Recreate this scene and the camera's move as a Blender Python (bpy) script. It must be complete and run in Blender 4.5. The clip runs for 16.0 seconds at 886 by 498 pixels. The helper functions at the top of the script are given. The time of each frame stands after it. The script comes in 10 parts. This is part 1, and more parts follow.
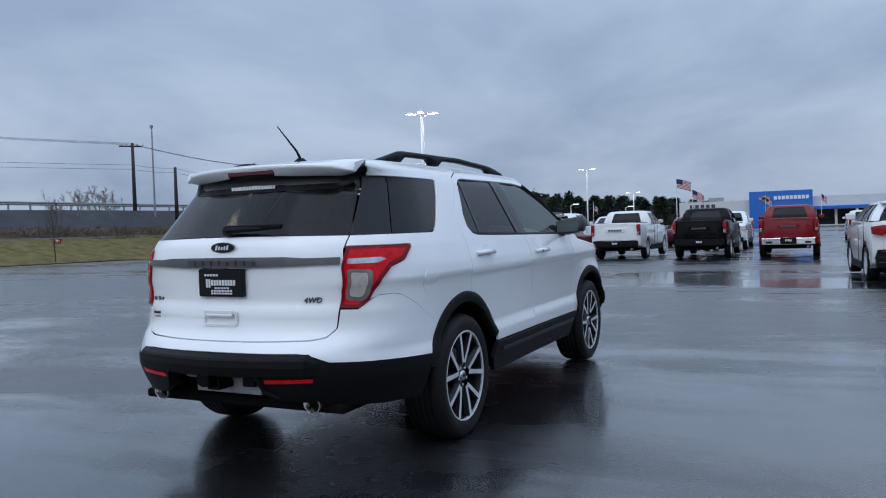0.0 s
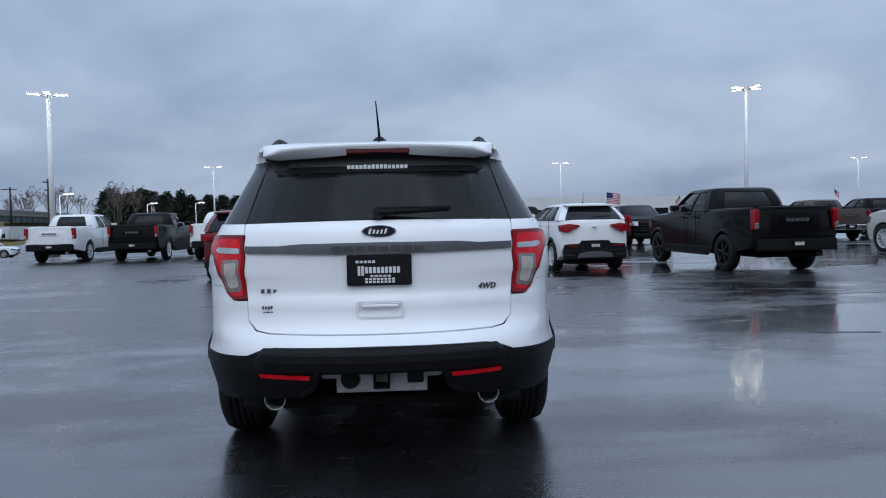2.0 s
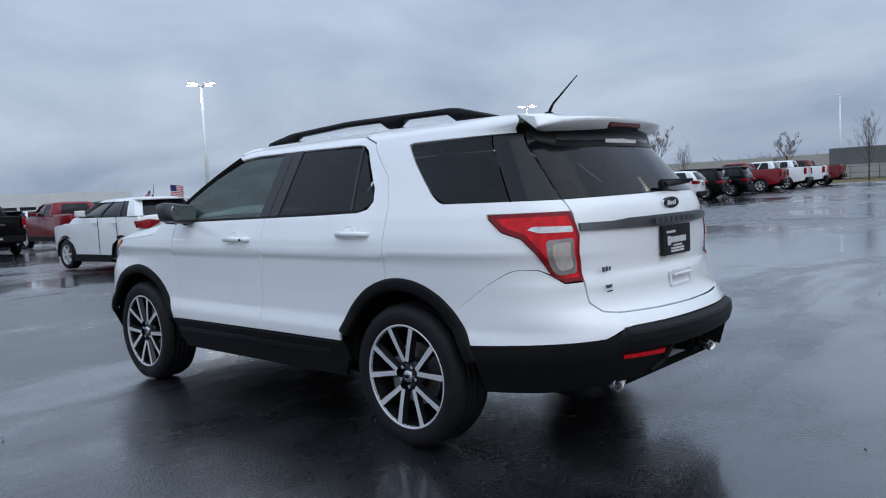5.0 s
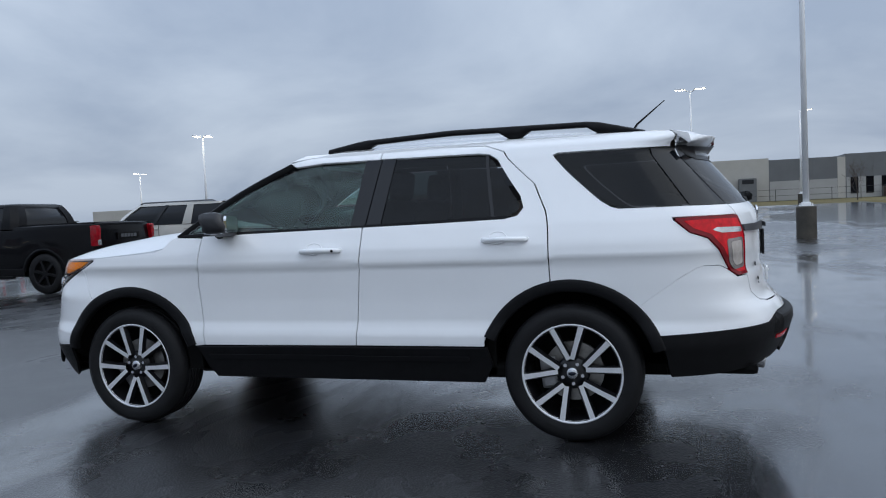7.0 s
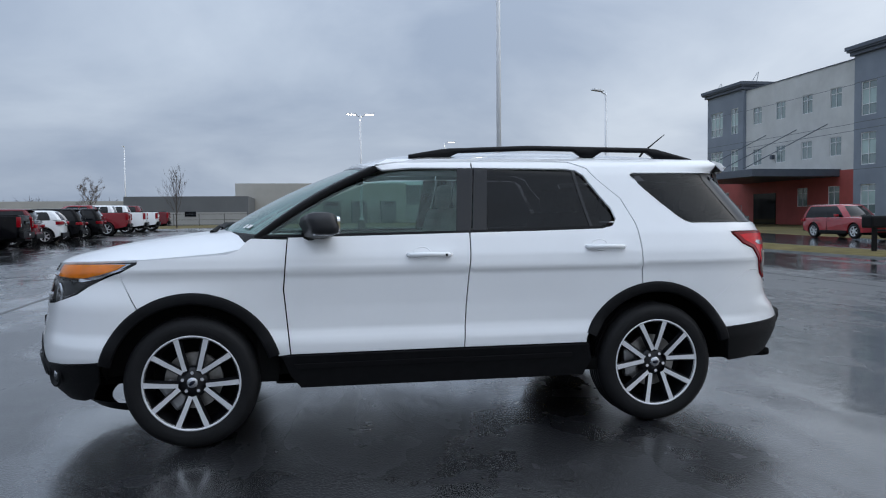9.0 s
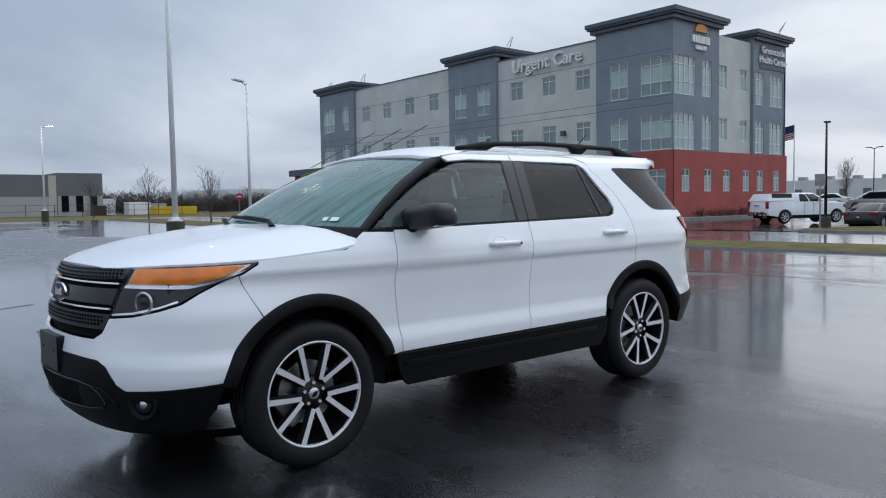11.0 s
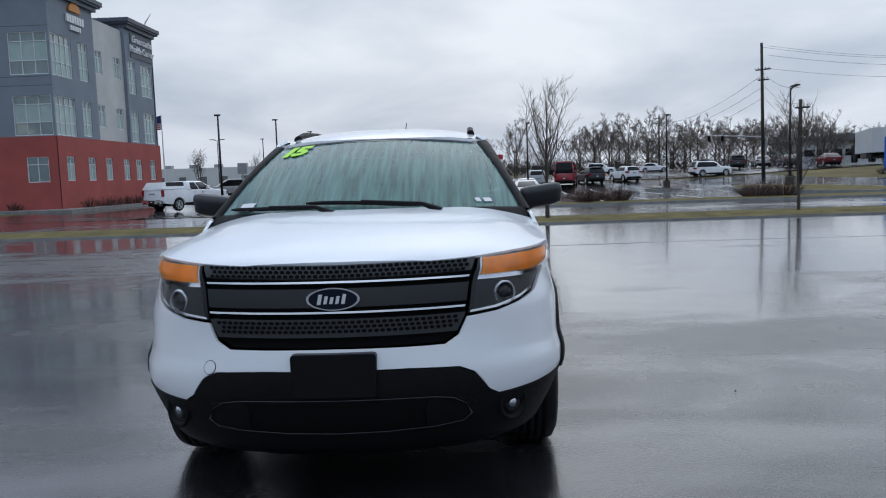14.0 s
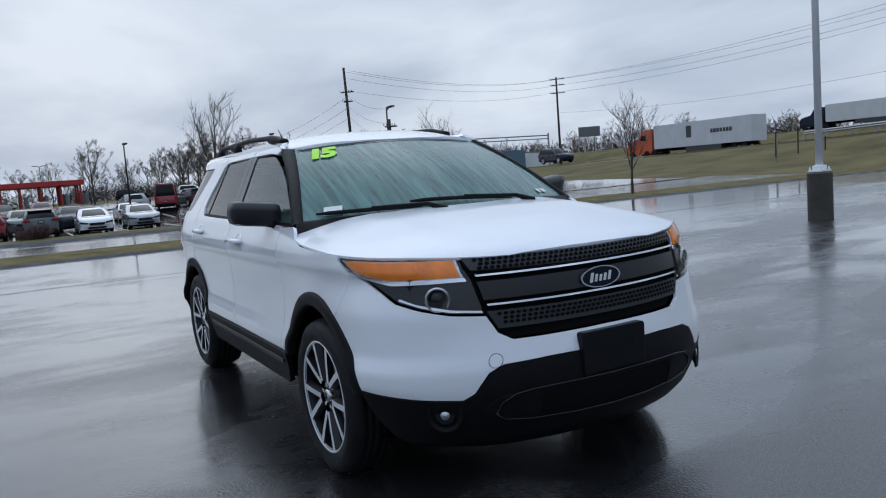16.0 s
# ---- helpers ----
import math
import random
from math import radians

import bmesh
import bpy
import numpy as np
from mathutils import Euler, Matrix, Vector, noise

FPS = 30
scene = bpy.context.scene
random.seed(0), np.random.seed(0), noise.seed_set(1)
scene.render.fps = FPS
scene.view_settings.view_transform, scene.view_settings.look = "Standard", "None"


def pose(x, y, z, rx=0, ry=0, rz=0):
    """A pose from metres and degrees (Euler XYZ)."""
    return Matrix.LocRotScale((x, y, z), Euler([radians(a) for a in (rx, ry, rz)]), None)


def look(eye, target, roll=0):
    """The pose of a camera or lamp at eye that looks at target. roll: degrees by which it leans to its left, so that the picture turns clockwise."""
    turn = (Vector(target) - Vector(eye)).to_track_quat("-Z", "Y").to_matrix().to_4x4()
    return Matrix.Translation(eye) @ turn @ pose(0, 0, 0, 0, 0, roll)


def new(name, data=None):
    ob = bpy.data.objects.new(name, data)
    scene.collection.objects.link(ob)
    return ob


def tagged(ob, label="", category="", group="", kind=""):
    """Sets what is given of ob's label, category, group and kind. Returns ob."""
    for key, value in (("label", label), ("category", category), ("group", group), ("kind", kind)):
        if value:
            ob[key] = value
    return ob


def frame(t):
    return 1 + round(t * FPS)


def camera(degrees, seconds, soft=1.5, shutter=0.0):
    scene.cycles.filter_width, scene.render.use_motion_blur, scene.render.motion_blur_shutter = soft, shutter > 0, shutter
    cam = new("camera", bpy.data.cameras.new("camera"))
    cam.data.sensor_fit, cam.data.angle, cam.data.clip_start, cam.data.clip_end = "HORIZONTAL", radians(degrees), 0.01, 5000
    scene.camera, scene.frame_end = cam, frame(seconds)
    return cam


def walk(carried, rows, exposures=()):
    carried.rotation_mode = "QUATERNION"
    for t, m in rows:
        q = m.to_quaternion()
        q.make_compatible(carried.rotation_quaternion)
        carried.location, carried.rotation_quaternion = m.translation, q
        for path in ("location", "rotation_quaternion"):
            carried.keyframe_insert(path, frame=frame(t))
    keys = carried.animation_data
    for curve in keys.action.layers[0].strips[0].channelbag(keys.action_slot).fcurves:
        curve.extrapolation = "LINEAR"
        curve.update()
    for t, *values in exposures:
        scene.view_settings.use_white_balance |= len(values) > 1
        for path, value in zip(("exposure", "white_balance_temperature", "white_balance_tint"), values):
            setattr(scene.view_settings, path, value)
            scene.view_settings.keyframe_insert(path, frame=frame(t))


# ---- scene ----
cam = camera(60.6, 16.0, soft=1.1)
PATH = [
    (0, (-5.648, -2.886, 1.289), (-3.852, -2.008, 1.235), -1.8),
    (0.5, (-5.928, -2.2, 1.294), (-4.04, -1.543, 1.234), -1.9),
    (1, (-6.11, -1.493, 1.277), (-4.156, -1.071, 1.211), -1.6),
    (1.5, (-6.229, -0.773, 1.275), (-4.237, -0.61, 1.203), -1.3),
    (2, (-6.193, -0.094, 1.276), (-4.198, -0.212, 1.196), -1.2),
    (2.5, (-6.045, 0.629, 1.278), (-4.089, 0.223, 1.189), -1.6),
    (2.9, (-5.879, 1.174, 1.275), (-3.981, 0.553, 1.175), -1.9),
    (3, (-5.823, 1.302, 1.263), (-3.943, 0.627, 1.16), -2.1),
    (3.5, (-5.482, 1.959, 1.272), (-3.707, 1.046, 1.153), -2.6),
    (4, (-5.124, 2.542, 1.283), (-3.474, 1.42, 1.148), -2.7),
    (4.5, (-4.673, 3.129, 1.301), (-3.164, 1.824, 1.156), -2.8),
    (5, (-4.23, 3.66, 1.326), (-2.88, 2.191, 1.179), -2.9),
    (5.2, (-4.026, 3.855, 1.314), (-2.745, 2.326, 1.168), -2.9),
    (7.3, (-1.623, 5.206, 1.3), (-1.157, 3.263, 1.209), -2.4),
    (7.5, (-1.354, 5.3, 1.314), (-0.977, 3.338, 1.228), -2.2),
    (8, (-0.651, 5.417, 1.337), (-0.507, 3.424, 1.258), -1.6),
    (8.2, (-0.387, 5.479, 1.318), (-0.34, 3.481, 1.242), -1.4),
    (10.3, (2.545, 4.974, 1.324), (1.567, 3.232, 1.221), -0.0),
    (10.5, (2.782, 4.802, 1.329), (1.713, 3.115, 1.223), -0.2),
    (11, (3.388, 4.343, 1.347), (2.101, 2.816, 1.229), -1.0),
    (11.5, (3.914, 3.797, 1.345), (2.426, 2.467, 1.21), -1.7),
    (12, (4.387, 3.207, 1.348), (2.724, 2.107, 1.193), -2.0),
    (12.5, (4.769, 2.587, 1.36), (2.964, 1.743, 1.185), -2.0),
    (13, (5.125, 1.931, 1.371), (3.218, 1.356, 1.183), -1.9),
    (13.5, (5.323, 1.272, 1.403), (3.356, 0.961, 1.213), -1.7),
    (14, (5.424, 0.552, 1.411), (3.434, 0.49, 1.221), -1.9),
    (14.5, (5.459, -0.156, 1.44), (3.478, 0.034, 1.245), -2.2),
    (15, (5.321, -0.868, 1.416), (3.382, -0.417, 1.218), -2.9),
    (15.5, (5.181, -1.542, 1.415), (3.324, -0.826, 1.214), -3.8),
    (16, (4.892, -2.184, 1.421), (3.155, -1.212, 1.224), -4.4),
]
walk(cam, [(t, look(eye, target, roll)) for t, eye, target, roll in PATH],
     exposures=[(0.0, 0.0, 6050, 10), (3.0, 0.04, 6100, 10), (4.5, 0.13, 6300, 10), (8.0, 0.13, 6480, 10), (11.0, 0.18, 6600, 10), (13.0, 0.05, 6480, 10), (15.0, -0.08, 6250, 10), (16.0, -0.12, 6150, 10)])
SMOOTH = True


def lerp(a, b, t):
    return a + (b - a) * t


def ramp(a, b, v):
    t = max(0.0, min(1.0, (v - a) / (b - a)))
    return t * t * (3 - 2 * t)


# ---- world and sun ----
def make_world():
    w = bpy.data.worlds.new("overcast_sky")
    scene.world = w
    w.use_nodes = True
    nt = w.node_tree
    nt.nodes.clear()
    N, L = nt.nodes.new, nt.links.new
    out, bg = N("ShaderNodeOutputWorld"), N("ShaderNodeBackground")
    tc = N("ShaderNodeTexCoord")
    sky = N("ShaderNodeTexSky")
    sky.sky_type = "NISHITA"
    sky.sun_disc = False
    sky.sun_elevation, sky.sun_rotation = radians(38), radians(-90)
    sky.air_density, sky.dust_density = 1.5, 4.0
    # cloud cover, stretched towards the horizon
    sep = N("ShaderNodeSeparateXYZ")
    L(tc.outputs["Generated"], sep.inputs[0])
    up = N("ShaderNodeMath"); up.operation = "MAXIMUM"; up.inputs[1].default_value = 0.0
    L(sep.outputs["Z"], up.inputs[0])
    den = N("ShaderNodeMath"); den.operation = "ADD"; den.inputs[1].default_value = 0.28
    L(up.outputs[0], den.inputs[0])
    px = N("ShaderNodeMath"); px.operation = "DIVIDE"
    py = N("ShaderNodeMath"); py.operation = "DIVIDE"
    L(sep.outputs["X"], px.inputs[0]); L(den.outputs[0], px.inputs[1])
    L(sep.outputs["Y"], py.inputs[0]); L(den.outputs[0], py.inputs[1])
    vec = N("ShaderNodeCombineXYZ")
    L(px.outputs[0], vec.inputs[0]); L(py.outputs[0], vec.inputs[1])
    n1 = N("ShaderNodeTexNoise"); n1.inputs["Scale"].default_value = 1.1
    n1.inputs["Detail"].default_value = 7.0; n1.inputs["Roughness"].default_value = 0.52
    n1.inputs["Distortion"].default_value = 0.35
    L(vec.outputs[0], n1.inputs["Vector"])
    cr = N("ShaderNodeValToRGB")
    cr.color_ramp.elements[0].position, cr.color_ramp.elements[1].position = 0.35, 0.64
    cr.color_ramp.elements[0].color = (0.315, 0.392, 0.525, 1)
    cr.color_ramp.elements[1].color = (0.515, 0.60, 0.725, 1)
    L(n1.outputs["Fac"], cr.inputs[0])
    # brighter towards the hidden sun and overhead, as under any closed cloud deck
    sunward = N("ShaderNodeMapRange")
    sunward.inputs["From Min"].default_value, sunward.inputs["From Max"].default_value = 0.30, -0.95
    sunward.inputs["To Min"].default_value, sunward.inputs["To Max"].default_value = 0.0, 1.0
    ya = N("ShaderNodeMath"); ya.operation = "MULTIPLY"; ya.inputs[1].default_value = -0.35
    xa = N("ShaderNodeMath"); xa.operation = "MULTIPLY_ADD"; xa.inputs[1].default_value = 0.9
    L(sep.outputs["Y"], ya.inputs[0]); L(sep.outputs["X"], xa.inputs[0]); L(ya.outputs[0], xa.inputs[2])
    L(xa.outputs[0], sunward.inputs["Value"])
    mixw = N("ShaderNodeMix"); mixw.data_type = "RGBA"; mixw.blend_type = "MULTIPLY"
    mixw.inputs["B"].default_value = (SKY_WEST[0], SKY_WEST[1], SKY_WEST[2], 1)
    L(sunward.outputs[0], mixw.inputs["Factor"]); L(cr.outputs[0], mixw.inputs["A"])
    zen = N("ShaderNodeMapRange"); zen.interpolation_type = "SMOOTHSTEP"
    zen.inputs["From Min"].default_value, zen.inputs["From Max"].default_value = 0.20, 0.72
    zen.inputs["To Min"].default_value, zen.inputs["To Max"].default_value = 1.0, ZENITH
    L(sep.outputs["Z"], zen.inputs["Value"])
    mixz = N("ShaderNodeVectorMath"); mixz.operation = "SCALE"
    L(mixw.outputs["Result"], mixz.inputs[0]); L(zen.outputs[0], mixz.inputs["Scale"])
    # the far side of the cloud deck is thicker and greyer low down
    low = N("ShaderNodeMapRange"); low.inputs["From Max"].default_value = 0.20
    low.inputs["To Min"].default_value, low.inputs["To Max"].default_value = EAST_LOW, 1.0
    L(sep.outputs["Z"], low.inputs["Value"])
    lmix = N("ShaderNodeMix"); lmix.data_type = "FLOAT"; lmix.inputs["B"].default_value = 1.0
    L(sunward.outputs[0], lmix.inputs["Factor"]); L(low.outputs[0], lmix.inputs["A"])
    mixl = N("ShaderNodeVectorMath"); mixl.operation = "SCALE"
    L(mixz.outputs[0], mixl.inputs[0]); L(lmix.outputs["Result"], mixl.inputs["Scale"])
    fin = N("ShaderNodeMix"); fin.data_type = "RGBA"; fin.inputs["Factor"].default_value = 0.94
    sc = N("ShaderNodeVectorMath"); sc.operation = "SCALE"; sc.inputs["Scale"].default_value = 0.1
    L(sky.outputs[0], sc.inputs[0])
    L(sc.outputs[0], fin.inputs["A"]); L(mixl.outputs[0], fin.inputs["B"])
    L(fin.outputs["Result"], bg.inputs["Color"])
    bg.inputs["Strength"].default_value = SKY_STRENGTH
    L(bg.outputs[0], out.inputs[0])


EAST_LOW = 0.83
SKY_WEST, ZENITH, SKY_STRENGTH = (1.54, 1.43, 1.30), 1.78, 1.0
make_world()
sun = new("sun", bpy.data.lights.new("sun", "SUN"))
sun.data.energy, sun.data.angle, sun.data.color = 0.35, radians(60), (0.88, 0.95, 1.0)
sun.matrix_world = look((-40, 0, 60), (0, 0, 0))


# ---- materials ----
def mat(name, col, rough=0.5, metal=0.0, var=0.12, scale=6.0, bump=0.0, bscale=120.0, coat=0.0, rvar=0.0, spec=0.5, per=False, emit=0.0):
    m = bpy.data.materials.new(name)
    m.use_nodes = True
    nt = m.node_tree
    N, L = nt.nodes.new, nt.links.new
    b = nt.nodes["Principled BSDF"]
    b.inputs["Roughness"].default_value, b.inputs["Metallic"].default_value = rough, metal
    b.inputs["Coat Weight"].default_value, b.inputs["Specular IOR Level"].default_value = coat, spec
    b.inputs["Coat Roughness"].default_value = 0.04
    b.inputs["Base Color"].default_value = (*col, 1)
    if emit:
        b.inputs["Emission Color"].default_value, b.inputs["Emission Strength"].default_value = (*col, 1), emit
    if var or rvar or bump:
        tc = N("ShaderNodeTexCoord")
        n = N("ShaderNodeTexNoise")
        n.inputs["Scale"].default_value, n.inputs["Detail"].default_value, n.inputs["Roughness"].default_value = scale, 6, 0.62
        L(tc.outputs["Object"], n.inputs["Vector"])
    if var:
        mr = N("ShaderNodeMapRange")
        mr.inputs["From Min"].default_value, mr.inputs["From Max"].default_value = 0.3, 0.7
        mr.inputs["To Min"].default_value, mr.inputs["To Max"].default_value = 1 - var, 1 + var
        L(n.outputs["Fac"], mr.inputs["Value"])
        sc = N("ShaderNodeVectorMath"); sc.operation = "SCALE"
        sc.inputs[0].default_value = col
        src = mr.outputs[0]
        if per:
            oi = N("ShaderNodeObjectInfo")
            pr = N("ShaderNodeMapRange")
            pr.inputs["To Min"].default_value, pr.inputs["To Max"].default_value = 0.8, 1.2
            L(oi.outputs["Random"], pr.inputs["Value"])
            mu = N("ShaderNodeMath"); mu.operation = "MULTIPLY"
            L(src, mu.inputs[0]); L(pr.outputs[0], mu.inputs[1])
            src = mu.outputs[0]
        L(src, sc.inputs["Scale"])
        L(sc.outputs[0], b.inputs["Base Color"])
    if rvar:
        rr = N("ShaderNodeMapRange")
        rr.inputs["From Min"].default_value, rr.inputs["From Max"].default_value = 0.3, 0.7
        rr.inputs["To Min"].default_value, rr.inputs["To Max"].default_value = max(0.02, rough - rvar), min(1, rough + rvar)
        L(n.outputs["Fac"], rr.inputs["Value"]); L(rr.outputs[0], b.inputs["Roughness"])
    if bump:
        n2 = N("ShaderNodeTexNoise"); n2.inputs["Scale"].default_value, n2.inputs["Detail"].default_value = bscale, 4
        L(tc.outputs["Object"], n2.inputs["Vector"])
        bp = N("ShaderNodeBump"); bp.inputs["Strength"].default_value, bp.inputs["Distance"].default_value = bump, 0.01
        L(n2.outputs["Fac"], bp.inputs["Height"]); L(bp.outputs[0], b.inputs["Normal"])
    return m


def glass(name, tint, through_=0.5, rough=0.01, drops=0.0, gloss=(1, 1, 1), film=None, ior=1.5):
    """Thin coated pane: a tinted view through it and a mirror film that grows with the slant; film: an even veil (mist, sun strip)."""
    m = bpy.data.materials.new(name)
    m.use_nodes = True
    nt = m.node_tree
    nt.nodes.clear()
    N, L = nt.nodes.new, nt.links.new
    out, mix = N("ShaderNodeOutputMaterial"), N("ShaderNodeMixShader")
    tr, gl, fr = N("ShaderNodeBsdfTransparent"), N("ShaderNodeBsdfGlossy"), N("ShaderNodeFresnel")
    tr.inputs[0].default_value = (*[c * through_ for c in tint], 1)
    gl.inputs["Color"].default_value, gl.inputs["Roughness"].default_value = (*gloss, 1), rough
    fr.inputs[0].default_value = ior
    back = tr.outputs[0]
    tc = N("ShaderNodeTexCoord")
    if film:
        df, m2 = N("ShaderNodeBsdfDiffuse"), N("ShaderNodeMixShader")
        df.inputs[0].default_value = (*film[0], 1)
        mp = N("ShaderNodeMapping"); mp.inputs["Scale"].default_value = (1.6, 22, 1.6)
        n = N("ShaderNodeTexNoise"); n.inputs["Scale"].default_value, n.inputs["Detail"].default_value = 1.6, 5
        L(tc.outputs["Object"], mp.inputs[0]); L(mp.outputs[0], n.inputs["Vector"])
        mr = N("ShaderNodeMapRange"); mr.inputs["From Min"].default_value, mr.inputs["From Max"].default_value = 0.35, 0.7
        mr.inputs["To Min"].default_value, mr.inputs["To Max"].default_value = film[1], film[2]
        L(n.outputs["Fac"], mr.inputs["Value"])
        L(mr.outputs[0], m2.inputs[0]); L(back, m2.inputs[1]); L(df.outputs[0], m2.inputs[2])
        back = m2.outputs[0]
    if drops:
        v = N("ShaderNodeTexVoronoi"); v.inputs["Scale"].default_value = 95
        L(tc.outputs["Object"], v.inputs["Vector"])
        bp = N("ShaderNodeBump"); bp.inputs["Strength"].default_value, bp.inputs["Distance"].default_value = drops, 0.004
        L(v.outputs["Distance"], bp.inputs["Height"])
        L(bp.outputs[0], gl.inputs["Normal"])
    L(fr.outputs[0], mix.inputs[0]); L(back, mix.inputs[1]); L(gl.outputs[0], mix.inputs[2])
    L(mix.outputs[0], out.inputs[0])
    return m


def asphalt(name, base, film_lo, film_hi, puddle=0.5, rough=0.34):
    """Wet asphalt: gritty stone under a water film that lies smooth in the hollows."""
    m = bpy.data.materials.new(name)
    m.use_nodes = True
    nt = m.node_tree
    N, L = nt.nodes.new, nt.links.new
    b = nt.nodes["Principled BSDF"]
    tc = N("ShaderNodeTexCoord")

    def noise(scale, detail, dist=0.0, stretch=None):
        n = N("ShaderNodeTexNoise")
        n.inputs["Scale"].default_value, n.inputs["Detail"].default_value, n.inputs["Distortion"].default_value = scale, detail, dist
        src = tc.outputs["Object"]
        if stretch:
            mp = N("ShaderNodeMapping"); mp.inputs["Scale"].default_value = stretch
            L(src, mp.inputs[0]); src = mp.outputs[0]
        L(src, n.inputs["Vector"])
        return n.outputs["Fac"]

    def span(src, a0, a1, b0, b1, soft=False):
        r = N("ShaderNodeMapRange")
        if soft:
            r.interpolation_type = "SMOOTHSTEP"
        for k, v in (("From Min", a0), ("From Max", a1), ("To Min", b0), ("To Max", b1)):
            r.inputs[k].default_value = v
        L(src, r.inputs["Value"])
        return r.outputs[0]

    def times(p, q):
        r = N("ShaderNodeMath"); r.operation = "MULTIPLY"
        L(p, r.inputs[0]); L(q, r.inputs[1])
        return r.outputs[0]
    big, mid, fine = noise(0.13, 6, 0.8, (1, 0.55, 1)), noise(2.2, 6), noise(150, 3)
    grit = N("ShaderNodeTexVoronoi"); grit.inputs["Scale"].default_value = 75
    L(tc.outputs["Object"], grit.inputs["Vector"])
    chips = N("ShaderNodeTexVoronoi"); chips.inputs["Scale"].default_value = 9
    L(tc.outputs["Object"], chips.inputs["Vector"])
    tone = times(times(span(grit.outputs["Distance"], 0.05, 0.5, 2.7, 0.45), span(mid, 0.3, 0.7, 0.6, 1.45)), span(chips.outputs["Distance"], 0.025, 0.05, 4.0, 1.0))
    sc = N("ShaderNodeVectorMath"); sc.operation = "SCALE"; sc.inputs[0].default_value = base
    L(tone, sc.inputs["Scale"]); L(sc.outputs[0], b.inputs["Base Color"])
    patch = N("ShaderNodeMath"); patch.operation = "MULTIPLY_ADD"
    patch.inputs[1].default_value = 0.30
    L(noise(0.8, 5, 0.9, (1, 0.45, 1)), patch.inputs[0])
    streak = N("ShaderNodeMath"); streak.operation = "MULTIPLY_ADD"; streak.inputs[1].default_value = 0.11
    L(noise(2.6, 3, 0.6, (1, 0.28, 1)), streak.inputs[0]); L(span(big, 0, 1, -0.055, 0.645), streak.inputs[2])
    L(streak.outputs[0], patch.inputs[2])
    # the lot drains away from its eastern side towards the lane, where water stands against the kerb
    co = N("ShaderNodeSeparateXYZ"); L(tc.outputs["Object"], co.inputs[0])
    dry = times(span(co.outputs["X"], 1.0, 9.0, 0.0, 1.0, True), span(co.outputs["Y"], -9.0, -3.0, 0.0, 1.0, True))
    pat = N("ShaderNodeMath"); pat.operation = "MULTIPLY_ADD"; pat.inputs[1].default_value = -0.075
    L(dry, pat.inputs[0]); L(patch.outputs[0], pat.inputs[2])
    pool = N("ShaderNodeMath"); pool.operation = "MULTIPLY_ADD"; pool.inputs[1].default_value = 0.11
    L(span(co.outputs["X"], -8.0, -12.5, 0.0, 1.0, True), pool.inputs[0]); L(pat.outputs[0], pool.inputs[2])
    wet = span(pool.outputs[0], puddle - 0.06, puddle + 0.07, 0.0, 1.0, True)
    L(times(span(wet, 0, 1, rough, rough * 0.6), span(mid, 0.3, 0.7, 0.8, 1.2)), b.inputs["Roughness"])
    b.inputs["Specular IOR Level"].default_value = 0.5
    b.inputs["IOR"].default_value = 1.5
    # the water film
    L(span(wet, 0, 1, film_lo, film_hi), b.inputs["Coat Weight"])
    L(span(wet, 0, 1, 0.30, 0.085), b.inputs["Coat Roughness"])
    b.inputs["Coat IOR"].default_value = 1.50
    bp = N("ShaderNodeBump"); bp.inputs["Distance"].default_value = 0.006
    L(span(wet, 0, 1, 0.50, 0.15), bp.inputs["Strength"])
    L(grit.outputs["Distance"], bp.inputs["Height"]); L(bp.outputs[0], b.inputs["Normal"])
    sw = N("ShaderNodeBump"); sw.inputs["Distance"].default_value, sw.inputs["Strength"].default_value = 0.010, 0.30
    L(noise(1.5, 4, 0.5, (1, 0.6, 1)), sw.inputs["Height"])
    bc = N("ShaderNodeBump"); bc.inputs["Distance"].default_value = 0.004
    L(sw.outputs[0], bc.inputs["Normal"])
    L(span(wet, 0, 1, 0.12, 0.02), bc.inputs["Strength"])
    L(fine, bc.inputs["Height"]); L(bc.outputs[0], b.inputs["Coat Normal"])
    return m


M = {}
M["paint_white"] = mat("white_car_paint", (0.86, 0.87, 0.885), 0.25, 0, 0.015, 3, coat=1.0, spec=0.5)
# hood copy of the white paint, base darkened to offset strong overhead light
M["paint_dimmed_beaded"] = mat("dimmed_white_paint_with_rain_beads", (0.76, 0.78, 0.81), 0.3, 0, 0.02, 3, coat=0.6, spec=0.4)


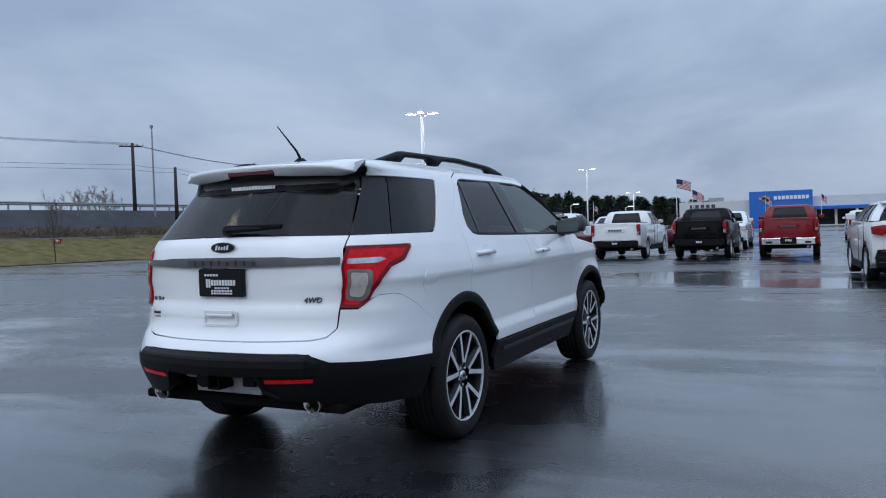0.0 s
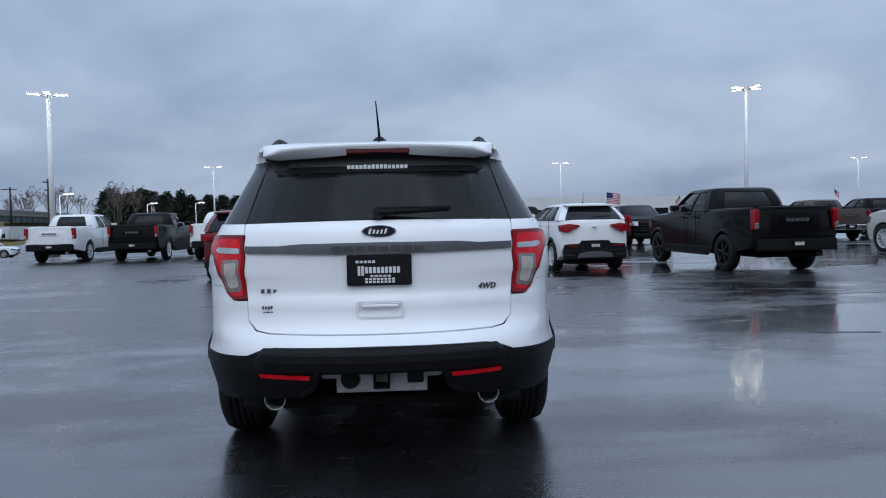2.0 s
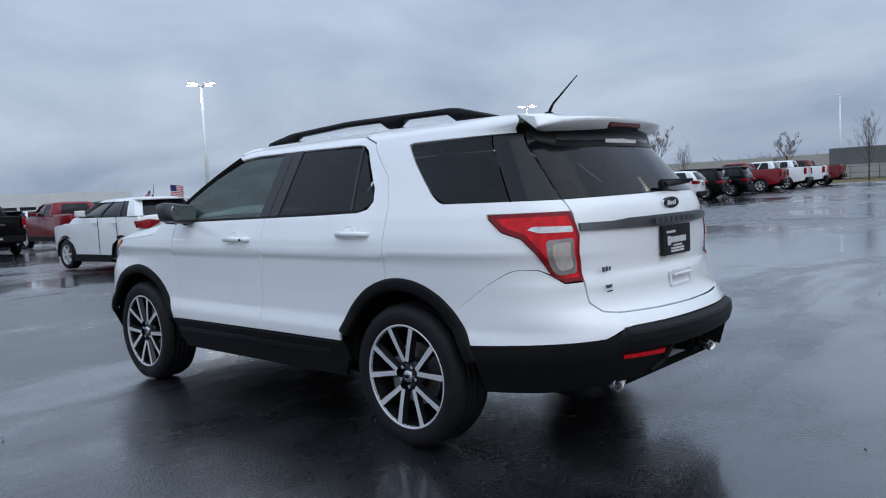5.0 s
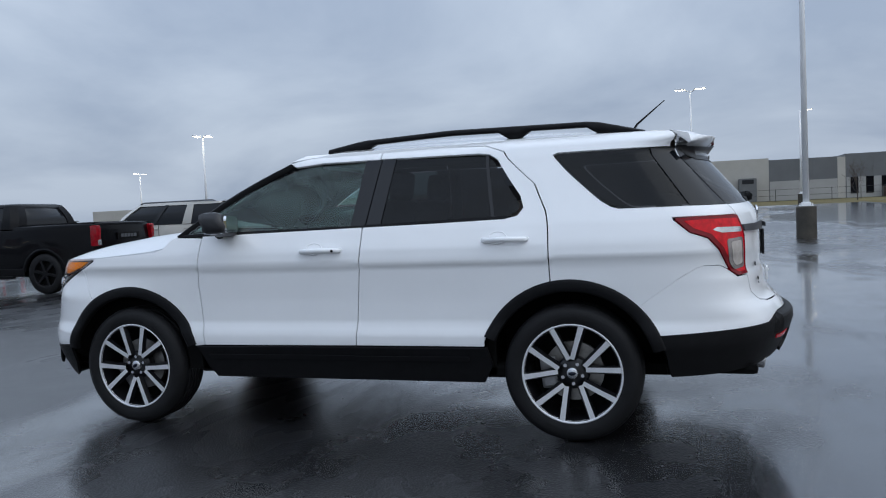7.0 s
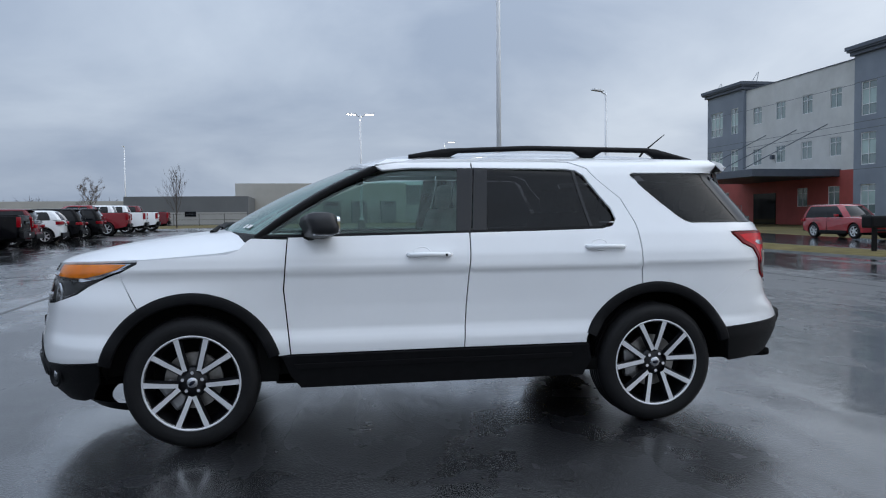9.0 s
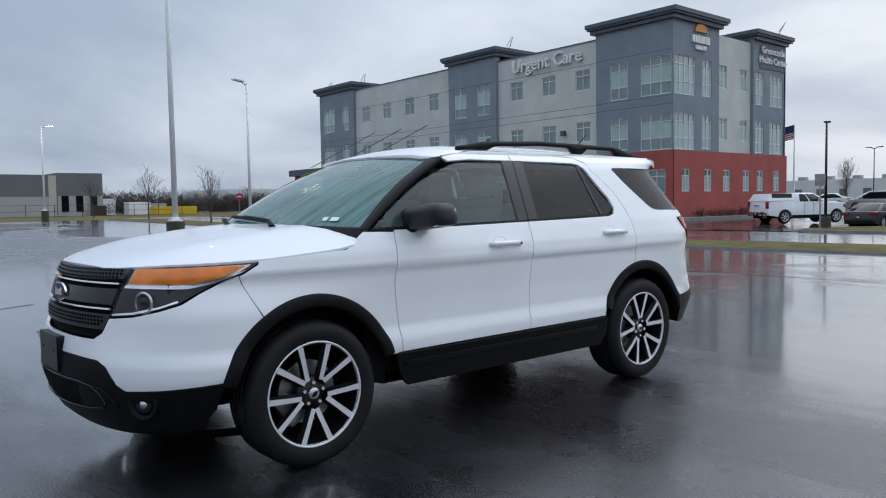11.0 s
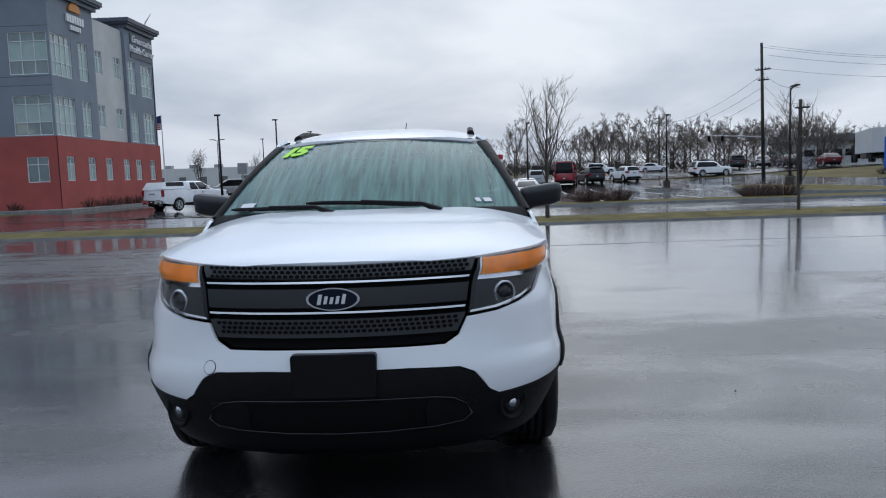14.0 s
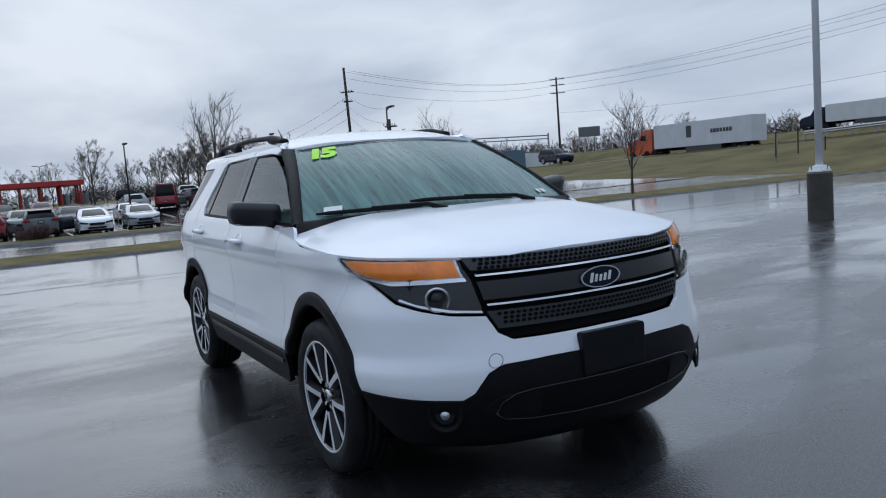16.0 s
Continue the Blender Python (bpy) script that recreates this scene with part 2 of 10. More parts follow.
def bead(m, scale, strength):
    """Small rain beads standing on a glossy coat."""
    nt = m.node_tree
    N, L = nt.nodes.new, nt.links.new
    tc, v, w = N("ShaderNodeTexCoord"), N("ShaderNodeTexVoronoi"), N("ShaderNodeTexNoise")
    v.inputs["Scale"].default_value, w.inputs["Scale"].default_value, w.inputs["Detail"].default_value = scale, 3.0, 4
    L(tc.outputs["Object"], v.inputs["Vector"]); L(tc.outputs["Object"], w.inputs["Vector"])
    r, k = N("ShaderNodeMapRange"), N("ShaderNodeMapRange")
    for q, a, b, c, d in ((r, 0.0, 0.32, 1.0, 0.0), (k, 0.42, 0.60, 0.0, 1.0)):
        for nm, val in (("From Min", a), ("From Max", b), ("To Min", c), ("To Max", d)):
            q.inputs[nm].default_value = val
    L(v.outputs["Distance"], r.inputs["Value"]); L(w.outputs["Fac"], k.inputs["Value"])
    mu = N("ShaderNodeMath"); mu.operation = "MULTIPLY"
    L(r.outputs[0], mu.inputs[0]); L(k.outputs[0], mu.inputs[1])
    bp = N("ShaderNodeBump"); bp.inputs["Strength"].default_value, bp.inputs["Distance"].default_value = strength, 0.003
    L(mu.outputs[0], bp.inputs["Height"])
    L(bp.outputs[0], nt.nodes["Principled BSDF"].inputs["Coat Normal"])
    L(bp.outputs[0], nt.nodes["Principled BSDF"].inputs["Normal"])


bead(M["paint_dimmed_beaded"], 85, 0.35)
M["black_plastic"] = mat("black_moulded_plastic", (0.007, 0.007, 0.008), 0.5, 0, 0.2, 20, 0.15, 900, spec=0.13)
M["black_gloss"] = mat("black_gloss_trim", (0.006, 0.006, 0.008), 0.12, 0, 0, spec=0.4)
M["mirror_cap"] = mat("dark_grey_mirror_cap", (0.022, 0.022, 0.025), 0.38, 0, 0.15, 20, 0.1, 600)
# near-black: the missing light of gaps, housings and openings is put into the colour
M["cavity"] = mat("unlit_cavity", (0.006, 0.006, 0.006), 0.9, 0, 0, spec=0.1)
M["grey_satin"] = mat("grey_satin_trim", (0.11, 0.115, 0.125), 0.35, 0.6, 0.08, 15)
M["grey_mesh"] = mat("dark_grey_grille", (0.034, 0.035, 0.038), 0.38, 0.2, 0.08, 15, spec=0.4)
M["bar_grey"] = mat("charcoal_grille_bar", (0.013, 0.0132, 0.015), 0.3, 0.2, 0.08, 15, spec=0.4)
M["chrome"] = mat("chrome", (0.8, 0.8, 0.82), 0.07, 1.0, 0)
M["tip_chrome"] = mat("weathered_chrome", (0.62, 0.62, 0.63), 0.24, 0.9, 0.1, 30)
M["alloy"] = mat("machined_alloy", (0.74, 0.75, 0.77), 0.28, 0.45, 0.05, 40)
M["gunmetal"] = mat("dark_painted_alloy", (0.012, 0.012, 0.014), 0.3, 0.3, 0.1, 20)
M["rubber"] = mat("wet_tyre_rubber", (0.010, 0.010, 0.011), 0.55, 0, 0.3, 14, 0.3, 160, rvar=0.12, spec=0.22)
M["steel"] = mat("grey_steel", (0.32, 0.32, 0.33), 0.45, 0.9, 0.25, 12)
M["rotor"] = mat("brake_disc_steel", (0.28, 0.27, 0.26), 0.4, 0.9, 0.2, 25)
M["red_lens"] = mat("red_lens", (0.20, 0.003, 0.008), 0.10, 0, 0.06, 30, spec=0.25)
M["dark_red_lens"] = mat("dark_red_lens", (0.09, 0.004, 0.008), 0.12, 0, 0.06, 30, spec=0.35)
M["dull_steel"] = mat("dull_wet_steel", (0.36, 0.36, 0.37), 0.55, 0.25, 0.3, 12)
M["red_glow"] = mat("red_reflector", (0.62, 0.004, 0.012), 0.14, 0, 0.3, 25, spec=0.25)
M["amber_lens"] = mat("amber_lens", (0.95, 0.27, 0.006), 0.15, 0, 0.22, 14, 0.3, 45, coat=0.3)
M["lamp_inner"] = mat("lamp_reflector", (0.50, 0.51, 0.53), 0.15, 0.9, 0.15, 18)
M["tail_inner"] = mat("smoked_lamp_reflector", (0.30, 0.27, 0.26), 0.2, 0.6, 0.2, 24)
M["lamp_dark"] = mat("lamp_bezel", (0.010, 0.011, 0.013), 0.3, 0.2, 0.1, 18)
M["clear_lens"] = glass("clear_lens", (1, 1, 1), 0.97, ior=1.28)
M["pale_lens"] = mat("pale_reverse_lens", (0.46, 0.41, 0.37), 0.2, 0, 0.12, 40, coat=0.6)
M["badge_blue"] = mat("badge_navy", (0.005, 0.008, 0.020), 0.35, 0, 0, spec=0.25)
M["plate_black"] = mat("black_plate", (0.006, 0.006, 0.007), 0.35, 0, 0.1, 30, spec=0.2)
M["print_white"] = mat("white_print", (0.72, 0.72, 0.72), 0.5, 0, 0)
M["print_dark"] = mat("dark_print", (0.05, 0.05, 0.055), 0.4, 0, 0)
M["print_lime"] = mat("lime_print", (0.42, 0.85, 0.03), 0.5, 0, 0.04, 10)
M["seat_cloth"] = mat("tan_seat_cloth", (0.34, 0.31, 0.27), 0.85, 0, 0.15, 30, 0.2, 300)
M["dash"] = mat("dark_dashboard", (0.03, 0.03, 0.03), 0.7, 0, 0.15, 30)
M["screen_glass"] = glass("windscreen_glass", (0.50, 0.82, 0.76), 0.55, 0.015, 0.06, film=((0.17, 0.34, 0.31), 0.32, 0.68), ior=1.30)
M["front_glass"] = glass("front_side_glass", (0.60, 0.82, 0.76), 0.80, 0.01, 0.02, film=((0.19, 0.29, 0.27), 0.06, 0.24), ior=1.42)
M["privacy_glass"] = glass("privacy_glass", (0.5, 0.5, 0.53), 0.14, 0.01, 0.03, film=((0.02, 0.023, 0.028), 0.06, 0.28), ior=1.31)
M["window_dark"] = mat("dark_window", (0.006, 0.007, 0.009), 0.05, 0, 0, spec=0.28)
M["wet_lot"] = asphalt("wet_asphalt", (0.023, 0.0235, 0.026), 0.62, 1.0, 0.475)
M["wet_road"] = asphalt("wet_road_asphalt", (0.036, 0.037, 0.041), 0.5, 0.9, 0.52)
M["grass"] = mat("winter_grass", (0.128, 0.104, 0.038), 0.95, 0, 0.45, 1.3, 0.8, 60, spec=0.2)
M["soil"] = mat("rough_winter_field", (0.125, 0.102, 0.042), 0.95, 0, 0.4, 0.25, 0.6, 25, spec=0.2)
M["concrete"] = mat("wet_concrete", (0.20, 0.195, 0.185), 0.6, 0, 0.25, 3, 0.3, 80)
M["kerb"] = mat("kerb_concrete", (0.22, 0.22, 0.21), 0.5, 0, 0.25, 2, 0.2, 60)
M["mulch"] = mat("dark_mulch", (0.03, 0.02, 0.014), 0.95, 0, 0.5, 9, 0.8, 60)
M["line_white"] = mat("worn_line_paint", (0.55, 0.56, 0.56), 0.35, 0, 0.3, 3)


# ---- mesh helpers ----
def part(name, bm, material, parent=None, label="", smooth=False, recalc=False):
    """Links a bmesh as one mesh object under a thing or part."""
    if recalc:
        bmesh.ops.recalc_face_normals(bm, faces=bm.faces)
    me = bpy.data.meshes.new(name)
    bm.to_mesh(me)
    bm.free()
    for m in material if isinstance(material, (list, tuple)) else (material,):
        me.materials.append(m)
    if smooth:
        me.polygons.foreach_set("use_smooth", [True] * len(me.polygons))
    ob = new(name, me)
    if parent is not None:
        ob.parent = parent
    if label:
        tagged(ob, label)
    return ob


def thing(name, m, label, category, group="", kind=""):
    ob = new(name)
    ob.empty_display_size = 0.2
    ob.matrix_basis = m
    return tagged(ob, label, category, group, kind)


def bm_new():
    return bmesh.new()


def add_box(bm, lo, hi, bevel=0.0, m=None, idx=0):
    (x0, y0, z0), (x1, y1, z1) = lo, hi
    b2 = bmesh.new()
    vs = [b2.verts.new(p) for p in ((x0, y0, z0), (x1, y0, z0), (x1, y1, z0), (x0, y1, z0), (x0, y0, z1), (x1, y0, z1), (x1, y1, z1), (x0, y1, z1))]
    for q in ((3, 2, 1, 0), (4, 5, 6, 7), (0, 1, 5, 4), (1, 2, 6, 5), (2, 3, 7, 6), (3, 0, 4, 7)):
        b2.faces.new([vs[i] for i in q]).material_index = idx
    if bevel:
        bmesh.ops.bevel(b2, geom=b2.edges, offset=bevel, segments=2, affect="EDGES", profile=0.6)
    merge(bm, b2, m)


def merge(bm, b2, m=None):
    if m is not None:
        b2.transform(m)
    me = bpy.data.meshes.new("tmp")
    b2.to_mesh(me)
    b2.free()
    bm.from_mesh(me)
    bpy.data.meshes.remove(me)


def add_tube(bm, pts, radii, seg=8, cap=True, idx=0):
    """Round tube through points; radii: one or a list."""
    pts = [Vector(p) for p in pts]
    radii = list(radii) if isinstance(radii, (list, tuple)) else [radii] * len(pts)
    rings = []
    ref = Vector((0, 0, 1))
    for i, p in enumerate(pts):
        d = (pts[min(i + 1, len(pts) - 1)] - pts[max(i - 1, 0)]).normalized()
        a = d.cross(ref if abs(d.dot(ref)) < 0.95 else Vector((1, 0, 0))).normalized()
        b = d.cross(a)
        rings.append([bm.verts.new(p + (a * math.cos(k * 2 * math.pi / seg) + b * math.sin(k * 2 * math.pi / seg)) * radii[i]) for k in range(seg)])
    for r0, r1 in zip(rings, rings[1:]):
        for k in range(seg):
            bm.faces.new((r0[k], r1[k], r1[(k + 1) % seg], r0[(k + 1) % seg])).material_index = idx
    if cap:
        bm.faces.new(list(rings[0])).material_index = idx
        bm.faces.new(list(reversed(rings[-1]))).material_index = idx


def add_lathe(bm, prof, seg=48, axis="y", m=None, idx=0, closed=False):
    """Turns a profile of (radius, along) about an axis."""
    b2 = bmesh.new()
    rings = []
    for r, h in prof:
        ring = []
        for k in range(seg):
            a = 2 * math.pi * k / seg
            ring.append(b2.verts.new((r * math.cos(a), h, r * math.sin(a)) if axis == "y" else (r * math.cos(a), r * math.sin(a), h)))
        rings.append(ring)
    pairs = list(zip(rings, rings[1:])) + ([(rings[-1], rings[0])] if closed else [])
    for r0, r1 in pairs:
        for k in range(seg):
            b2.faces.new((r0[k], r0[(k + 1) % seg], r1[(k + 1) % seg], r1[k])).material_index = idx
    bmesh.ops.recalc_face_normals(b2, faces=b2.faces)
    merge(bm, b2, m)


def add_prism(bm, poly, lo, hi, plane="xz", bevel=0.0, m=None, idx=0):
    """A closed outline pushed from lo to hi across its plane."""
    b2 = bmesh.new()

    def at(p, h):
        return {"xz": (p[0], h, p[1]), "xy": (p[0], p[1], h), "yz": (h, p[0], p[1])}[plane]
    a = [b2.verts.new(at(p, lo)) for p in poly]
    c = [b2.verts.new(at(p, hi)) for p in poly]
    b2.faces.new(a)
    b2.faces.new(list(reversed(c)))
    n = len(poly)
    for i in range(n):
        b2.faces.new((a[i], c[i], c[(i + 1) % n], a[(i + 1) % n]))
    bmesh.ops.recalc_face_normals(b2, faces=b2.faces)
    if bevel:
        bmesh.ops.bevel(b2, geom=[e for e in b2.edges], offset=bevel, segments=2, affect="EDGES", profile=0.6)
    for f in b2.faces:
        f.material_index = idx
    merge(bm, b2, m)


def rnd(pts, r, n=4):
    """Rounds every corner of a closed outline."""
    out = []
    k = len(pts)
    rs = r if isinstance(r, (list, tuple)) else [r] * k
    for i in range(k):
        p, a, b = Vector(pts[i]), Vector(pts[i - 1]), Vector(pts[(i + 1) % k])
        d1, d2 = a - p, b - p
        q = min(rs[i], d1.length * 0.45, d2.length * 0.45)
        if q < 1e-4:
            out.append(tuple(p))
            continue
        p0, p1 = p + d1.normalized() * q, p + d2.normalized() * q
        for j in range(n + 1):
            t = j / n
            out.append(tuple(p0 * (1 - t) ** 2 + p * 2 * t * (1 - t) + p1 * t * t))
    return out


def inside(pt, poly):
    x, y = pt
    c = False
    j = len(poly) - 1
    for i in range(len(poly)):
        xi, yi = poly[i]
        xj, yj = poly[j]
        if (yi > y) != (yj > y) and x < (xj - xi) * (y - yi) / (yj - yi) + xi:
            c = not c
        j = i
    return c


def skin(name, outline, fn, material, parent, step=0.045, skirt=0.018, lift=0.0, flip=False, label="", aspect=1.0):
    """A panel cut to a 2D outline and laid on the curved surface fn(a, b), with its edge turned in."""
    from mathutils.geometry import delaunay_2d_cdt
    pts = []
    n = len(outline)
    for i in range(n):
        a, b = Vector(outline[i]), Vector(outline[(i + 1) % n])
        k = max(1, int(math.ceil((b - a).length / step)))
        pts += [tuple(a.lerp(b, j / k)) for j in range(k)]
    nb = len(pts)
    xs, ys = [p[0] for p in pts], [p[1] for p in pts]
    grid = []
    y = min(ys) + step * 0.5
    row = 0
    arr = np.array(pts)
    while y < max(ys):
        x = min(xs) + step * (0.25 if row % 2 else 0.75)
        while x < max(xs):
            if inside((x, y), pts) and np.min(np.hypot(arr[:, 0] - x, arr[:, 1] - y)) > step * 0.45:
                grid.append((x, y))
            x += step
        y += step * 0.87
        row += 1
    co = [Vector(p) for p in pts + grid]
    ed = [(i, (i + 1) % nb) for i in range(nb)]
    v2, e2, f2, *_ = delaunay_2d_cdt(co, ed, [], 1, 1e-5)
    f2 = [f for f in f2 if len(f) == 3 and inside((sum(v2[i][0] for i in f) / 3, sum(v2[i][1] for i in f) / 3), pts)]
    eps = 0.004

    def P(a, b):
        return Vector(fn(a, b))

    def nrm(a, b):
        da, db = P(a + eps, b) - P(a - eps, b), P(a, b + eps) - P(a, b - eps)
        q = da.cross(db)
        q.normalize()
        return -q if flip else q
    vs, ns = [], []
    for v in v2:
        q = nrm(v[0], v[1])
        vs.append(P(v[0], v[1]) + q * lift)
        ns.append(q)
    fs = []
    for f in f2:
        a, b, c = (vs[i] for i in f)
        fs.append(tuple(f) if (b - a).cross(c - a).dot(ns[f[0]]) > 0 else tuple(reversed(f)))
    if skirt:
        cnt = {}
        for f in fs:
            for i in range(3):
                e = (f[i], f[(i + 1) % 3])
                cnt[tuple(sorted(e))] = None if tuple(sorted(e)) in cnt else e
        for e in [e for e in cnt.values() if e]:
            a, b = e
            k = len(vs)
            side = (vs[b] - vs[a]).cross(ns[a]).normalized()
            vs += [vs[a].copy(), vs[b].copy(), vs[b] - ns[b] * skirt, vs[a] - ns[a] * skirt]
            ns += [(side + ns[a] * 0.5).normalized(), (side + ns[b] * 0.5).normalized(), side, side]
            fs.append((k + 1, k, k + 3, k + 2))
    me = bpy.data.meshes.new(name)
    me.from_pydata([tuple(v) for v in vs], [], fs)
    me.materials.append(material)
    me.polygons.foreach_set("use_smooth", [True] * len(me.polygons))
    me.normals_split_custom_set_from_vertices([tuple(v) for v in ns])
    ob = new(name, me)
    ob.parent = parent
    if label:
        tagged(ob, label)
    return ob


def text_mesh(name, body, size, material, parent, m, depth=0.004, label="", bold=0.0, shear=0.0, align="CENTER", space=1.0):
    cu = bpy.data.curves.new(name, "FONT")
    cu.body, cu.size, cu.extrude, cu.offset, cu.shear = body, size, depth, bold, shear
    cu.align_x, cu.align_y, cu.space_character, cu.resolution_u = align, "CENTER", space, 2
    tmp = new(name, cu)
    me = bpy.data.meshes.new_from_object(tmp)
    bpy.data.objects.remove(tmp)
    bpy.data.curves.remove(cu)
    me.materials.clear()
    me.materials.append(material)
    ob = new(name, me)
    ob.parent = parent
    ob.matrix_basis = m
    if label:
        tagged(ob, label)
    return ob


# text faces +x (front) or -x (rear), or runs along a wall
FACE_FRONT = pose(0, 0, 0, 90, 0, 90)
FACE_REAR = pose(0, 0, 0, 90, 0, -90)
# ---- ground ----
def road_top(x):
    return float(np.interp(x, [-140, -90, -48, -33, 0, 33, 60, 100, 160], [0.9, 1.2, 1.7, 1.95, 2.9, 3.9, 4.0, 3.9, 3.6]))


def gz(x, y):
    """Height of the ground: a nearly level lot, a sunken car park beyond the lane, rising land around."""
    h = -0.20 * ramp(0, 38, x)
    h += ramp(4, 9, x) * (1 - ramp(100, 130, x)) * 0.10 * ramp(-8, -32, y)
    band = ramp(-24, -14, y) * (1 - ramp(13, 22, y))
    h += -0.45 * ramp(-27.5, -36, x) * (1 - ramp(-58, -74, x)) * band
    h += 0.8 * ramp(-62, -100, x)
    h += 0.55 * ramp(-15, -70, y)
    h -= (0.60 * ramp(31, 40, x) + 0.42 * ramp(43, 60, x)) * ramp(8, 30, y) * (1 - ramp(39, 41, y)) * (1 - ramp(64, 80, x))
    h -= 2.4 * ramp(88, 98, x) * (1 - ramp(132, 146, x)) * ramp(44, 54, y) * (1 - ramp(78, 90, y))
    if x < -19.5:
        h += 0.55 * ramp(24, 44, y) * ramp(-19.5, -40, x)
    if y > 30:
        t = ramp(38, 53, y)
        soft = h + (road_top(x) * 0.92 - h) * t
        steep = float(np.interp(y, [40, 47, 50.5, 52.9, 54.5], [h, 1.39, 2.2, road_top(x) - 0.15, road_top(x) * 0.95]))
        h = lerp(lerp(soft, steep, ramp(0, 12, x)), h, ramp(70, 86, x) * (1 - ramp(62, 76, y)))
    return h


def sheet(name, x0, x1, y0, y1, step, lift, material, label, category, kind="structure", xs=None, ys=None, hole=None, sides=0.0):
    bm = bm_new()
    xs = xs or list(np.linspace(x0, x1, max(2, int(round((x1 - x0) / step)) + 1)))
    ys = ys or list(np.linspace(y0, y1, max(2, int(round((y1 - y0) / step)) + 1)))
    vs = [[bm.verts.new((x, y, gz(x, y) + lift)) for y in ys] for x in xs]
    for i in range(len(xs) - 1):
        for j in range(len(ys) - 1):
            bm.faces.new((vs[i][j], vs[i + 1][j], vs[i + 1][j + 1], vs[i][j + 1]))
    if sides:
        bnd = [e for e in bm.edges if e.is_boundary]
        r = bmesh.ops.extrude_edge_only(bm, edges=bnd)
        bmesh.ops.translate(bm, verts=[v for v in r["geom"] if isinstance(v, bmesh.types.BMVert)], vec=(0, 0, -sides))
    ob = part(name, bm, material, smooth=not sides)
    return tagged(ob, label, category, kind=kind)


def spread(a, b, fine_a, fine_b, step, coarse):
    v = [fine_a]
    while v[-1] < fine_b - 1e-6:
        v.append(min(fine_b, v[-1] + step))
    s = coarse
    while v[-1] < b:
        v.append(min(b, v[-1] + s)); s *= 1.5
    s = coarse
    lo = [fine_a]
    while lo[-1] > a:
        lo.append(max(a, lo[-1] - s)); s *= 1.5
    return sorted(set(lo + v))


sheet("ground", 0, 0, 0, 0, 1, -0.05, M["soil"], "dull green winter field running to the horizon", "ground",
      xs=spread(-900, 900, -140, 150, 4, 20), ys=sorted([y for y in spread(-900, 900, -130, 60, 4, 20) if not 38 < y < 57] + [40, 43.5, 47, 48.8, 50.5, 51.7, 52.9, 54.5, 57]))
sheet("asphalt_lot", -15.7, 27.6, -62, 39, 2.0, 0.0, M["wet_lot"], "wet dark asphalt car lot with puddles and sheen", "car lot")
sheet("dealer_lot", 27.6, 122, -100, 24, 4.0, -0.002, M["wet_lot"], "wet asphalt forecourt of the dealership", "car lot")
sheet("side_lot", 27.6, 80, 24, 38.5, 3.0, -0.002, M["wet_lot"], "wet asphalt corner of the sales lot", "car lot")
M["bank"] = mat("rough_brown_bank", (0.058, 0.043, 0.029), 0.95, 0, 0.5, 0.7, 0.8, 18, spec=0.2)
M["wall_dark"] = mat("dark_stained_retaining_wall", (0.036, 0.037, 0.043), 0.8, 0, 0.35, 0.6, 0.4, 12)
sheet("grass_bank", 10, 50, 0, 0, 2.0, 0.03, M["grass"], "winter grass bank rising from the lot", "bank", ys=[39.6, 40, 42, 44, 46, 47])
sheet("rough_bank", 10, 50, 0, 0, 2.0, 0.03, M["bank"], "rough brown overgrown bank below the road", "bank", ys=[47, 48, 49.2, 50.5])
sheet("retaining_wall", 10, 50, 0, 0, 2.0, 0.03, M["wall_dark"], "dark stained slope wall under the road", "wall", ys=[50.5, 51.3, 52.1, 52.9])
sheet("overgrown_bank", 50, 86, 0, 0, 1.5, 0.03, M["bank"], "brown overgrown embankment running up to the bridge", "bank", ys=[41, 43, 45, 47, 49, 51, 52.9])
bm = bm_new()
for x in np.arange(10, 50, 2.0):
    add_box(bm, (x, 46.85, gz(x, 47) - 0.1), (x + 1.99, 47.05, gz(x, 47) + 0.12))
tagged(part("bank_kerb", bm, M["kerb"]), "pale concrete kerb along the top of the grass bank", "kerb", kind="structure")
sheet("access_lane", -26.6, -19.0, -70, 34, 2.0, -0.002, M["wet_road"], "wet asphalt lane between two grass strips", "road")
sheet("car_park", -78, -27.4, -22, 33, 2.0, -0.004, M["wet_lot"], "wet asphalt car park with worn white lines", "car park")
sheet("side_drive", -60, -26.6, -24.2, -14, 2.0, 0.004, M["wet_road"], "wet asphalt drive beside the clinic", "road")


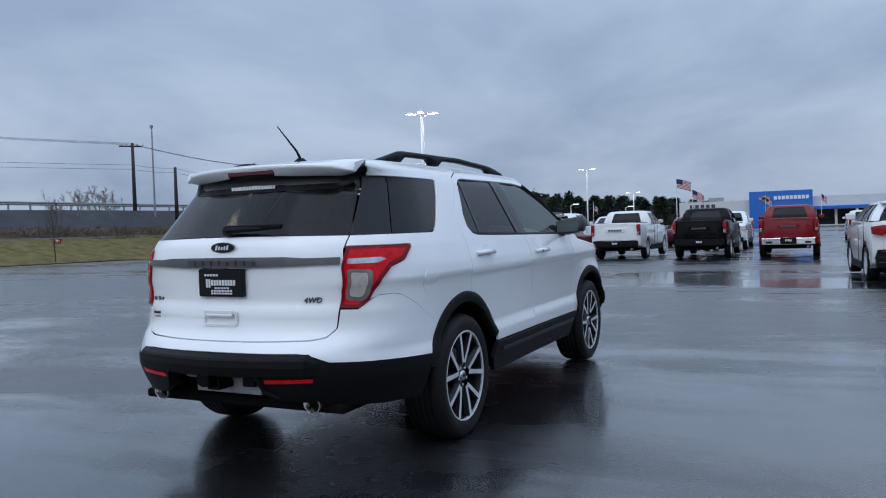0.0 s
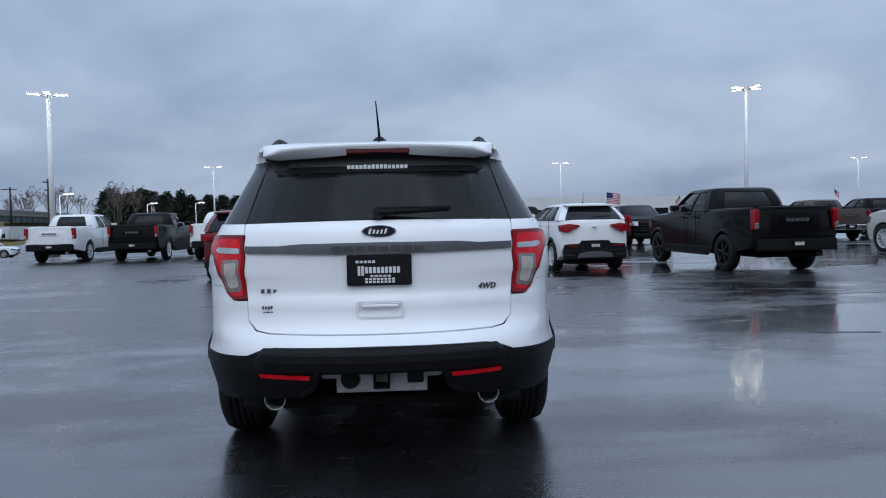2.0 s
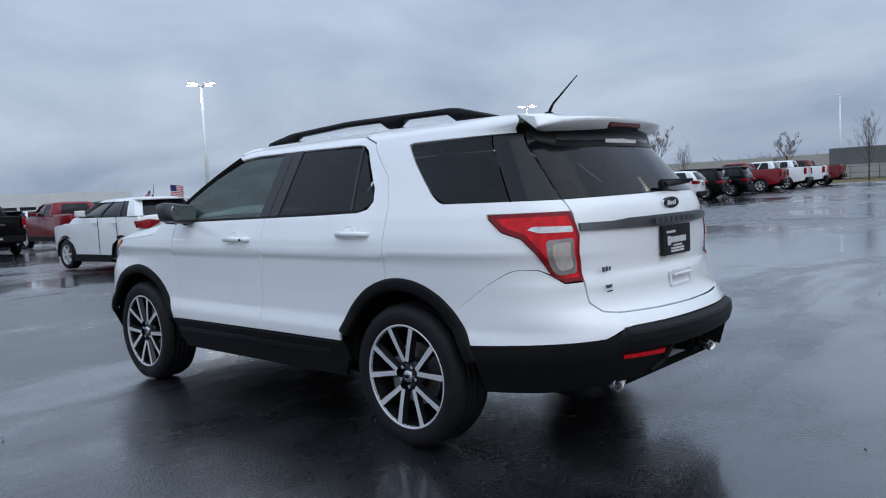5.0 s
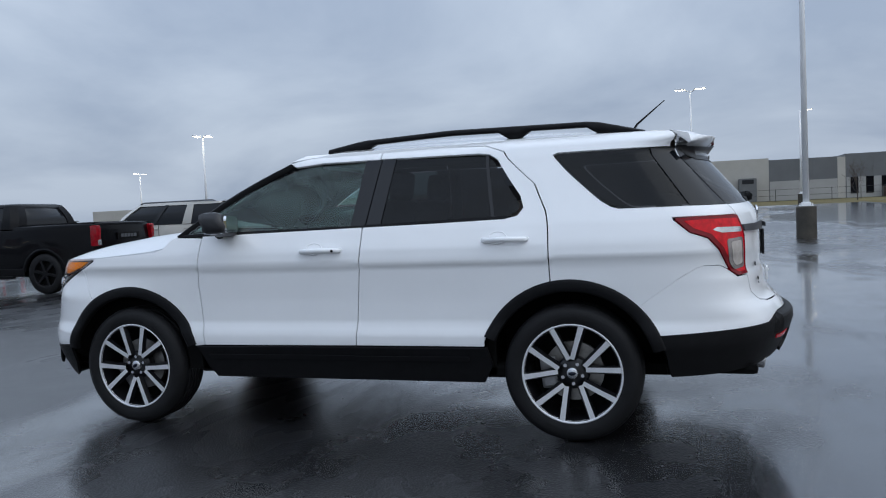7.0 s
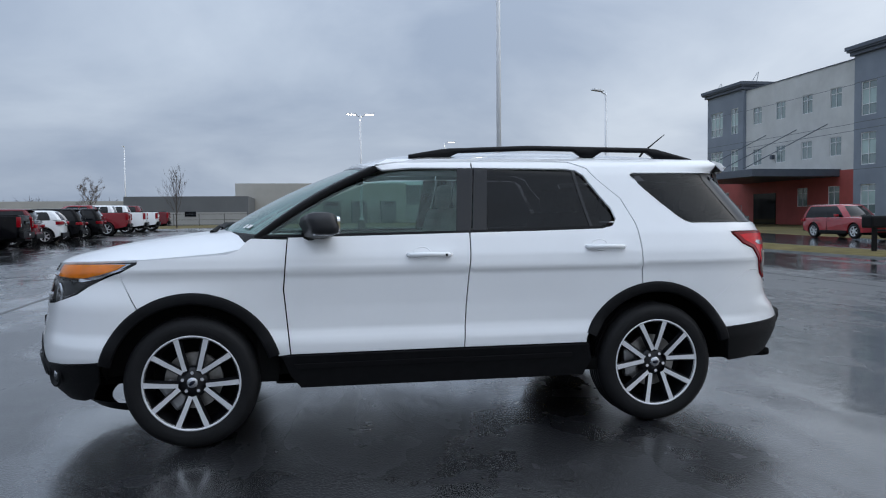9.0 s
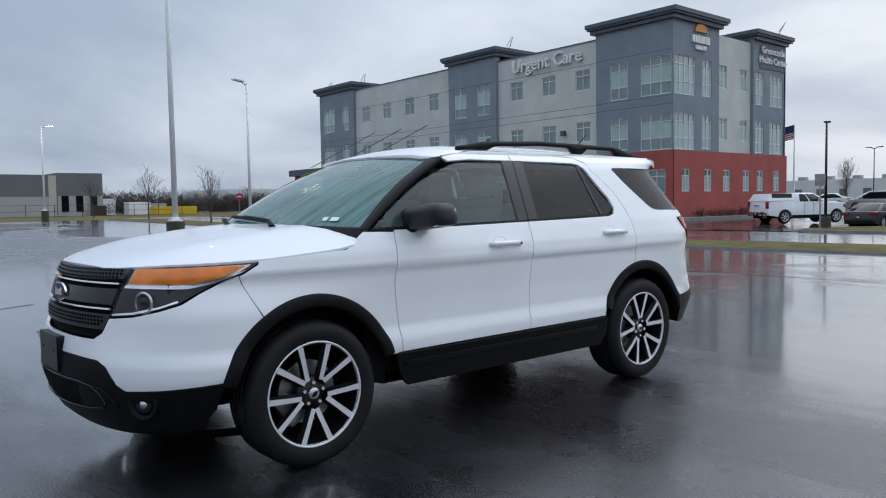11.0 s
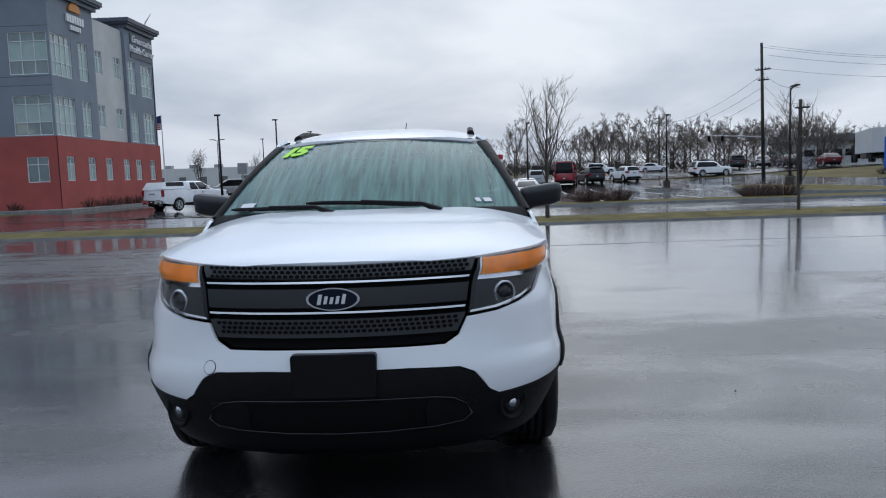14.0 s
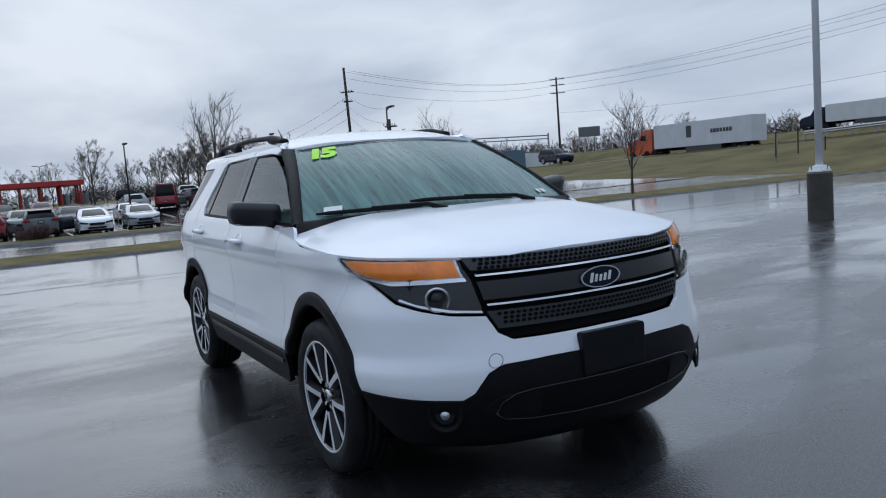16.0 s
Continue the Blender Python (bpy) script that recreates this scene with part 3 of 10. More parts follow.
def strip(name, x0, x1, y0, y1, label, material, rise=0.11, kerb=0.15):
    """A raised strip with a concrete kerb along its two long sides."""
    n = max(2, int((y1 - y0) / 2.0))
    bm = bm_new()
    ys = np.linspace(y0, y1, n + 1)
    xs = [x0 + kerb, lerp(x0, x1, 0.3), lerp(x0, x1, 0.7), x1 - kerb]
    up = [0.0, 0.05, 0.05, 0.0]
    vs = [[bm.verts.new((x, y, gz(x, y) + rise - 0.012 + u)) for y in ys] for x, u in zip(xs, up)]
    for i in range(3):
        for j in range(n):
            bm.faces.new((vs[i][j], vs[i + 1][j], vs[i + 1][j + 1], vs[i][j + 1]))
    ob = tagged(part(name, bm, material, smooth=True), label, "grass strip", kind="structure")
    for xa, xb in ((x0, x0 + kerb), (x1 - kerb, x1)):
        bk = bm_new()
        for a, b in zip(ys, ys[1:]):
            for k0, k1 in (((xa, a), (xb, b)),):
                z0, z1 = gz(xa, a), gz(xa, b)
                q = [bk.verts.new(p) for p in ((xa, a + 0.006, z0 - 0.1), (xb, a + 0.006, z0 - 0.1), (xb, b - 0.006, z1 - 0.1), (xa, b - 0.006, z1 - 0.1),
                                               (xa + 0.012, a + 0.006, z0 + rise), (xb - 0.012, a + 0.006, z0 + rise), (xb - 0.012, b - 0.006, z1 + rise), (xa + 0.012, b - 0.006, z1 + rise))]
                for f in ((4, 5, 6, 7), (0, 1, 5, 4), (1, 2, 6, 5), (2, 3, 7, 6), (3, 0, 4, 7)):
                    bk.faces.new([q[i] for i in f])
        part("kerb", bk, M["kerb"], ob)
    return ob


strip("grass_strip", -19.0, -15.7, -62, 37, "narrow winter grass verge between lot and lane", M["grass"], 0.05, 0.035)
strip("planted_strip", -29.2, -26.6, -9.5, 20, "low kerbed bed of mulch and grass before the car park", M["grass"], 0.09, 0.10)
# ---- the white SUV ----
def table(pairs, lo, hi, soft=0.012):
    xs = np.arange(lo - 0.1, hi + 0.1, 0.002)
    ys = np.interp(xs, [p[0] for p in pairs], [p[1] for p in pairs])
    k = np.exp(-0.5 * (np.arange(-30, 31) * 0.002 / soft) ** 2)
    k /= k.sum()
    pad = np.concatenate([np.full(30, ys[0]), ys, np.full(30, ys[-1])])
    ys = np.convolve(pad, k, "valid")
    return lambda v: float(np.interp(v, xs, ys))


HALF = table([(0.15, 0.90), (0.30, 0.925), (0.44, 0.955), (0.535, 0.982), (0.60, 0.982), (0.665, 0.960), (0.80, 0.957), (0.988, 0.965), (1.018, 0.981),
              (1.10, 0.968), (1.215, 0.925), (1.26, 0.902), (1.60, 0.735), (1.66, 0.697), (1.72, 0.60), (1.78, 0.45)], 0.1, 1.85, 0.006)
NOSE = table([(0.15, 2.12), (0.22, 2.26), (0.30, 2.36), (0.42, 2.415), (0.50, 2.428), (0.58, 2.430), (0.64, 2.424), (0.70, 2.410), (0.76, 2.397), (0.85, 2.385), (0.95, 2.36),
              (1.04, 2.325), (1.09, 2.285), (1.15, 2.24), (1.3, 2.18)], 0.1, 1.85, 0.02)
TAIL = table([(0.15, -2.35), (0.33, -2.50), (0.45, -2.575), (0.56, -2.615), (0.65, -2.615), (0.71, -2.575), (0.76, -2.52), (0.84, -2.498), (0.875, -2.503), (0.915, -2.476), (1.0, -2.478),
              (1.16, -2.475), (1.24, -2.455), (1.29, -2.41), (1.605, -2.15), (1.63, -2.24), (1.66, -2.38), (1.70, -2.42), (1.78, -2.42)], 0.1, 1.85, 0.02)
XA = 0.9


def _perimeter(p, q, reach, half):
    s = np.linspace(0, 0.93, 200)
    y = np.linspace((1 - 0.93 ** p) ** (1 / q), 0, 200)[1:]
    s = np.concatenate([s, (1 - y ** q) ** (1 / p)])
    y = (1 - s ** p) ** (1 / q)
    u = np.concatenate([[0], np.cumsum(np.hypot(np.diff(s * reach), np.diff(y * half)))])
    return u, s, y


FU, FS, FY = _perimeter(5.5, 2.0, 2.37 - XA, 0.97)
RU, RS, RY = _perimeter(7.5, 2.0, 2.49 - XA, 0.965)
LF, LR = XA + FU[-1], XA + RU[-1]


def swell(x, z):
    """Wider over the wheels, drawn in at the lower rear corners."""
    low = 1 - ramp(0.80, 1.0, z)
    nose = 0.050 * math.exp(-((x - 1.95) / 0.45) ** 2) * ramp(0.18, 0.56, z)
    return (1 + low * (0.015 * math.exp(-((x - 1.42) / 0.33) ** 2) + nose + 0.006 * math.exp(-((x + 1.42) / 0.33) ** 2))) * (1 - 0.045 * ramp(0.80, 0.58, z) * ramp(-1.85, -2.3, x)) * (1 - 0.018 * ramp(1.3, 1.1, z) * ramp(-1.75, -2.4, x))


def at(u, z, s=1):
    p = flat_at(u, z, s)
    return (p[0], p[1] * swell(p[0], z), z)


def flat_at(u, z, s=1):
    """The body's skin: u runs forwards along the flank and round the nose and tail, z is the height."""
    if u > XA:
        v = min(u - XA, FU[-1] * 2 - (u - XA))
        sg = 1 if u - XA <= FU[-1] else -1
        return (XA + (NOSE(z) - XA) * np.interp(v, FU, FS), s * sg * HALF(z) * np.interp(v, FU, FY), z)
    if u < -XA:
        v = min(-XA - u, RU[-1] * 2 - (-XA - u))
        sg = 1 if -XA - u <= RU[-1] else -1
        return (-XA + (TAIL(z) + XA) * np.interp(v, RU, RS), s * sg * HALF(z) * np.interp(v, RU, RY), z)
    return (u, s * HALF(z), z)


def ux(x, z):
    """u of the point of the flank at x."""
    if x > XA:
        return XA + float(np.interp((x - XA) / (NOSE(z) - XA), FS, FU))
    if x < -XA:
        return -XA - float(np.interp((-x - XA) / (-TAIL(z) - XA), RS, RU))
    return x


def uf(y, z):
    return XA + float(np.interp(1 - y / HALF(z), 1 - FY, FU))


def ur(y, z):
    return -XA - float(np.interp(1 - y / HALF(z), 1 - RY, RU))


def side(s):
    return lambda u, z: at(u, z, s)


def sx(pts):
    return [(ux(x, z), z) for x, z in pts]


def front_v(v, z):
    """Round the nose: v is zero in the middle and grows to the SUV's left."""
    return at(LF - v, z, 1) if v >= 0 else at(LF + v, z, -1)


def rear_v(v, z):
    return at(-LR + v, z, 1) if v >= 0 else at(-LR - v, z, -1)


def fv(y, z):
    return (math.copysign(LF - uf(abs(y), z), y) if y else 0.0, z)


def fvx(x, z):
    return (LF - ux(x, z), z)


def rv(y, z):
    return (math.copysign(LR + ur(abs(y), z), y) if y else 0.0, z)


def rvx(x, z):
    return (LR + ux(x, z), z)


def mirrored(pts):
    """A left half outline, from the middle out and back to the middle, closed with its mirror image."""
    return pts + [(-a, b) for a, b in reversed(pts) if abs(a) > 1e-6]


WF, WR, WZ = 1.415, -1.43, 0.383


def arch(xc, r, a0, a1, n=16, zc=WZ):
    return [(xc + r * math.cos(radians(lerp(a0, a1, i / n))), zc + r * math.sin(radians(lerp(a0, a1, i / n)))) for i in range(n + 1)]


suv = thing("white_suv", pose(0, 0, 0), "clean white mid-size SUV with black cladding, wet from rain", "car")
W = M["paint_white"]
BLK = M["black_plastic"]
RA = 0.509

for s in (1, -1):
    S, fl = side(s), s > 0
    # front wing: arch, seam to bumper, hood line, door gap
    wing = ([(0.853 + 0.008, 0.53)] + arch(WF, RA, 164, 57) +
            [(1.76, 0.93), (1.80, 1.016), (1.785, 1.024), (1.702, 1.069), (1.698, 1.086), (1.50, 1.098), (1.21, 1.116), (1.15, 1.136), (1.10, 1.188), (1.072, 1.205), (0.871, 1.197), (0.874, 1.174), (0.897, 0.906)])
    skin("front_wing", sx(wing), S, W, suv, step=0.034, flip=fl)
    fd = [(-0.172, 0.535), (0.853, 0.53), (0.889, 0.906), (0.866, 1.174), (0.862, 1.208), (0.30, 1.216), (-0.222, 1.224), (-0.219, 1.1), (-0.190, 0.8)]
    door = skin("front_door", sx(fd), S, W, suv, step=0.032, flip=fl)
    fr = [(0.33, 1.642), (0.20, 1.664), (-0.282, 1.672), (-0.278, 1.632), (0.10, 1.633), (0.285, 1.618)]
    skin("door_frame", sx(fr), S, W, door, flip=fl)
    rd = ([(-0.180, 0.535), (-0.198, 0.8), (-0.227, 1.1), (-0.231, 1.224), (-0.7, 1.231), (-1.08, 1.240), (-1.155, 1.256), (-1.186, 1.30), (-1.165, 1.37), (-1.02, 1.585), (-0.97, 1.618), (-0.9, 1.628), (-0.288, 1.633),
           (-0.290, 1.672), (-0.7, 1.676), (-0.93, 1.668), (-1.05, 1.625), (-1.238, 1.432), (-1.305, 1.28), (-1.324, 1.10), (-1.328, 0.9)] + arch(WR, RA, 78, 20)[0:] + [(-0.952, 0.535)])
    rdoor = skin("rear_door", sx(rd), S, W, suv, step=0.032, flip=fl)
    qp = ([(-1.336, 0.9), (-1.332, 1.10), (-1.313, 1.28), (-1.246, 1.432), (-1.057, 1.63), (-0.935, 1.676), (-0.7, 1.684), (-0.29, 1.680), (0.2, 1.672), (0.33, 1.652), (0.25, 1.69), (-0.7, 1.70), (-1.972, 1.692),
           (-1.976, 1.603), (-1.365, 1.602), (-1.338, 1.590), (-1.42, 1.492), (-1.61, 1.315), (-1.66, 1.283), (-1.70, 1.270), (-2.24, 1.268)])
    qp = sx(qp) + [(ur(0.688, 1.268), 1.268), (ur(0.688, 1.215), 1.215), (ux(-1.975, 1.215), 1.215), (ux(-1.982, 1.195), 1.195), (ux(-2.06, 1.128), 1.128), (ux(-2.15, 1.095), 1.095), (ux(-2.205, 1.03), 1.03), (ux(-2.25, 0.93), 0.93),
                  (ux(-2.21, 0.952), 0.952), (ux(-2.128, 0.954), 0.954), (ux(-2.09, 0.944), 0.944), (ux(-1.99, 0.887), 0.887), (ux(-1.803, 0.754), 0.754)] + sx(arch(WR, RA, 137, 79))
    skin("quarter_panel", qp, S, W, suv, step=0.034, flip=fl)
    # glass
    g = skin("window", sx(rnd([(1.00, 1.222), (-0.150, 1.236), (-0.195, 1.622), (0.24, 1.612), (0.60, 1.478)], [0.02, 0.01, 0.02, 0.08, 0.2])), S, M["front_glass"], door, lift=-0.010, skirt=0.0, flip=fl, label="wet pale green front door glass")
    g.visible_shadow = False
    skin("pillar_trim", sx([(-0.145, 1.228), (-0.237, 1.229), (-0.292, 1.63), (-0.19, 1.63)]), S, M["black_gloss"], door, lift=-0.004, flip=fl)
    skin("pillar_trim", sx([(-0.245, 1.230), (-0.335, 1.233), (-0.385, 1.63), (-0.298, 1.63)]), S, M["black_gloss"], rdoor, lift=-0.004, flip=fl)
    skin("belt_moulding", sx([(1.02, 1.210), (-0.222, 1.224), (-0.222, 1.238), (1.0, 1.224)]), S, M["black_plastic"], door, lift=-0.001, flip=fl)
    skin("belt_moulding", sx([(-0.231, 1.226), (-1.10, 1.243), (-1.12, 1.258), (-0.231, 1.240)]), S, M["black_plastic"], rdoor, lift=-0.001, flip=fl)
    g = skin("window", sx(rnd([(-0.34, 1.240), (-1.08, 1.252), (-1.178, 1.30), (-0.975, 1.612), (-0.385, 1.626)], [0.01, 0.05, 0.06, 0.06, 0.01])), S, M["privacy_glass"], rdoor, lift=-0.010, skirt=0, flip=fl, label="dark privacy glass with rain")
    g.visible_shadow = False
    skin("division_bar", sx([(-1.005, 1.25), (-1.025, 1.25), (-0.965, 1.615), (-0.945, 1.615)]), S, M["black_gloss"], rdoor, lift=-0.005, skirt=0.008, flip=fl)
    q1 = rnd([(-1.345, 1.594), (-1.42, 1.500), (-1.61, 1.322), (-1.70, 1.277), (-2.065, 1.275), (-1.865, 1.596)], [0.03, 0.1, 0.1, 0.05, 0.0, 0.0])
    g = skin("quarter_window", sx(q1), S, M["privacy_glass"], suv, lift=-0.006, skirt=0.0, flip=fl, label="dark quarter glass with rain")
    g.visible_shadow = False
    q2 = sx([(-1.873, 1.597), (-2.073, 1.275)]) + [(ur(0.684, 1.275), 1.275), (ur(0.606, 1.597), 1.597)]
    skin("pillar_glass", q2, S, M["window_dark"], suv, lift=-0.005, skirt=0.01, flip=fl)
    # sill cladding
    sill = [(0.915, 0.522), (0.90, 0.505), (0.86, 0.40), (0.80, 0.325), (-0.94, 0.325), (-0.99, 0.42), (-0.965, 0.525)]
    cl = skin("sill_cladding", sx(sill), S, BLK, suv, lift=0.010, skirt=0.03, flip=fl)
    for a, b in ((0.80, -0.165), (-0.19, -0.86)):
        skin("door_strip", sx(rnd([(a + 0.04, 0.474), (b, 0.478), (b, 0.452), (a + 0.02, 0.446)], 0.008)), S, M["plate_black"], cl, lift=0.018, skirt=0.012, flip=fl)

    # arch flares
    for xc, a0, a1 in ((WF, 163, 14), (WR, 164, 24)):
        bm = bm_new()
        n = 36
        prof = [(0.452, -0.03), (0.452, 0.006), (0.462, 0.013), (0.505, 0.013), (0.518, 0.008), (0.520, -0.004)]
        rings = []
        for i in range(n + 1):
            a = radians(lerp(a0, a1, i / n))
            ring = []
            for r, off in prof:
                x, z = xc + r * math.cos(a), WZ + r * math.sin(a)
                u = ux(x, z)
                p = Vector(at(u, z, s))
                p.y += s * off
                ring.append(bm.verts.new(p))
            rings.append(ring)
        for r0, r1 in zip(rings, rings[1:]):
            for k in range(len(prof) - 1):
                bm.faces.new((r0[k], r0[k + 1], r1[k + 1], r1[k]))
        part("arch_flare", bm, BLK, suv, smooth=True, recalc=True)
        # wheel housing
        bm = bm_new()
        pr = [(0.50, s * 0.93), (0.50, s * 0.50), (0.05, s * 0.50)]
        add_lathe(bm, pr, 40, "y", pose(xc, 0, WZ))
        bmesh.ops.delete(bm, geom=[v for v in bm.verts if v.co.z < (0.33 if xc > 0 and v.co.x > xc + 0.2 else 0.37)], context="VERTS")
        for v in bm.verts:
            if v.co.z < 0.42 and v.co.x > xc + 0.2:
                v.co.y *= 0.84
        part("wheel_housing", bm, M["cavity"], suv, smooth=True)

# nose: white bumper cover, lower cladding
fb = ([fv(0, 0.725), fv(0.30, 0.722), fv(0.445, 0.722), fv(0.50, 0.755), fv(0.535, 0.826), fv(0.66, 0.838), fvx(2.14, 0.864), fvx(2.05, 0.896), fvx(1.975, 0.943), fvx(1.895, 0.982), fvx(1.805, 1.016), fvx(1.765, 0.93)] +
      [fvx(*q) for q in arch(WF, RA, 56, 16)] + [fvx(1.925, 0.522), fv(0.80, 0.501), fv(0.655, 0.492), fv(0.615, 0.519), fv(0.56, 0.600), fv(0.50, 0.628), fv(0.3, 0.638), fv(0, 0.640)])
skin("front_bumper_cover", mirrored(fb), front_v, W, suv, step=0.04, flip=False)
lc = ([fv(0, 0.635), fv(0.3, 0.633), fv(0.50, 0.623), fv(0.557, 0.595), fv(0.612, 0.514), fv(0.652, 0.487), fv(0.80, 0.496), fvx(1.925, 0.517)] + [fvx(*q) for q in arch(WF, RA, 14, 1, 5)] +
      [fvx(1.97, 0.30), fv(0.78, 0.275), fv(0.5, 0.25), fv(0.0, 0.245)])
clad = skin("front_cladding", mirrored(lc), front_v, BLK, suv, step=0.045, flip=False, lift=0.004, label="black textured lower bumper cladding")
# near-black sheet on the cladding in place of the shaded intake opening
skin("lower_intake", mirrored([fv(0, 0.500), fv(0.34, 0.498), fv(0.38, 0.42), fv(0.36, 0.375), fv(0, 0.372)]), front_v, M["cavity"], clad, lift=0.006, skirt=0.0, flip=False)
for s in (1, -1):
    o = [(s * a, b) for a, b in (fv(0.36, 0.505), fv(0.52, 0.500), fv(0.575, 0.46), fv(0.60, 0.40), fv(0.36, 0.372))]
    skin("intake_surround", rnd(o, 0.03), front_v, BLK, clad, lift=0.012, skirt=0.012, flip=False)
    c = Vector(front_v(s * fv(0.712, 0.428)[0], 0.428))
    q = Vector((0.80, s * 0.6, 0)).normalized()
    mm = Matrix.Translation(c) @ q.to_track_quat("Y", "Z").to_matrix().to_4x4()
    bm = bm_new()
    add_lathe(bm, [(0.078, 0.002), (0.074, 0.014), (0.062, 0.010), (0.052, -0.006)], 28, "y", mm)
    fog = part("fog_lamp", bm, BLK, clad, "round fog lamp in a black ring", smooth=True)
    bm = bm_new()
    add_lathe(bm, [(0.020, 0.004), (0.034, 0.006), (0.042, 0.002), (0.046, -0.008)], 24, "y", mm)
    part("reflector", bm, M["lamp_dark"], fog, smooth=True)
    bm = bm_new()
    add_lathe(bm, [(0.0, 0.014), (0.016, 0.011), (0.024, 0.002), (0.024, -0.01)], 20, "y", mm)
    part("lens", bm, M["lamp_inner"], fog, smooth=True)
# raised frame round the lower intake
fr = [(0.0, 0.520), (0.20, 0.519), (0.40, 0.514), (0.47, 0.503), (0.52, 0.470), (0.545, 0.425), (0.51, 0.392), (0.40, 0.380), (0.20, 0.374), (0.0, 0.372)]
loop = [Vector(front_v(fv(y, z)[0] if y else 0.0, z)) + Vector((0.016, 0, 0)) for y, z in fr]
loop += [Vector((p.x, -p.y, p.z)) for p in reversed(loop[1:-1])]
bm = bm_new(); add_tube(bm, loop + loop[:1], 0.004, 8); part("intake_frame", bm, M["black_gloss"], clad, smooth=True)
# chin lip
bm = bm_new()
ed = [Vector(front_v(v, 0.25)) for v in np.linspace(-1.25, 1.25, 40)]
for i in range(39):
    a, b = ed[i], ed[i + 1]
    qs = [(p.x * k - 0.03, p.y * k, z) for p in (a, b) for k, z in ((0.985, 0.262), (0.95, 0.205), (0.90, 0.20))]
    vs = [bm.verts.new(q) for q in qs]
    bm.faces.new((vs[0], vs[3], vs[4], vs[1])); bm.faces.new((vs[1], vs[4], vs[5], vs[2]))
bmesh.ops.remove_doubles(bm, verts=bm.verts, dist=0.0005)
part("chin_lip", bm, BLK, suv, smooth=True, recalc=True)

# hood
HC = table([(1.0, 1.268), (1.22, 1.258), (1.5, 1.232), (1.843, 1.182), (2.0, 1.152), (2.15, 1.118), (2.24, 1.092), (2.31, 1.060)], 0.8, 2.5, 0.05)
HE = table([(1.0, 1.172), (1.10, 1.150), (1.25, 1.122), (1.64, 1.094), (2.1, 1.078), (2.31, 1.056)], 0.8, 2.5, 0.03)


def hood_edge(x):
    z = HE(x)
    if x >= NOSE(z):
        return 0.02
    return HALF(z) * float(np.interp((x - XA) / (NOSE(z) - XA), FS, FY)) if x > XA else HALF(z)


def hood(x, y):
    r = min(1.15, abs(y) / max(0.02, hood_edge(x)))
    c, e = HC(x), HE(x)
    crease = 0.006 * ramp(0.42, 0.60, abs(y)) * (1 - ramp(0.60, 0.95, abs(y))) * (1 - ramp(1.8, 2.2, x))
    return (x, y, c - (c - e) * (0.3 * r ** 2 + 0.7 * r ** 4) + crease)


edge = []
for x in list(np.linspace(1.10, 2.10, 16)) + list(np.linspace(2.13, 2.262, 8)):
    edge.append((x, hood_edge(x) - 0.004))
he = [(1.262, 0.0), (1.255, 0.3), (1.205, 0.6), (1.115, 0.82), (1.085, 0.90)] + edge
mid = edge[-1]
he += [(2.276, mid[1] * 0.72), (2.287, mid[1] * 0.45), (2.293, 0.0)]
skin("hood", he + [(x, -y) for x, y in reversed(he) if y > 1e-6], hood, M["paint_dimmed_beaded"], suv, step=0.045, skirt=0.014, label="white bonnet beaded with rain")

# windscreen, pillars, cowl
def screen(v, w):
    """v across (-1 to 1), w from the base (0) to the header (1)."""
    hw = lerp(0.868, 0.640, w)
    x = lerp(1.335 - 0.28 * v * v, 0.450 - 0.085 * v * v, w) + 0.02 * math.sin(math.pi * w)
    z = lerp(1.238 - 0.022 * v * v, 1.668 - 0.035 * v * v, w) + 0.022 * math.sin(math.pi * w)
    return (x, v * hw, z)


g = skin("windscreen", rnd([(-1, 0), (1, 0), (1, 1), (-1, 1)], 0.05), screen, M["screen_glass"], suv, step=0.09, skirt=0, label="rain-streaked pale green windscreen")
g.visible_shadow = False
skin("header_band", [(-0.985, 0.955), (0.985, 0.955), (0.985, 0.995), (-0.985, 0.995)], screen, M["black_gloss"], suv, step=0.12, skirt=0, lift=0.002)
for s in (1, -1):
    bm = bm_new()
    rows = []
    for i in range(17):
        t = i / 16
        a = Vector(screen(s * 1.0, t))
        x, z = lerp(1.055, 0.300, t), lerp(1.212, 1.648, t) + 0.028 * math.sin(math.pi * t)
        b = Vector((x, s * HALF(z), z))
        m = (a + b) / 2 + Vector((0.008, s * 0.010, 0.005))
        rows.append([bm.verts.new(p) for p in (a + Vector((-0.012, 0, -0.012)), a + Vector((0.004, 0, 0.006)), m, b, b + Vector((-0.03, -s * 0.03, -0.02)))])
    for r0, r1 in zip(rows, rows[1:]):
        for k in range(4):
            bm.faces.new((r0[k], r0[k + 1], r1[k + 1], r1[k]))
    part("pillar", bm, BLK, suv, "matt black windscreen pillar", smooth=True, recalc=True)
bm = bm_new()
rows = []
for i in range(25):
    v = lerp(-1, 1, i / 24)
    a = Vector(screen(v, 0.015))
    y = v * 0.93
    hx = 1.262 - 0.19 * (abs(v) ** 2.4)
    rows.append([bm.verts.new(p) for p in (a + Vector((0, 0, 0.004)), (lerp(a.x, hx, 0.5) - 0.0, lerp(a.y, y, 0.5), a.z - 0.004), (hx + 0.03, y, hood(hx + 0.03, y * 0.98)[2] - 0.022))])
for r0, r1 in zip(rows, rows[1:]):
    for k in range(2):
        bm.faces.new((r0[k], r0[k + 1], r1[k + 1], r1[k]))
part("cowl", bm, BLK, suv, smooth=True, recalc=True)

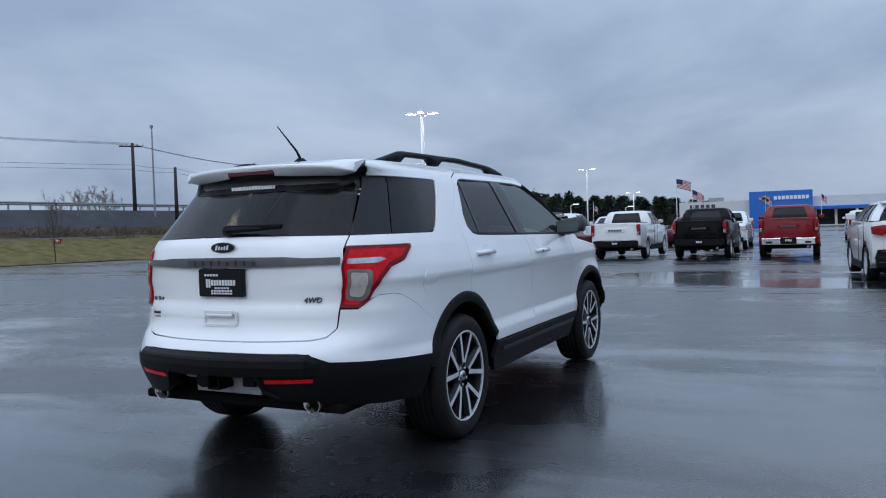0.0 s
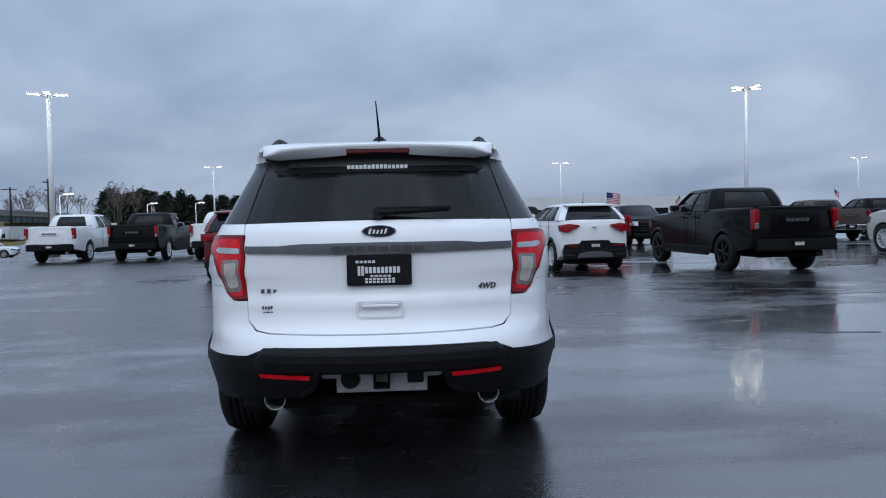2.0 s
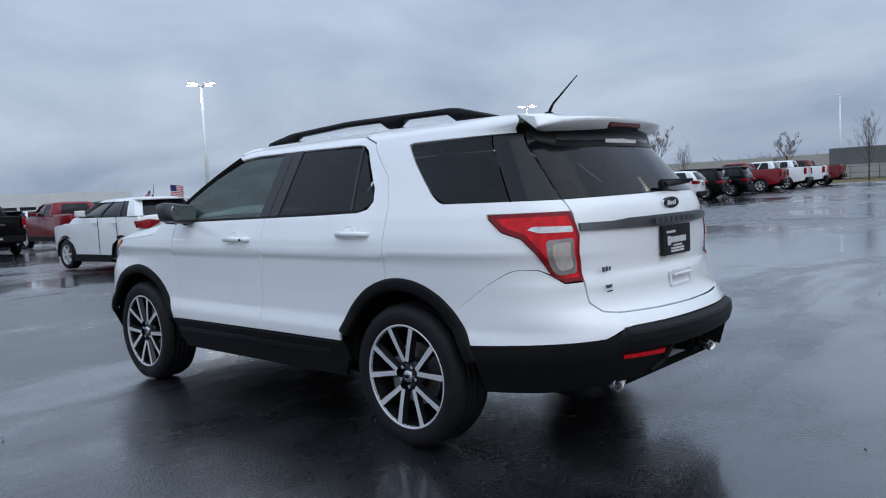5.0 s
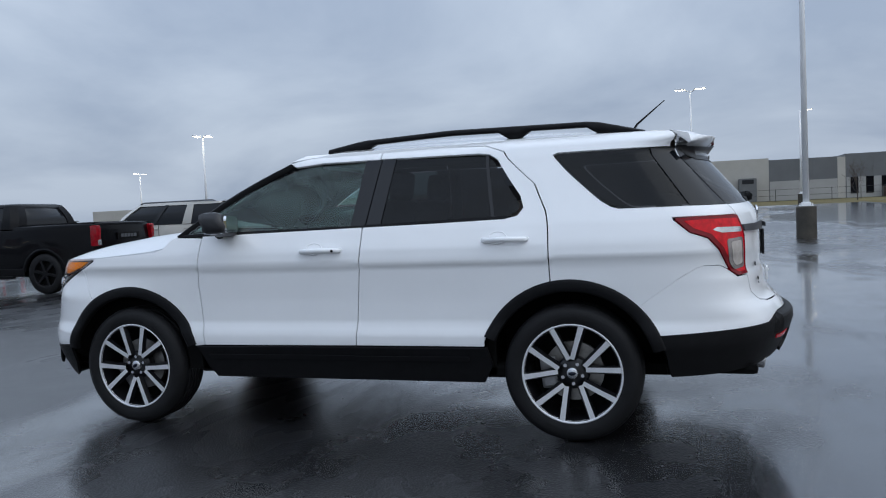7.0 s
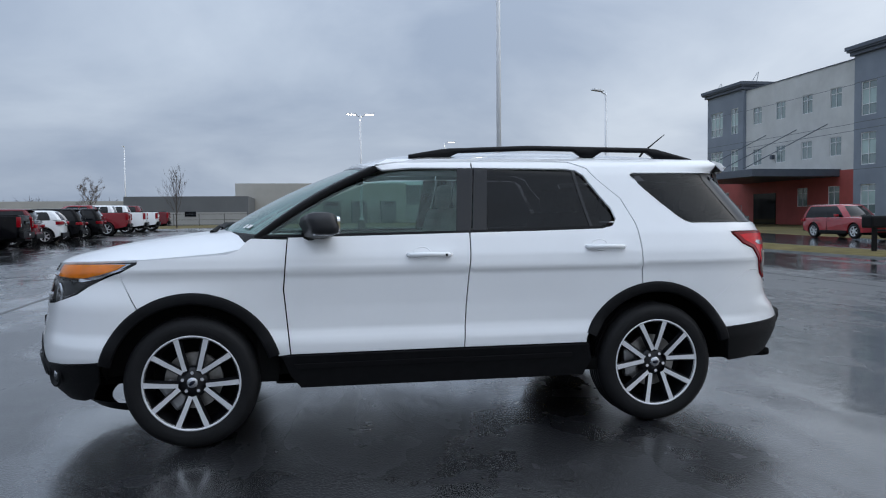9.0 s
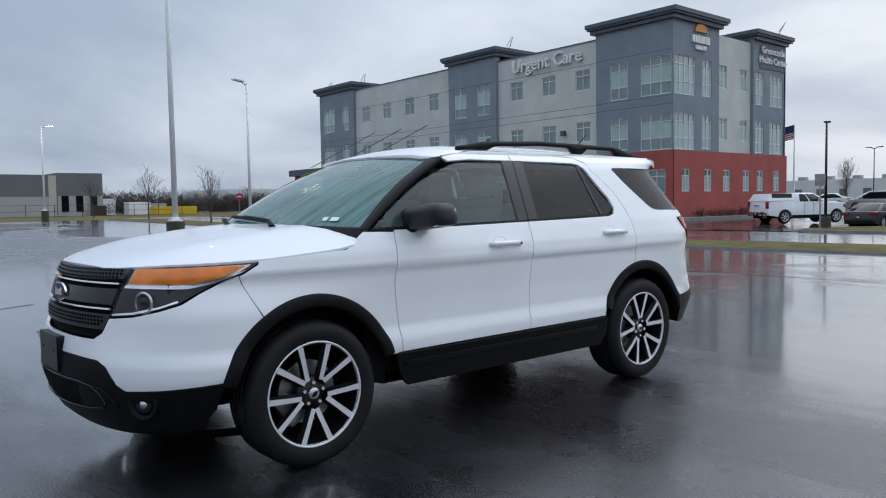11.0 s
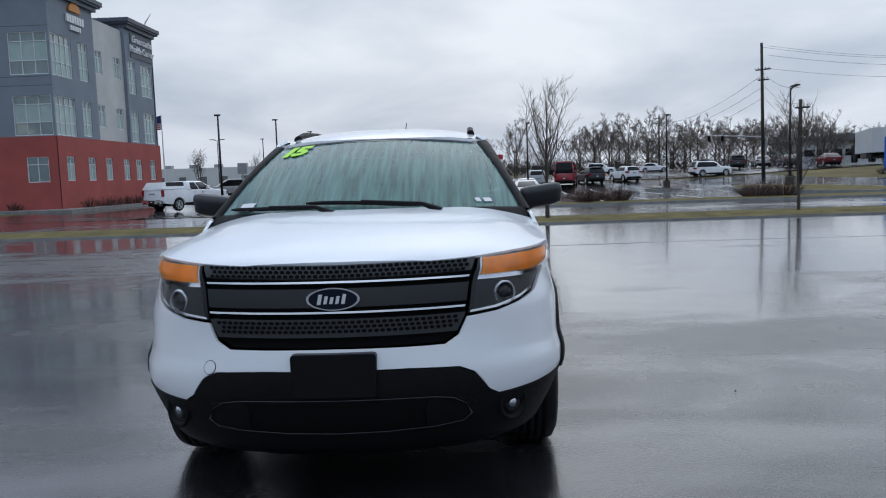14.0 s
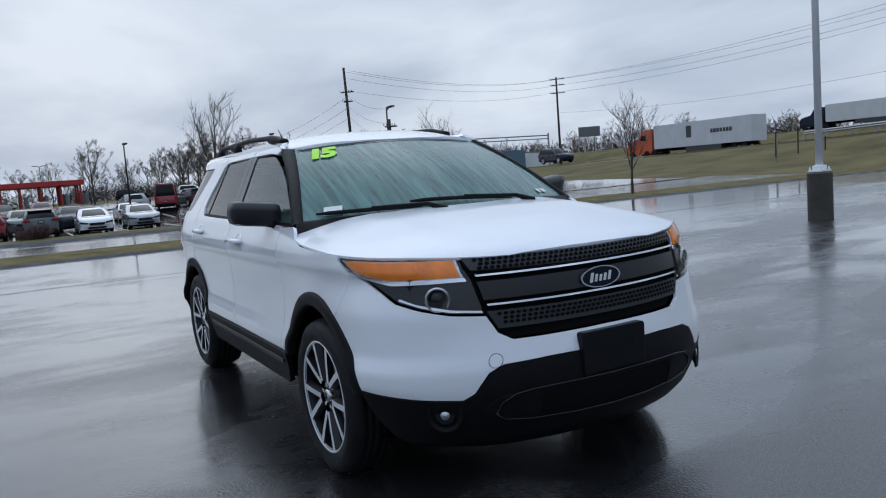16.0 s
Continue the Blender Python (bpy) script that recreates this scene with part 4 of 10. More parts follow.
# roof
RC = table([(0.50, 1.655), (0.46, 1.672), (0.40, 1.690), (0.30, 1.716), (0.2, 1.737), (0.0, 1.758), (-0.4, 1.776), (-0.9, 1.777), (-1.4, 1.757), (-1.9, 1.718), (-2.1, 1.697)][::-1], -2.4, 0.6, 0.05)


def roof(x, y):
    e = min(1.0, abs(y) / 0.672)
    zc = RC(x)
    ze = min(1.692 - 0.055 * ramp(0.0, 0.40, x), zc - 0.012)
    return (x, y, zc - (zc - ze) * e ** 2.6)


ro = [(0.464, 0.0), (0.450, 0.3), (0.392, 0.60), (0.318, 0.668), (0.2, 0.676), (-0.7, 0.672)] + [(x, at(ux(x, 1.692), 1.692)[1] + 0.003) for x in (-1.2, -1.5, -1.75, -1.972)] + [(-1.985, 0.3), (-1.985, 0.0)]
skin("roof", ro + [(x, -y) for x, y in reversed(ro) if y], roof, W, suv, step=0.07, skirt=0.03, flip=False)
# spoiler with brake lamp
bm = bm_new()
rows = []
for i in range(29):
    v = lerp(-1, 1, i / 28)
    y = v * 0.612
    yt = v * 0.588
    tip = -2.240 + 0.120 * abs(v) ** 3.5
    zr = roof(-1.975, min(abs(v) * 0.627, 0.66))[2]
    zt = 1.672 - 0.022 * v * v
    xb = at(ur(abs(y), 1.603), 1.603)[0] if abs(y) > 0.01 else TAIL(1.603)
    row = [Vector(p) for p in ((-1.978, v * 0.627, zr + 0.001), (-2.07, v * 0.615, zr - 0.009), (-2.15 + 0.04 * abs(v) ** 3, y, zt + 0.014), (tip, yt, zt - 0.002), (tip + 0.010, yt, zt - 0.016),
                                           (lerp(xb, tip, 0.5), y, 1.616), (xb - 0.004, y, 1.602))]
    close = 0.85 * ramp(0.86, 1.0, abs(v))
    end = Vector((-2.085, v * 0.612, 1.622))
    rows.append([bm.verts.new(p.lerp(end, close if i_ > 1 else 0.25 * close * i_)) for i_, p in enumerate(row)])
for r0, r1 in zip(rows, rows[1:]):
    for k in range(6):
        bm.faces.new((r0[k], r0[k + 1], r1[k + 1], r1[k]))
bm.faces.new(rows[0])
bm.faces.new(list(reversed(rows[-1])))
spoiler = part("spoiler", bm, W, suv, "white roof spoiler over the rear glass", smooth=True, recalc=True)
spoiler.data.polygons.foreach_set("use_smooth", [len(p.vertices) < 5 for p in spoiler.data.polygons])
bm = bm_new()
add_box(bm, (-2.226, -0.165, 1.622), (-2.17, 0.165, 1.655), 0.008)
part("brake_light", bm, M["dark_red_lens"], spoiler, "dark red high brake light")
# tail
def rear_glass_skirt():
    o = [rv(0, 1.285), rv(0.3, 1.283), rv(0.679, 1.275), rv(0.628, 1.48), rv(0.601, 1.60), rv(0, 1.615)]
    ob = skin("rear_window", mirrored(o), rear_v, M["privacy_glass"], suv, step=0.07, skirt=0.006, lift=-0.005, flip=True, label="dark rear glass with raindrops")
    ob.visible_shadow = False
    # black sheet for the spoiler's shadow and reflection on the glass
    o = [rv(0, 1.528), rv(0.36, 1.529), rv(0.505, 1.531), rv(0.565, 1.550), rv(0.601, 1.607), rv(0, 1.625)]
    skin("spoiler_shadow_band", mirrored(o), rear_v, M["plate_black"], suv, step=0.07, skirt=0, lift=-0.002, flip=True)


rear_glass_skirt()
lg = [rv(0, 1.276), rv(0.3, 1.274), rv(0.680, 1.268), rv(0.680, 1.2), rv(0.676, 0.9), rv(0.668, 0.79), rv(0.63, 0.748), rv(0.56, 0.736), rv(0.3, 0.731), rv(0, 0.730)]
gate = skin("tailgate", mirrored(lg), rear_v, W, suv, step=0.036, flip=True, label="white tailgate with grey trim bar")
# tail details
tb = [rv(0, 1.166), rv(0.40, 1.163), rv(0.50, 1.155), rv(0.676, 1.155), rv(0.676, 1.120), rv(0.5, 1.118), rv(0.2, 1.112), rv(0, 1.111)]
bar = skin("trim_bar", mirrored(tb), rear_v, M["grey_satin"], gate, lift=0.014, skirt=0.016, flip=True, label="satin grey tailgate bar")


def word_bars(parent, y0, y1, z, h, n, material, x, gap=0.25, facing=-1, seed=1):
    """Unreadable or brand lettering as plain upright bars."""
    rg = random.Random(seed)
    bm = bm_new()
    w = (y1 - y0) / n
    for i in range(n):
        a = y0 + i * w + w * gap * 0.5
        hh = h * (1 if rg.random() > 0.4 else 0.86)
        add_box(bm, (min(x, x + 0.004 * facing), a, z - h / 2), (max(x, x + 0.004 * facing), a + w * (1 - gap), z - h / 2 + hh))
    return part("lettering", bm, material, parent)


word_bars(bar, -0.225, 0.235, 1.139, 0.026, 8, M["print_dark"], Vector(rear_v(0, 1.14)).x - 0.017, 0.2)


def oval(name, cx, z, w, h, facing, parent, label):
    bm = bm_new()
    for k, d, idx in ((1.0, 0.010, 0), (0.90, 0.013, 1)):
        pts = [(w / 2 * k * math.cos(a), z + h / 2 * k * math.sin(a)) for a in np.linspace(0, 2 * math.pi, 40)[:-1]]
        add_prism(bm, pts, cx, cx + facing * d, "yz", idx=idx)
    f0, f1 = sorted((cx + facing * 0.012, cx + facing * 0.0155))
    for a, b, c, d in ((-0.28, -0.21, -0.22, 0.22), (-0.16, -0.10, -0.20, 0.14), (-0.05, 0.01, -0.20, 0.10), (0.06, 0.12, -0.20, 0.14), (0.17, 0.235, -0.20, 0.22)):
        t = 0.10 * facing * w
        add_prism(bm, [(-facing * -w * a + t * c, z + h * c), (facing * w * b + t * c, z + h * c), (facing * w * b + t * d, z + h * d), (facing * w * a + t * d, z + h * d)], f0, f1, "yz", idx=2)
    return part(name, bm, [M["chrome"], M["badge_blue"], M["print_white"]], parent, label)


oval("badge", Vector(rear_v(0, 1.22)).x - 0.001, 1.221, 0.172, 0.060, -1, gate, "dark oval badge with chrome rim")
pl_x = Vector(rear_v(0, 1.03)).x - 0.004
bm = bm_new()
add_prism(bm, rnd([(-0.158, 0.957), (0.158, 0.957), (0.158, 1.108), (-0.158, 1.108)], 0.012), pl_x, pl_x - 0.012, "yz")
add_prism(bm, rnd([(-0.145, 0.970), (0.145, 0.970), (0.145, 1.096), (-0.145, 1.096)], 0.008), pl_x - 0.011, pl_x - 0.0135, "yz")
plate = part("dealer_plate", bm, M["plate_black"], gate, "black dealer plate with white print bars")
bm = bm_new()
for a, b, z, h in ((0.02, 0.12, 1.074, 0.012), (-0.10, 0.075, 1.033, 0.030), (0.075, 0.11, 1.030, 0.046), (-0.055, 0.05, 1.004, 0.009), (-0.075, 0.075, 0.989, 0.010), (-0.075, 0.075, 0.975, 0.010)):
    n = max(2, int((b - a) / 0.018))
    for i in range(n):
        w = (b - a) / n
        add_box(bm, (pl_x - 0.0155, a + i * w, z - h / 2), (pl_x - 0.0132, a + i * w + w * 0.72, z + h / 2))
part("print", bm, M["print_white"], plate)
hx = Vector(rear_v(0, 0.84)).x
bm = bm_new()
for r, d0, d1 in ((1.0, 0.0, 0.006), ):
    o = rnd([(-0.116, 0.798), (0.116, 0.798), (0.116, 0.884), (-0.116, 0.884)], 0.018)
    i_ = rnd([(-0.103, 0.811), (0.103, 0.811), (0.103, 0.871), (-0.103, 0.871)], 0.012)
    for lo, hi in ((o, i_),):
        n = len(lo)
        A = [bm.verts.new((hx - 0.003, *p)) for p in lo]; B = [bm.verts.new((hx - 0.013, p[0] * 0.985, lerp(p[1], 0.841, 0.02))) for p in lo]; C = [bm.verts.new((hx - 0.012, *p)) for p in hi]; D = [bm.verts.new((hx + 0.0, *p)) for p in hi]
        for q0, q1 in ((A, B), (B, C), (C, D)):
            for k in range(n):
                bm.faces.new((q0[k], q0[(k + 1) % n], q1[(k + 1) % n], q1[k]))
add_box(bm, (hx - 0.024, -0.09, 0.852), (hx - 0.002, 0.09, 0.868), 0.006)
part("tailgate_handle", bm, W, gate, recalc=True)
pa, pb = Vector(at(ur(0.495, 0.935), 0.935, -1)), Vector(at(ur(0.595, 0.935), 0.935, -1))
turn = math.degrees(math.atan2(pb.x - pa.x, abs(pb.y - pa.y)))
text_mesh("drive_badge", "4WD", 0.040, M["grey_satin"], gate, Matrix.Translation((pa + pb) / 2 + Vector((-0.007, 0, 0))) @ pose(0, 0, 0, 0, 0, turn) @ FACE_REAR, 0.003, "dark 4WD drive badge", bold=0.001, shear=0.2, space=1.15)
word_bars(gate, 0.505, 0.595, 0.935, 0.022, 3, M["grey_satin"], Vector(rear_v(0.60, 0.94)).x - 0.020, 0.45)
word_bars(gate, 0.475, 0.585, 0.855, 0.016, 8, M["print_dark"], Vector(rear_v(0.57, 0.855)).x - 0.002, 0.3, seed=3)
word_bars(gate, 0.47, 0.58, 0.832, 0.006, 6, M["print_dark"], Vector(rear_v(0.57, 0.83)).x - 0.002, 0.3, seed=3)
# web address sticker on the glass: brand wording as bars
word_bars(gate, -0.155, 0.165, 1.556, 0.022, 15, M["print_white"], Vector(rear_v(0, 1.556)).x - 0.004, 0.25, seed=4)
bm = bm_new()
gx = Vector(rear_v(0, 1.31)).x
add_tube(bm, [(gx - 0.02, 0.0, 1.305), (gx - 0.045, 0.0, 1.312)], 0.028, 14)
add_tube(bm, [(gx - 0.04, 0.0, 1.312), (gx - 0.03, -0.10, 1.318), (gx - 0.015, -0.35, 1.322)], [0.016, 0.017, 0.008], 8)
add_box(bm, (gx - 0.034, -0.36, 1.322), (gx - 0.012, 0.0, 1.340), 0.004)
part("rear_wiper", bm, M["black_plastic"], gate, recalc=True)

for s in (1, -1):
    S, fl = side(s), s < 0
    tl = sx([(-1.992, 1.204), (-2.10, 1.208)]) + [(ur(0.694, 1.208), 1.208), (ur(0.685, 1.1), 1.1), (ur(0.681, 0.892), 0.892)] + [(ux(-2.30, 0.888), 0.888), (ux(-2.262, 0.915), 0.915), (ux(-2.205, 1.035), 1.035), (ux(-2.15, 1.100), 1.100), (ux(-2.06, 1.133), 1.133), (ux(-1.995, 1.193), 1.193)]
    lens = skin("tail_light", tl, S, M["red_lens"], suv, step=0.03, lift=0.010, skirt=0.03, flip=not fl, label="red tail light with pale inner lenses")
    ip = rnd(sx([(-2.03, 1.188), (-2.11, 1.192)]) + [(ur(0.710, 1.192), 1.192), (ur(0.699, 1.1), 1.1), (ur(0.696, 0.908), 0.908), (ux(-2.295, 0.905), 0.905), (ux(-2.275, 0.928), 0.928), (ux(-2.222, 1.045), 1.045), (ux(-2.165, 1.115), 1.115), (ux(-2.08, 1.148), 1.148)], 0.01)
    skin("lens_panel", ip, S, M["red_glow"], lens, step=0.03, lift=0.0115, skirt=0.002, flip=not fl)
    cl = rnd([(ur(0.71, 1.145), 1.145), (ur(0.71, 1.118), 1.118), (ux(-2.215, 1.118), 1.118), (ux(-2.17, 1.135), 1.135), (ux(-2.19, 1.148), 1.148)], 0.008)
    skin("indicator_lens", cl, S, M["lamp_inner"], lens, step=0.02, lift=0.0140, skirt=0.004, flip=not fl)
    rl = rnd([(ur(0.712, 1.092), 1.092), (ur(0.702, 0.930), 0.930), (ur(0.775, 0.920), 0.920), (ur(0.80, 0.96), 0.96), (ur(0.815, 1.085), 1.085)], 0.02)
    skin("reverse_lens", rl, S, M["tail_inner"], lens, step=0.02, lift=0.0140, skirt=0.004, flip=not fl)
    r2 = rnd([(ur(0.728, 1.075), 1.075), (ur(0.718, 0.952), 0.952), (ur(0.765, 0.943), 0.943), (ur(0.782, 0.97), 0.97), (ur(0.797, 1.068), 1.068)], 0.015)
    skin("reverse_core", r2, S, M["pale_lens"], lens, step=0.02, lift=0.016, skirt=0.004, flip=not fl)

fuel = [(ux(-1.87, 1.0) + 0.068 * math.cos(a), 1.0 + 0.075 * math.sin(a)) for a in np.linspace(0, 2 * math.pi, 33)[:-1]]
skin("fuel_flap", fuel, side(-1), W, suv, step=0.03, lift=0.0022, skirt=0.003, flip=False, label="round white fuel flap")

# rear bumper
rb = ([rv(0, 0.723), rv(0.3, 0.724), rv(0.565, 0.729), rv(0.637, 0.741), rv(0.675, 0.787), rv(0.683, 0.884), rvx(-2.30, 0.881), rvx(-2.255, 0.920), rvx(-2.21, 0.948), rvx(-2.128, 0.951), rvx(-2.09, 0.941), rvx(-1.99, 0.884), rvx(-1.800, 0.750)] +
      [rvx(*q) for q in arch(WR, RA, 134, 156, 6)] + [rvx(-1.895, 0.598), rvx(-2.25, 0.612), rv(0.70, 0.625), rv(0.62, 0.655), rv(0.54, 0.672), rv(0, 0.676)])
skin("rear_bumper_cover", mirrored(rb), rear_v, W, suv, step=0.04, flip=True)
lb = ([rv(0, 0.671), rv(0.54, 0.667), rv(0.615, 0.650), rv(0.695, 0.620), rvx(-2.25, 0.607), rvx(-1.895, 0.593)] + [rvx(*q) for q in arch(WR, RA, 158, 176, 5)] +
      [rvx(-1.95, 0.372), rvx(-2.2, 0.375), rv(0.70, 0.395), rv(0.40, 0.430), rv(0.335, 0.470), rv(0.30, 0.575), rv(0.235, 0.592), rv(0, 0.594)])
rcl = skin("rear_cladding", mirrored(lb), rear_v, BLK, suv, step=0.045, lift=0.006, skirt=0.05, flip=True, label="black lower rear bumper with reflectors")
lip = [rv(0, 0.612), rv(0.245, 0.610), rv(0.318, 0.590), rv(0.355, 0.485), rv(0.42, 0.448), rv(0.42, 0.432), rv(0.345, 0.470), rv(0.303, 0.572), rv(0.24, 0.594), rv(0, 0.596)]
skin("bumper_lip", mirrored(lip), rear_v, BLK, rcl, lift=0.022, skirt=0.02, flip=True)
bm = bm_new()
rows = []
for i in range(41):
    y = lerp(-0.66, 0.66, i / 40)
    fade = 1 - ramp(0.60, 0.66, abs(y))
    row = []
    for z, o in ((0.669, 0.003), (0.652, 0.026), (0.640, 0.030), (0.605, 0.030), (0.560, 0.020), (0.548, 0.002)):
        z -= 0.050 * (1 - fade) if z > 0.62 else 0.0
        p = Vector(rear_v(rv(y, z)[0], z))
        n = Vector((-1, 0.35 * y, 0)).normalized()
        row.append(bm.verts.new(p + n * (0.004 + o * fade)))
    rows.append(row)
for r0, r1 in zip(rows, rows[1:]):
    for k in range(5):
        bm.faces.new((r0[k], r0[k + 1], r1[k + 1], r1[k]))
part("bumper_step", bm, BLK, rcl, recalc=True)
for s in (1, -1):
    o = [(s * rv(a, z)[0], z) for a, z in ((0.362, 0.522), (0.620, 0.528), (0.625, 0.545), (0.362, 0.541))]
    skin("reflector", o, rear_v, M["red_glow"], rcl, lift=0.012, skirt=0.01, flip=True, label="slim red reflector")
    bm = bm_new()
    add_lathe(bm, [(0.034, -0.12), (0.050, -0.02), (0.052, 0.03), (0.0505, 0.035), (0.048, 0.033), (0.045, -0.10)], 28, "y", pose(-2.41, s * 0.530, 0.403, -8, 0, 90))
    part("exhaust_tip", bm, M["tip_chrome"], suv, "chrome exhaust tip", smooth=True)
    bm = bm_new()
    add_tube(bm, [(-2.30, s * 0.53, 0.40), (-2.05, s * 0.53, 0.37), (-1.9, s * 0.45, 0.36)], 0.038, 12)
    add_lathe(bm, [(0.0, 0), (0.036, 0)], 20, "y", pose(-2.40, s * 0.53, 0.403, 0, 0, 90))
    part("exhaust_pipe", bm, M["cavity"], suv)
bm = bm_new()
add_box(bm, (-2.47, -0.225, 0.428), (-2.44, 0.225, 0.56), 0.01)
add_box(bm, (-2.48, -0.30, 0.50), (-2.42, 0.30, 0.545), 0.02)
hitch = part("tow_hitch", bm, M["dull_steel"], suv, "grey steel tow bar")
bm = bm_new()
for a in ((-0.04, -0.03), (0.03, 0.04)):
    add_box(bm, (-2.585, a[0], 0.468), (-2.44, a[1], 0.552), 0.003)
for a in ((0.468, 0.478), (0.542, 0.552)):
    add_box(bm, (-2.585, -0.04, a[0]), (-2.44, 0.04, a[1]), 0.003)
part("receiver", bm, M["cavity"], hitch)
bm = bm_new()
add_box(bm, (-2.50, -0.205, 0.475), (-2.46, -0.125, 0.545), 0.008)
part("socket", bm, M["black_plastic"], hitch)
bm = bm_new()
add_lathe(bm, [(0.0, 0.03), (0.045, 0.03), (0.05, 0)], 16, "y", pose(-2.47, 0.155, 0.50, 0, 0, 90))
part("socket_cap", bm, M["black_plastic"], hitch)

# grille and lamps
bk = [fv(0, 1.062), fv(0.30, 1.066), fv(0.60, 1.076), fv(0.535, 0.838), fv(0.497, 0.762), fv(0.445, 0.731), fv(0, 0.731)]
grille = skin("grille", mirrored(bk), front_v, M["cavity"], suv, step=0.05, lift=-0.035, skirt=0.0, flip=False, label="dark grey grille with chrome bars")


def band(name, z0, z1, y0, y1, material, lift, skirt=0.03, tilt=0.0, nz=0.0):
    o = [fv(0, z1), fv(y1 * 0.6, z1 + nz * 0.5), fv(y1, z1 + nz), fv(y0, z0 + nz), fv(y0 * 0.6, z0 + nz * 0.5), fv(0, z0)]
    return skin(name, mirrored(o), front_v, material, grille, step=0.05, lift=lift, skirt=skirt, flip=False)


band("upper_bar", 1.008, 1.062, 0.572, 0.592, M["grey_mesh"], -0.006, nz=0.008)
band("lower_bar", 0.772, 0.846, 0.492, 0.530, M["grey_mesh"], -0.004)
band("centre_bar", 0.893, 0.968, 0.538, 0.558, M["bar_grey"], -0.002)
band("chrome_bar", 0.988, 0.996, 0.556, 0.562, M["chrome"], 0.004)
band("chrome_bar", 0.868, 0.876, 0.525, 0.530, M["chrome"], 0.004)
# flat near-black hexagons on the bars put the holes' shade into the colour
bmh = bm_new()
for z0, n, w in ((1.050, 21, 0.545), (1.033, 21, 0.54), (1.016, 21, 0.535), (0.832, 19, 0.485), (0.814, 19, 0.475), (0.796, 19, 0.465)):
    row = round(z0 * 1000)
    for i in range(-n, n + 1):
        y = (i + (0.5 if row in (1033, 814) else 0)) * w / n
        v, _ = fv(y, z0) if abs(y) > 1e-6 else (0.0, z0)
        p = Vector(front_v(v, z0 + (0.006 * abs(y) / 0.6 if z0 > 0.9 else 0)))
        q = Vector(front_v(v + 0.01, z0)) - Vector(front_v(v - 0.01, z0))
        q.z = 0
        q.normalize()
        nn = Vector((q.y, -q.x, 0))
        if nn.x < 0:
            nn = -nn
        c = p + nn * 0.0005
        hw, hh = w / n * 0.42, 0.0066
        up = Vector((-0.25, 0, 1)) if z0 > 0.9 else Vector((0, 0, 1))
        vs = [bmh.verts.new(c + q * a * hw + up * b * hh) for a, b in ((-1, 0), (-0.55, -1), (0.55, -1), (1, 0), (0.55, 1), (-0.55, 1))]
        bmh.faces.new(vs)
holes = tagged(part("honeycomb_mesh", bmh, M["cavity"], grille), "flat near-black hexagons standing for shaded honeycomb openings", kind="stuff")
oval("badge", Vector(front_v(0, 0.927)).x - 0.002, 0.927, 0.222, 0.094, 1, grille, "blue oval badge with chrome rim")
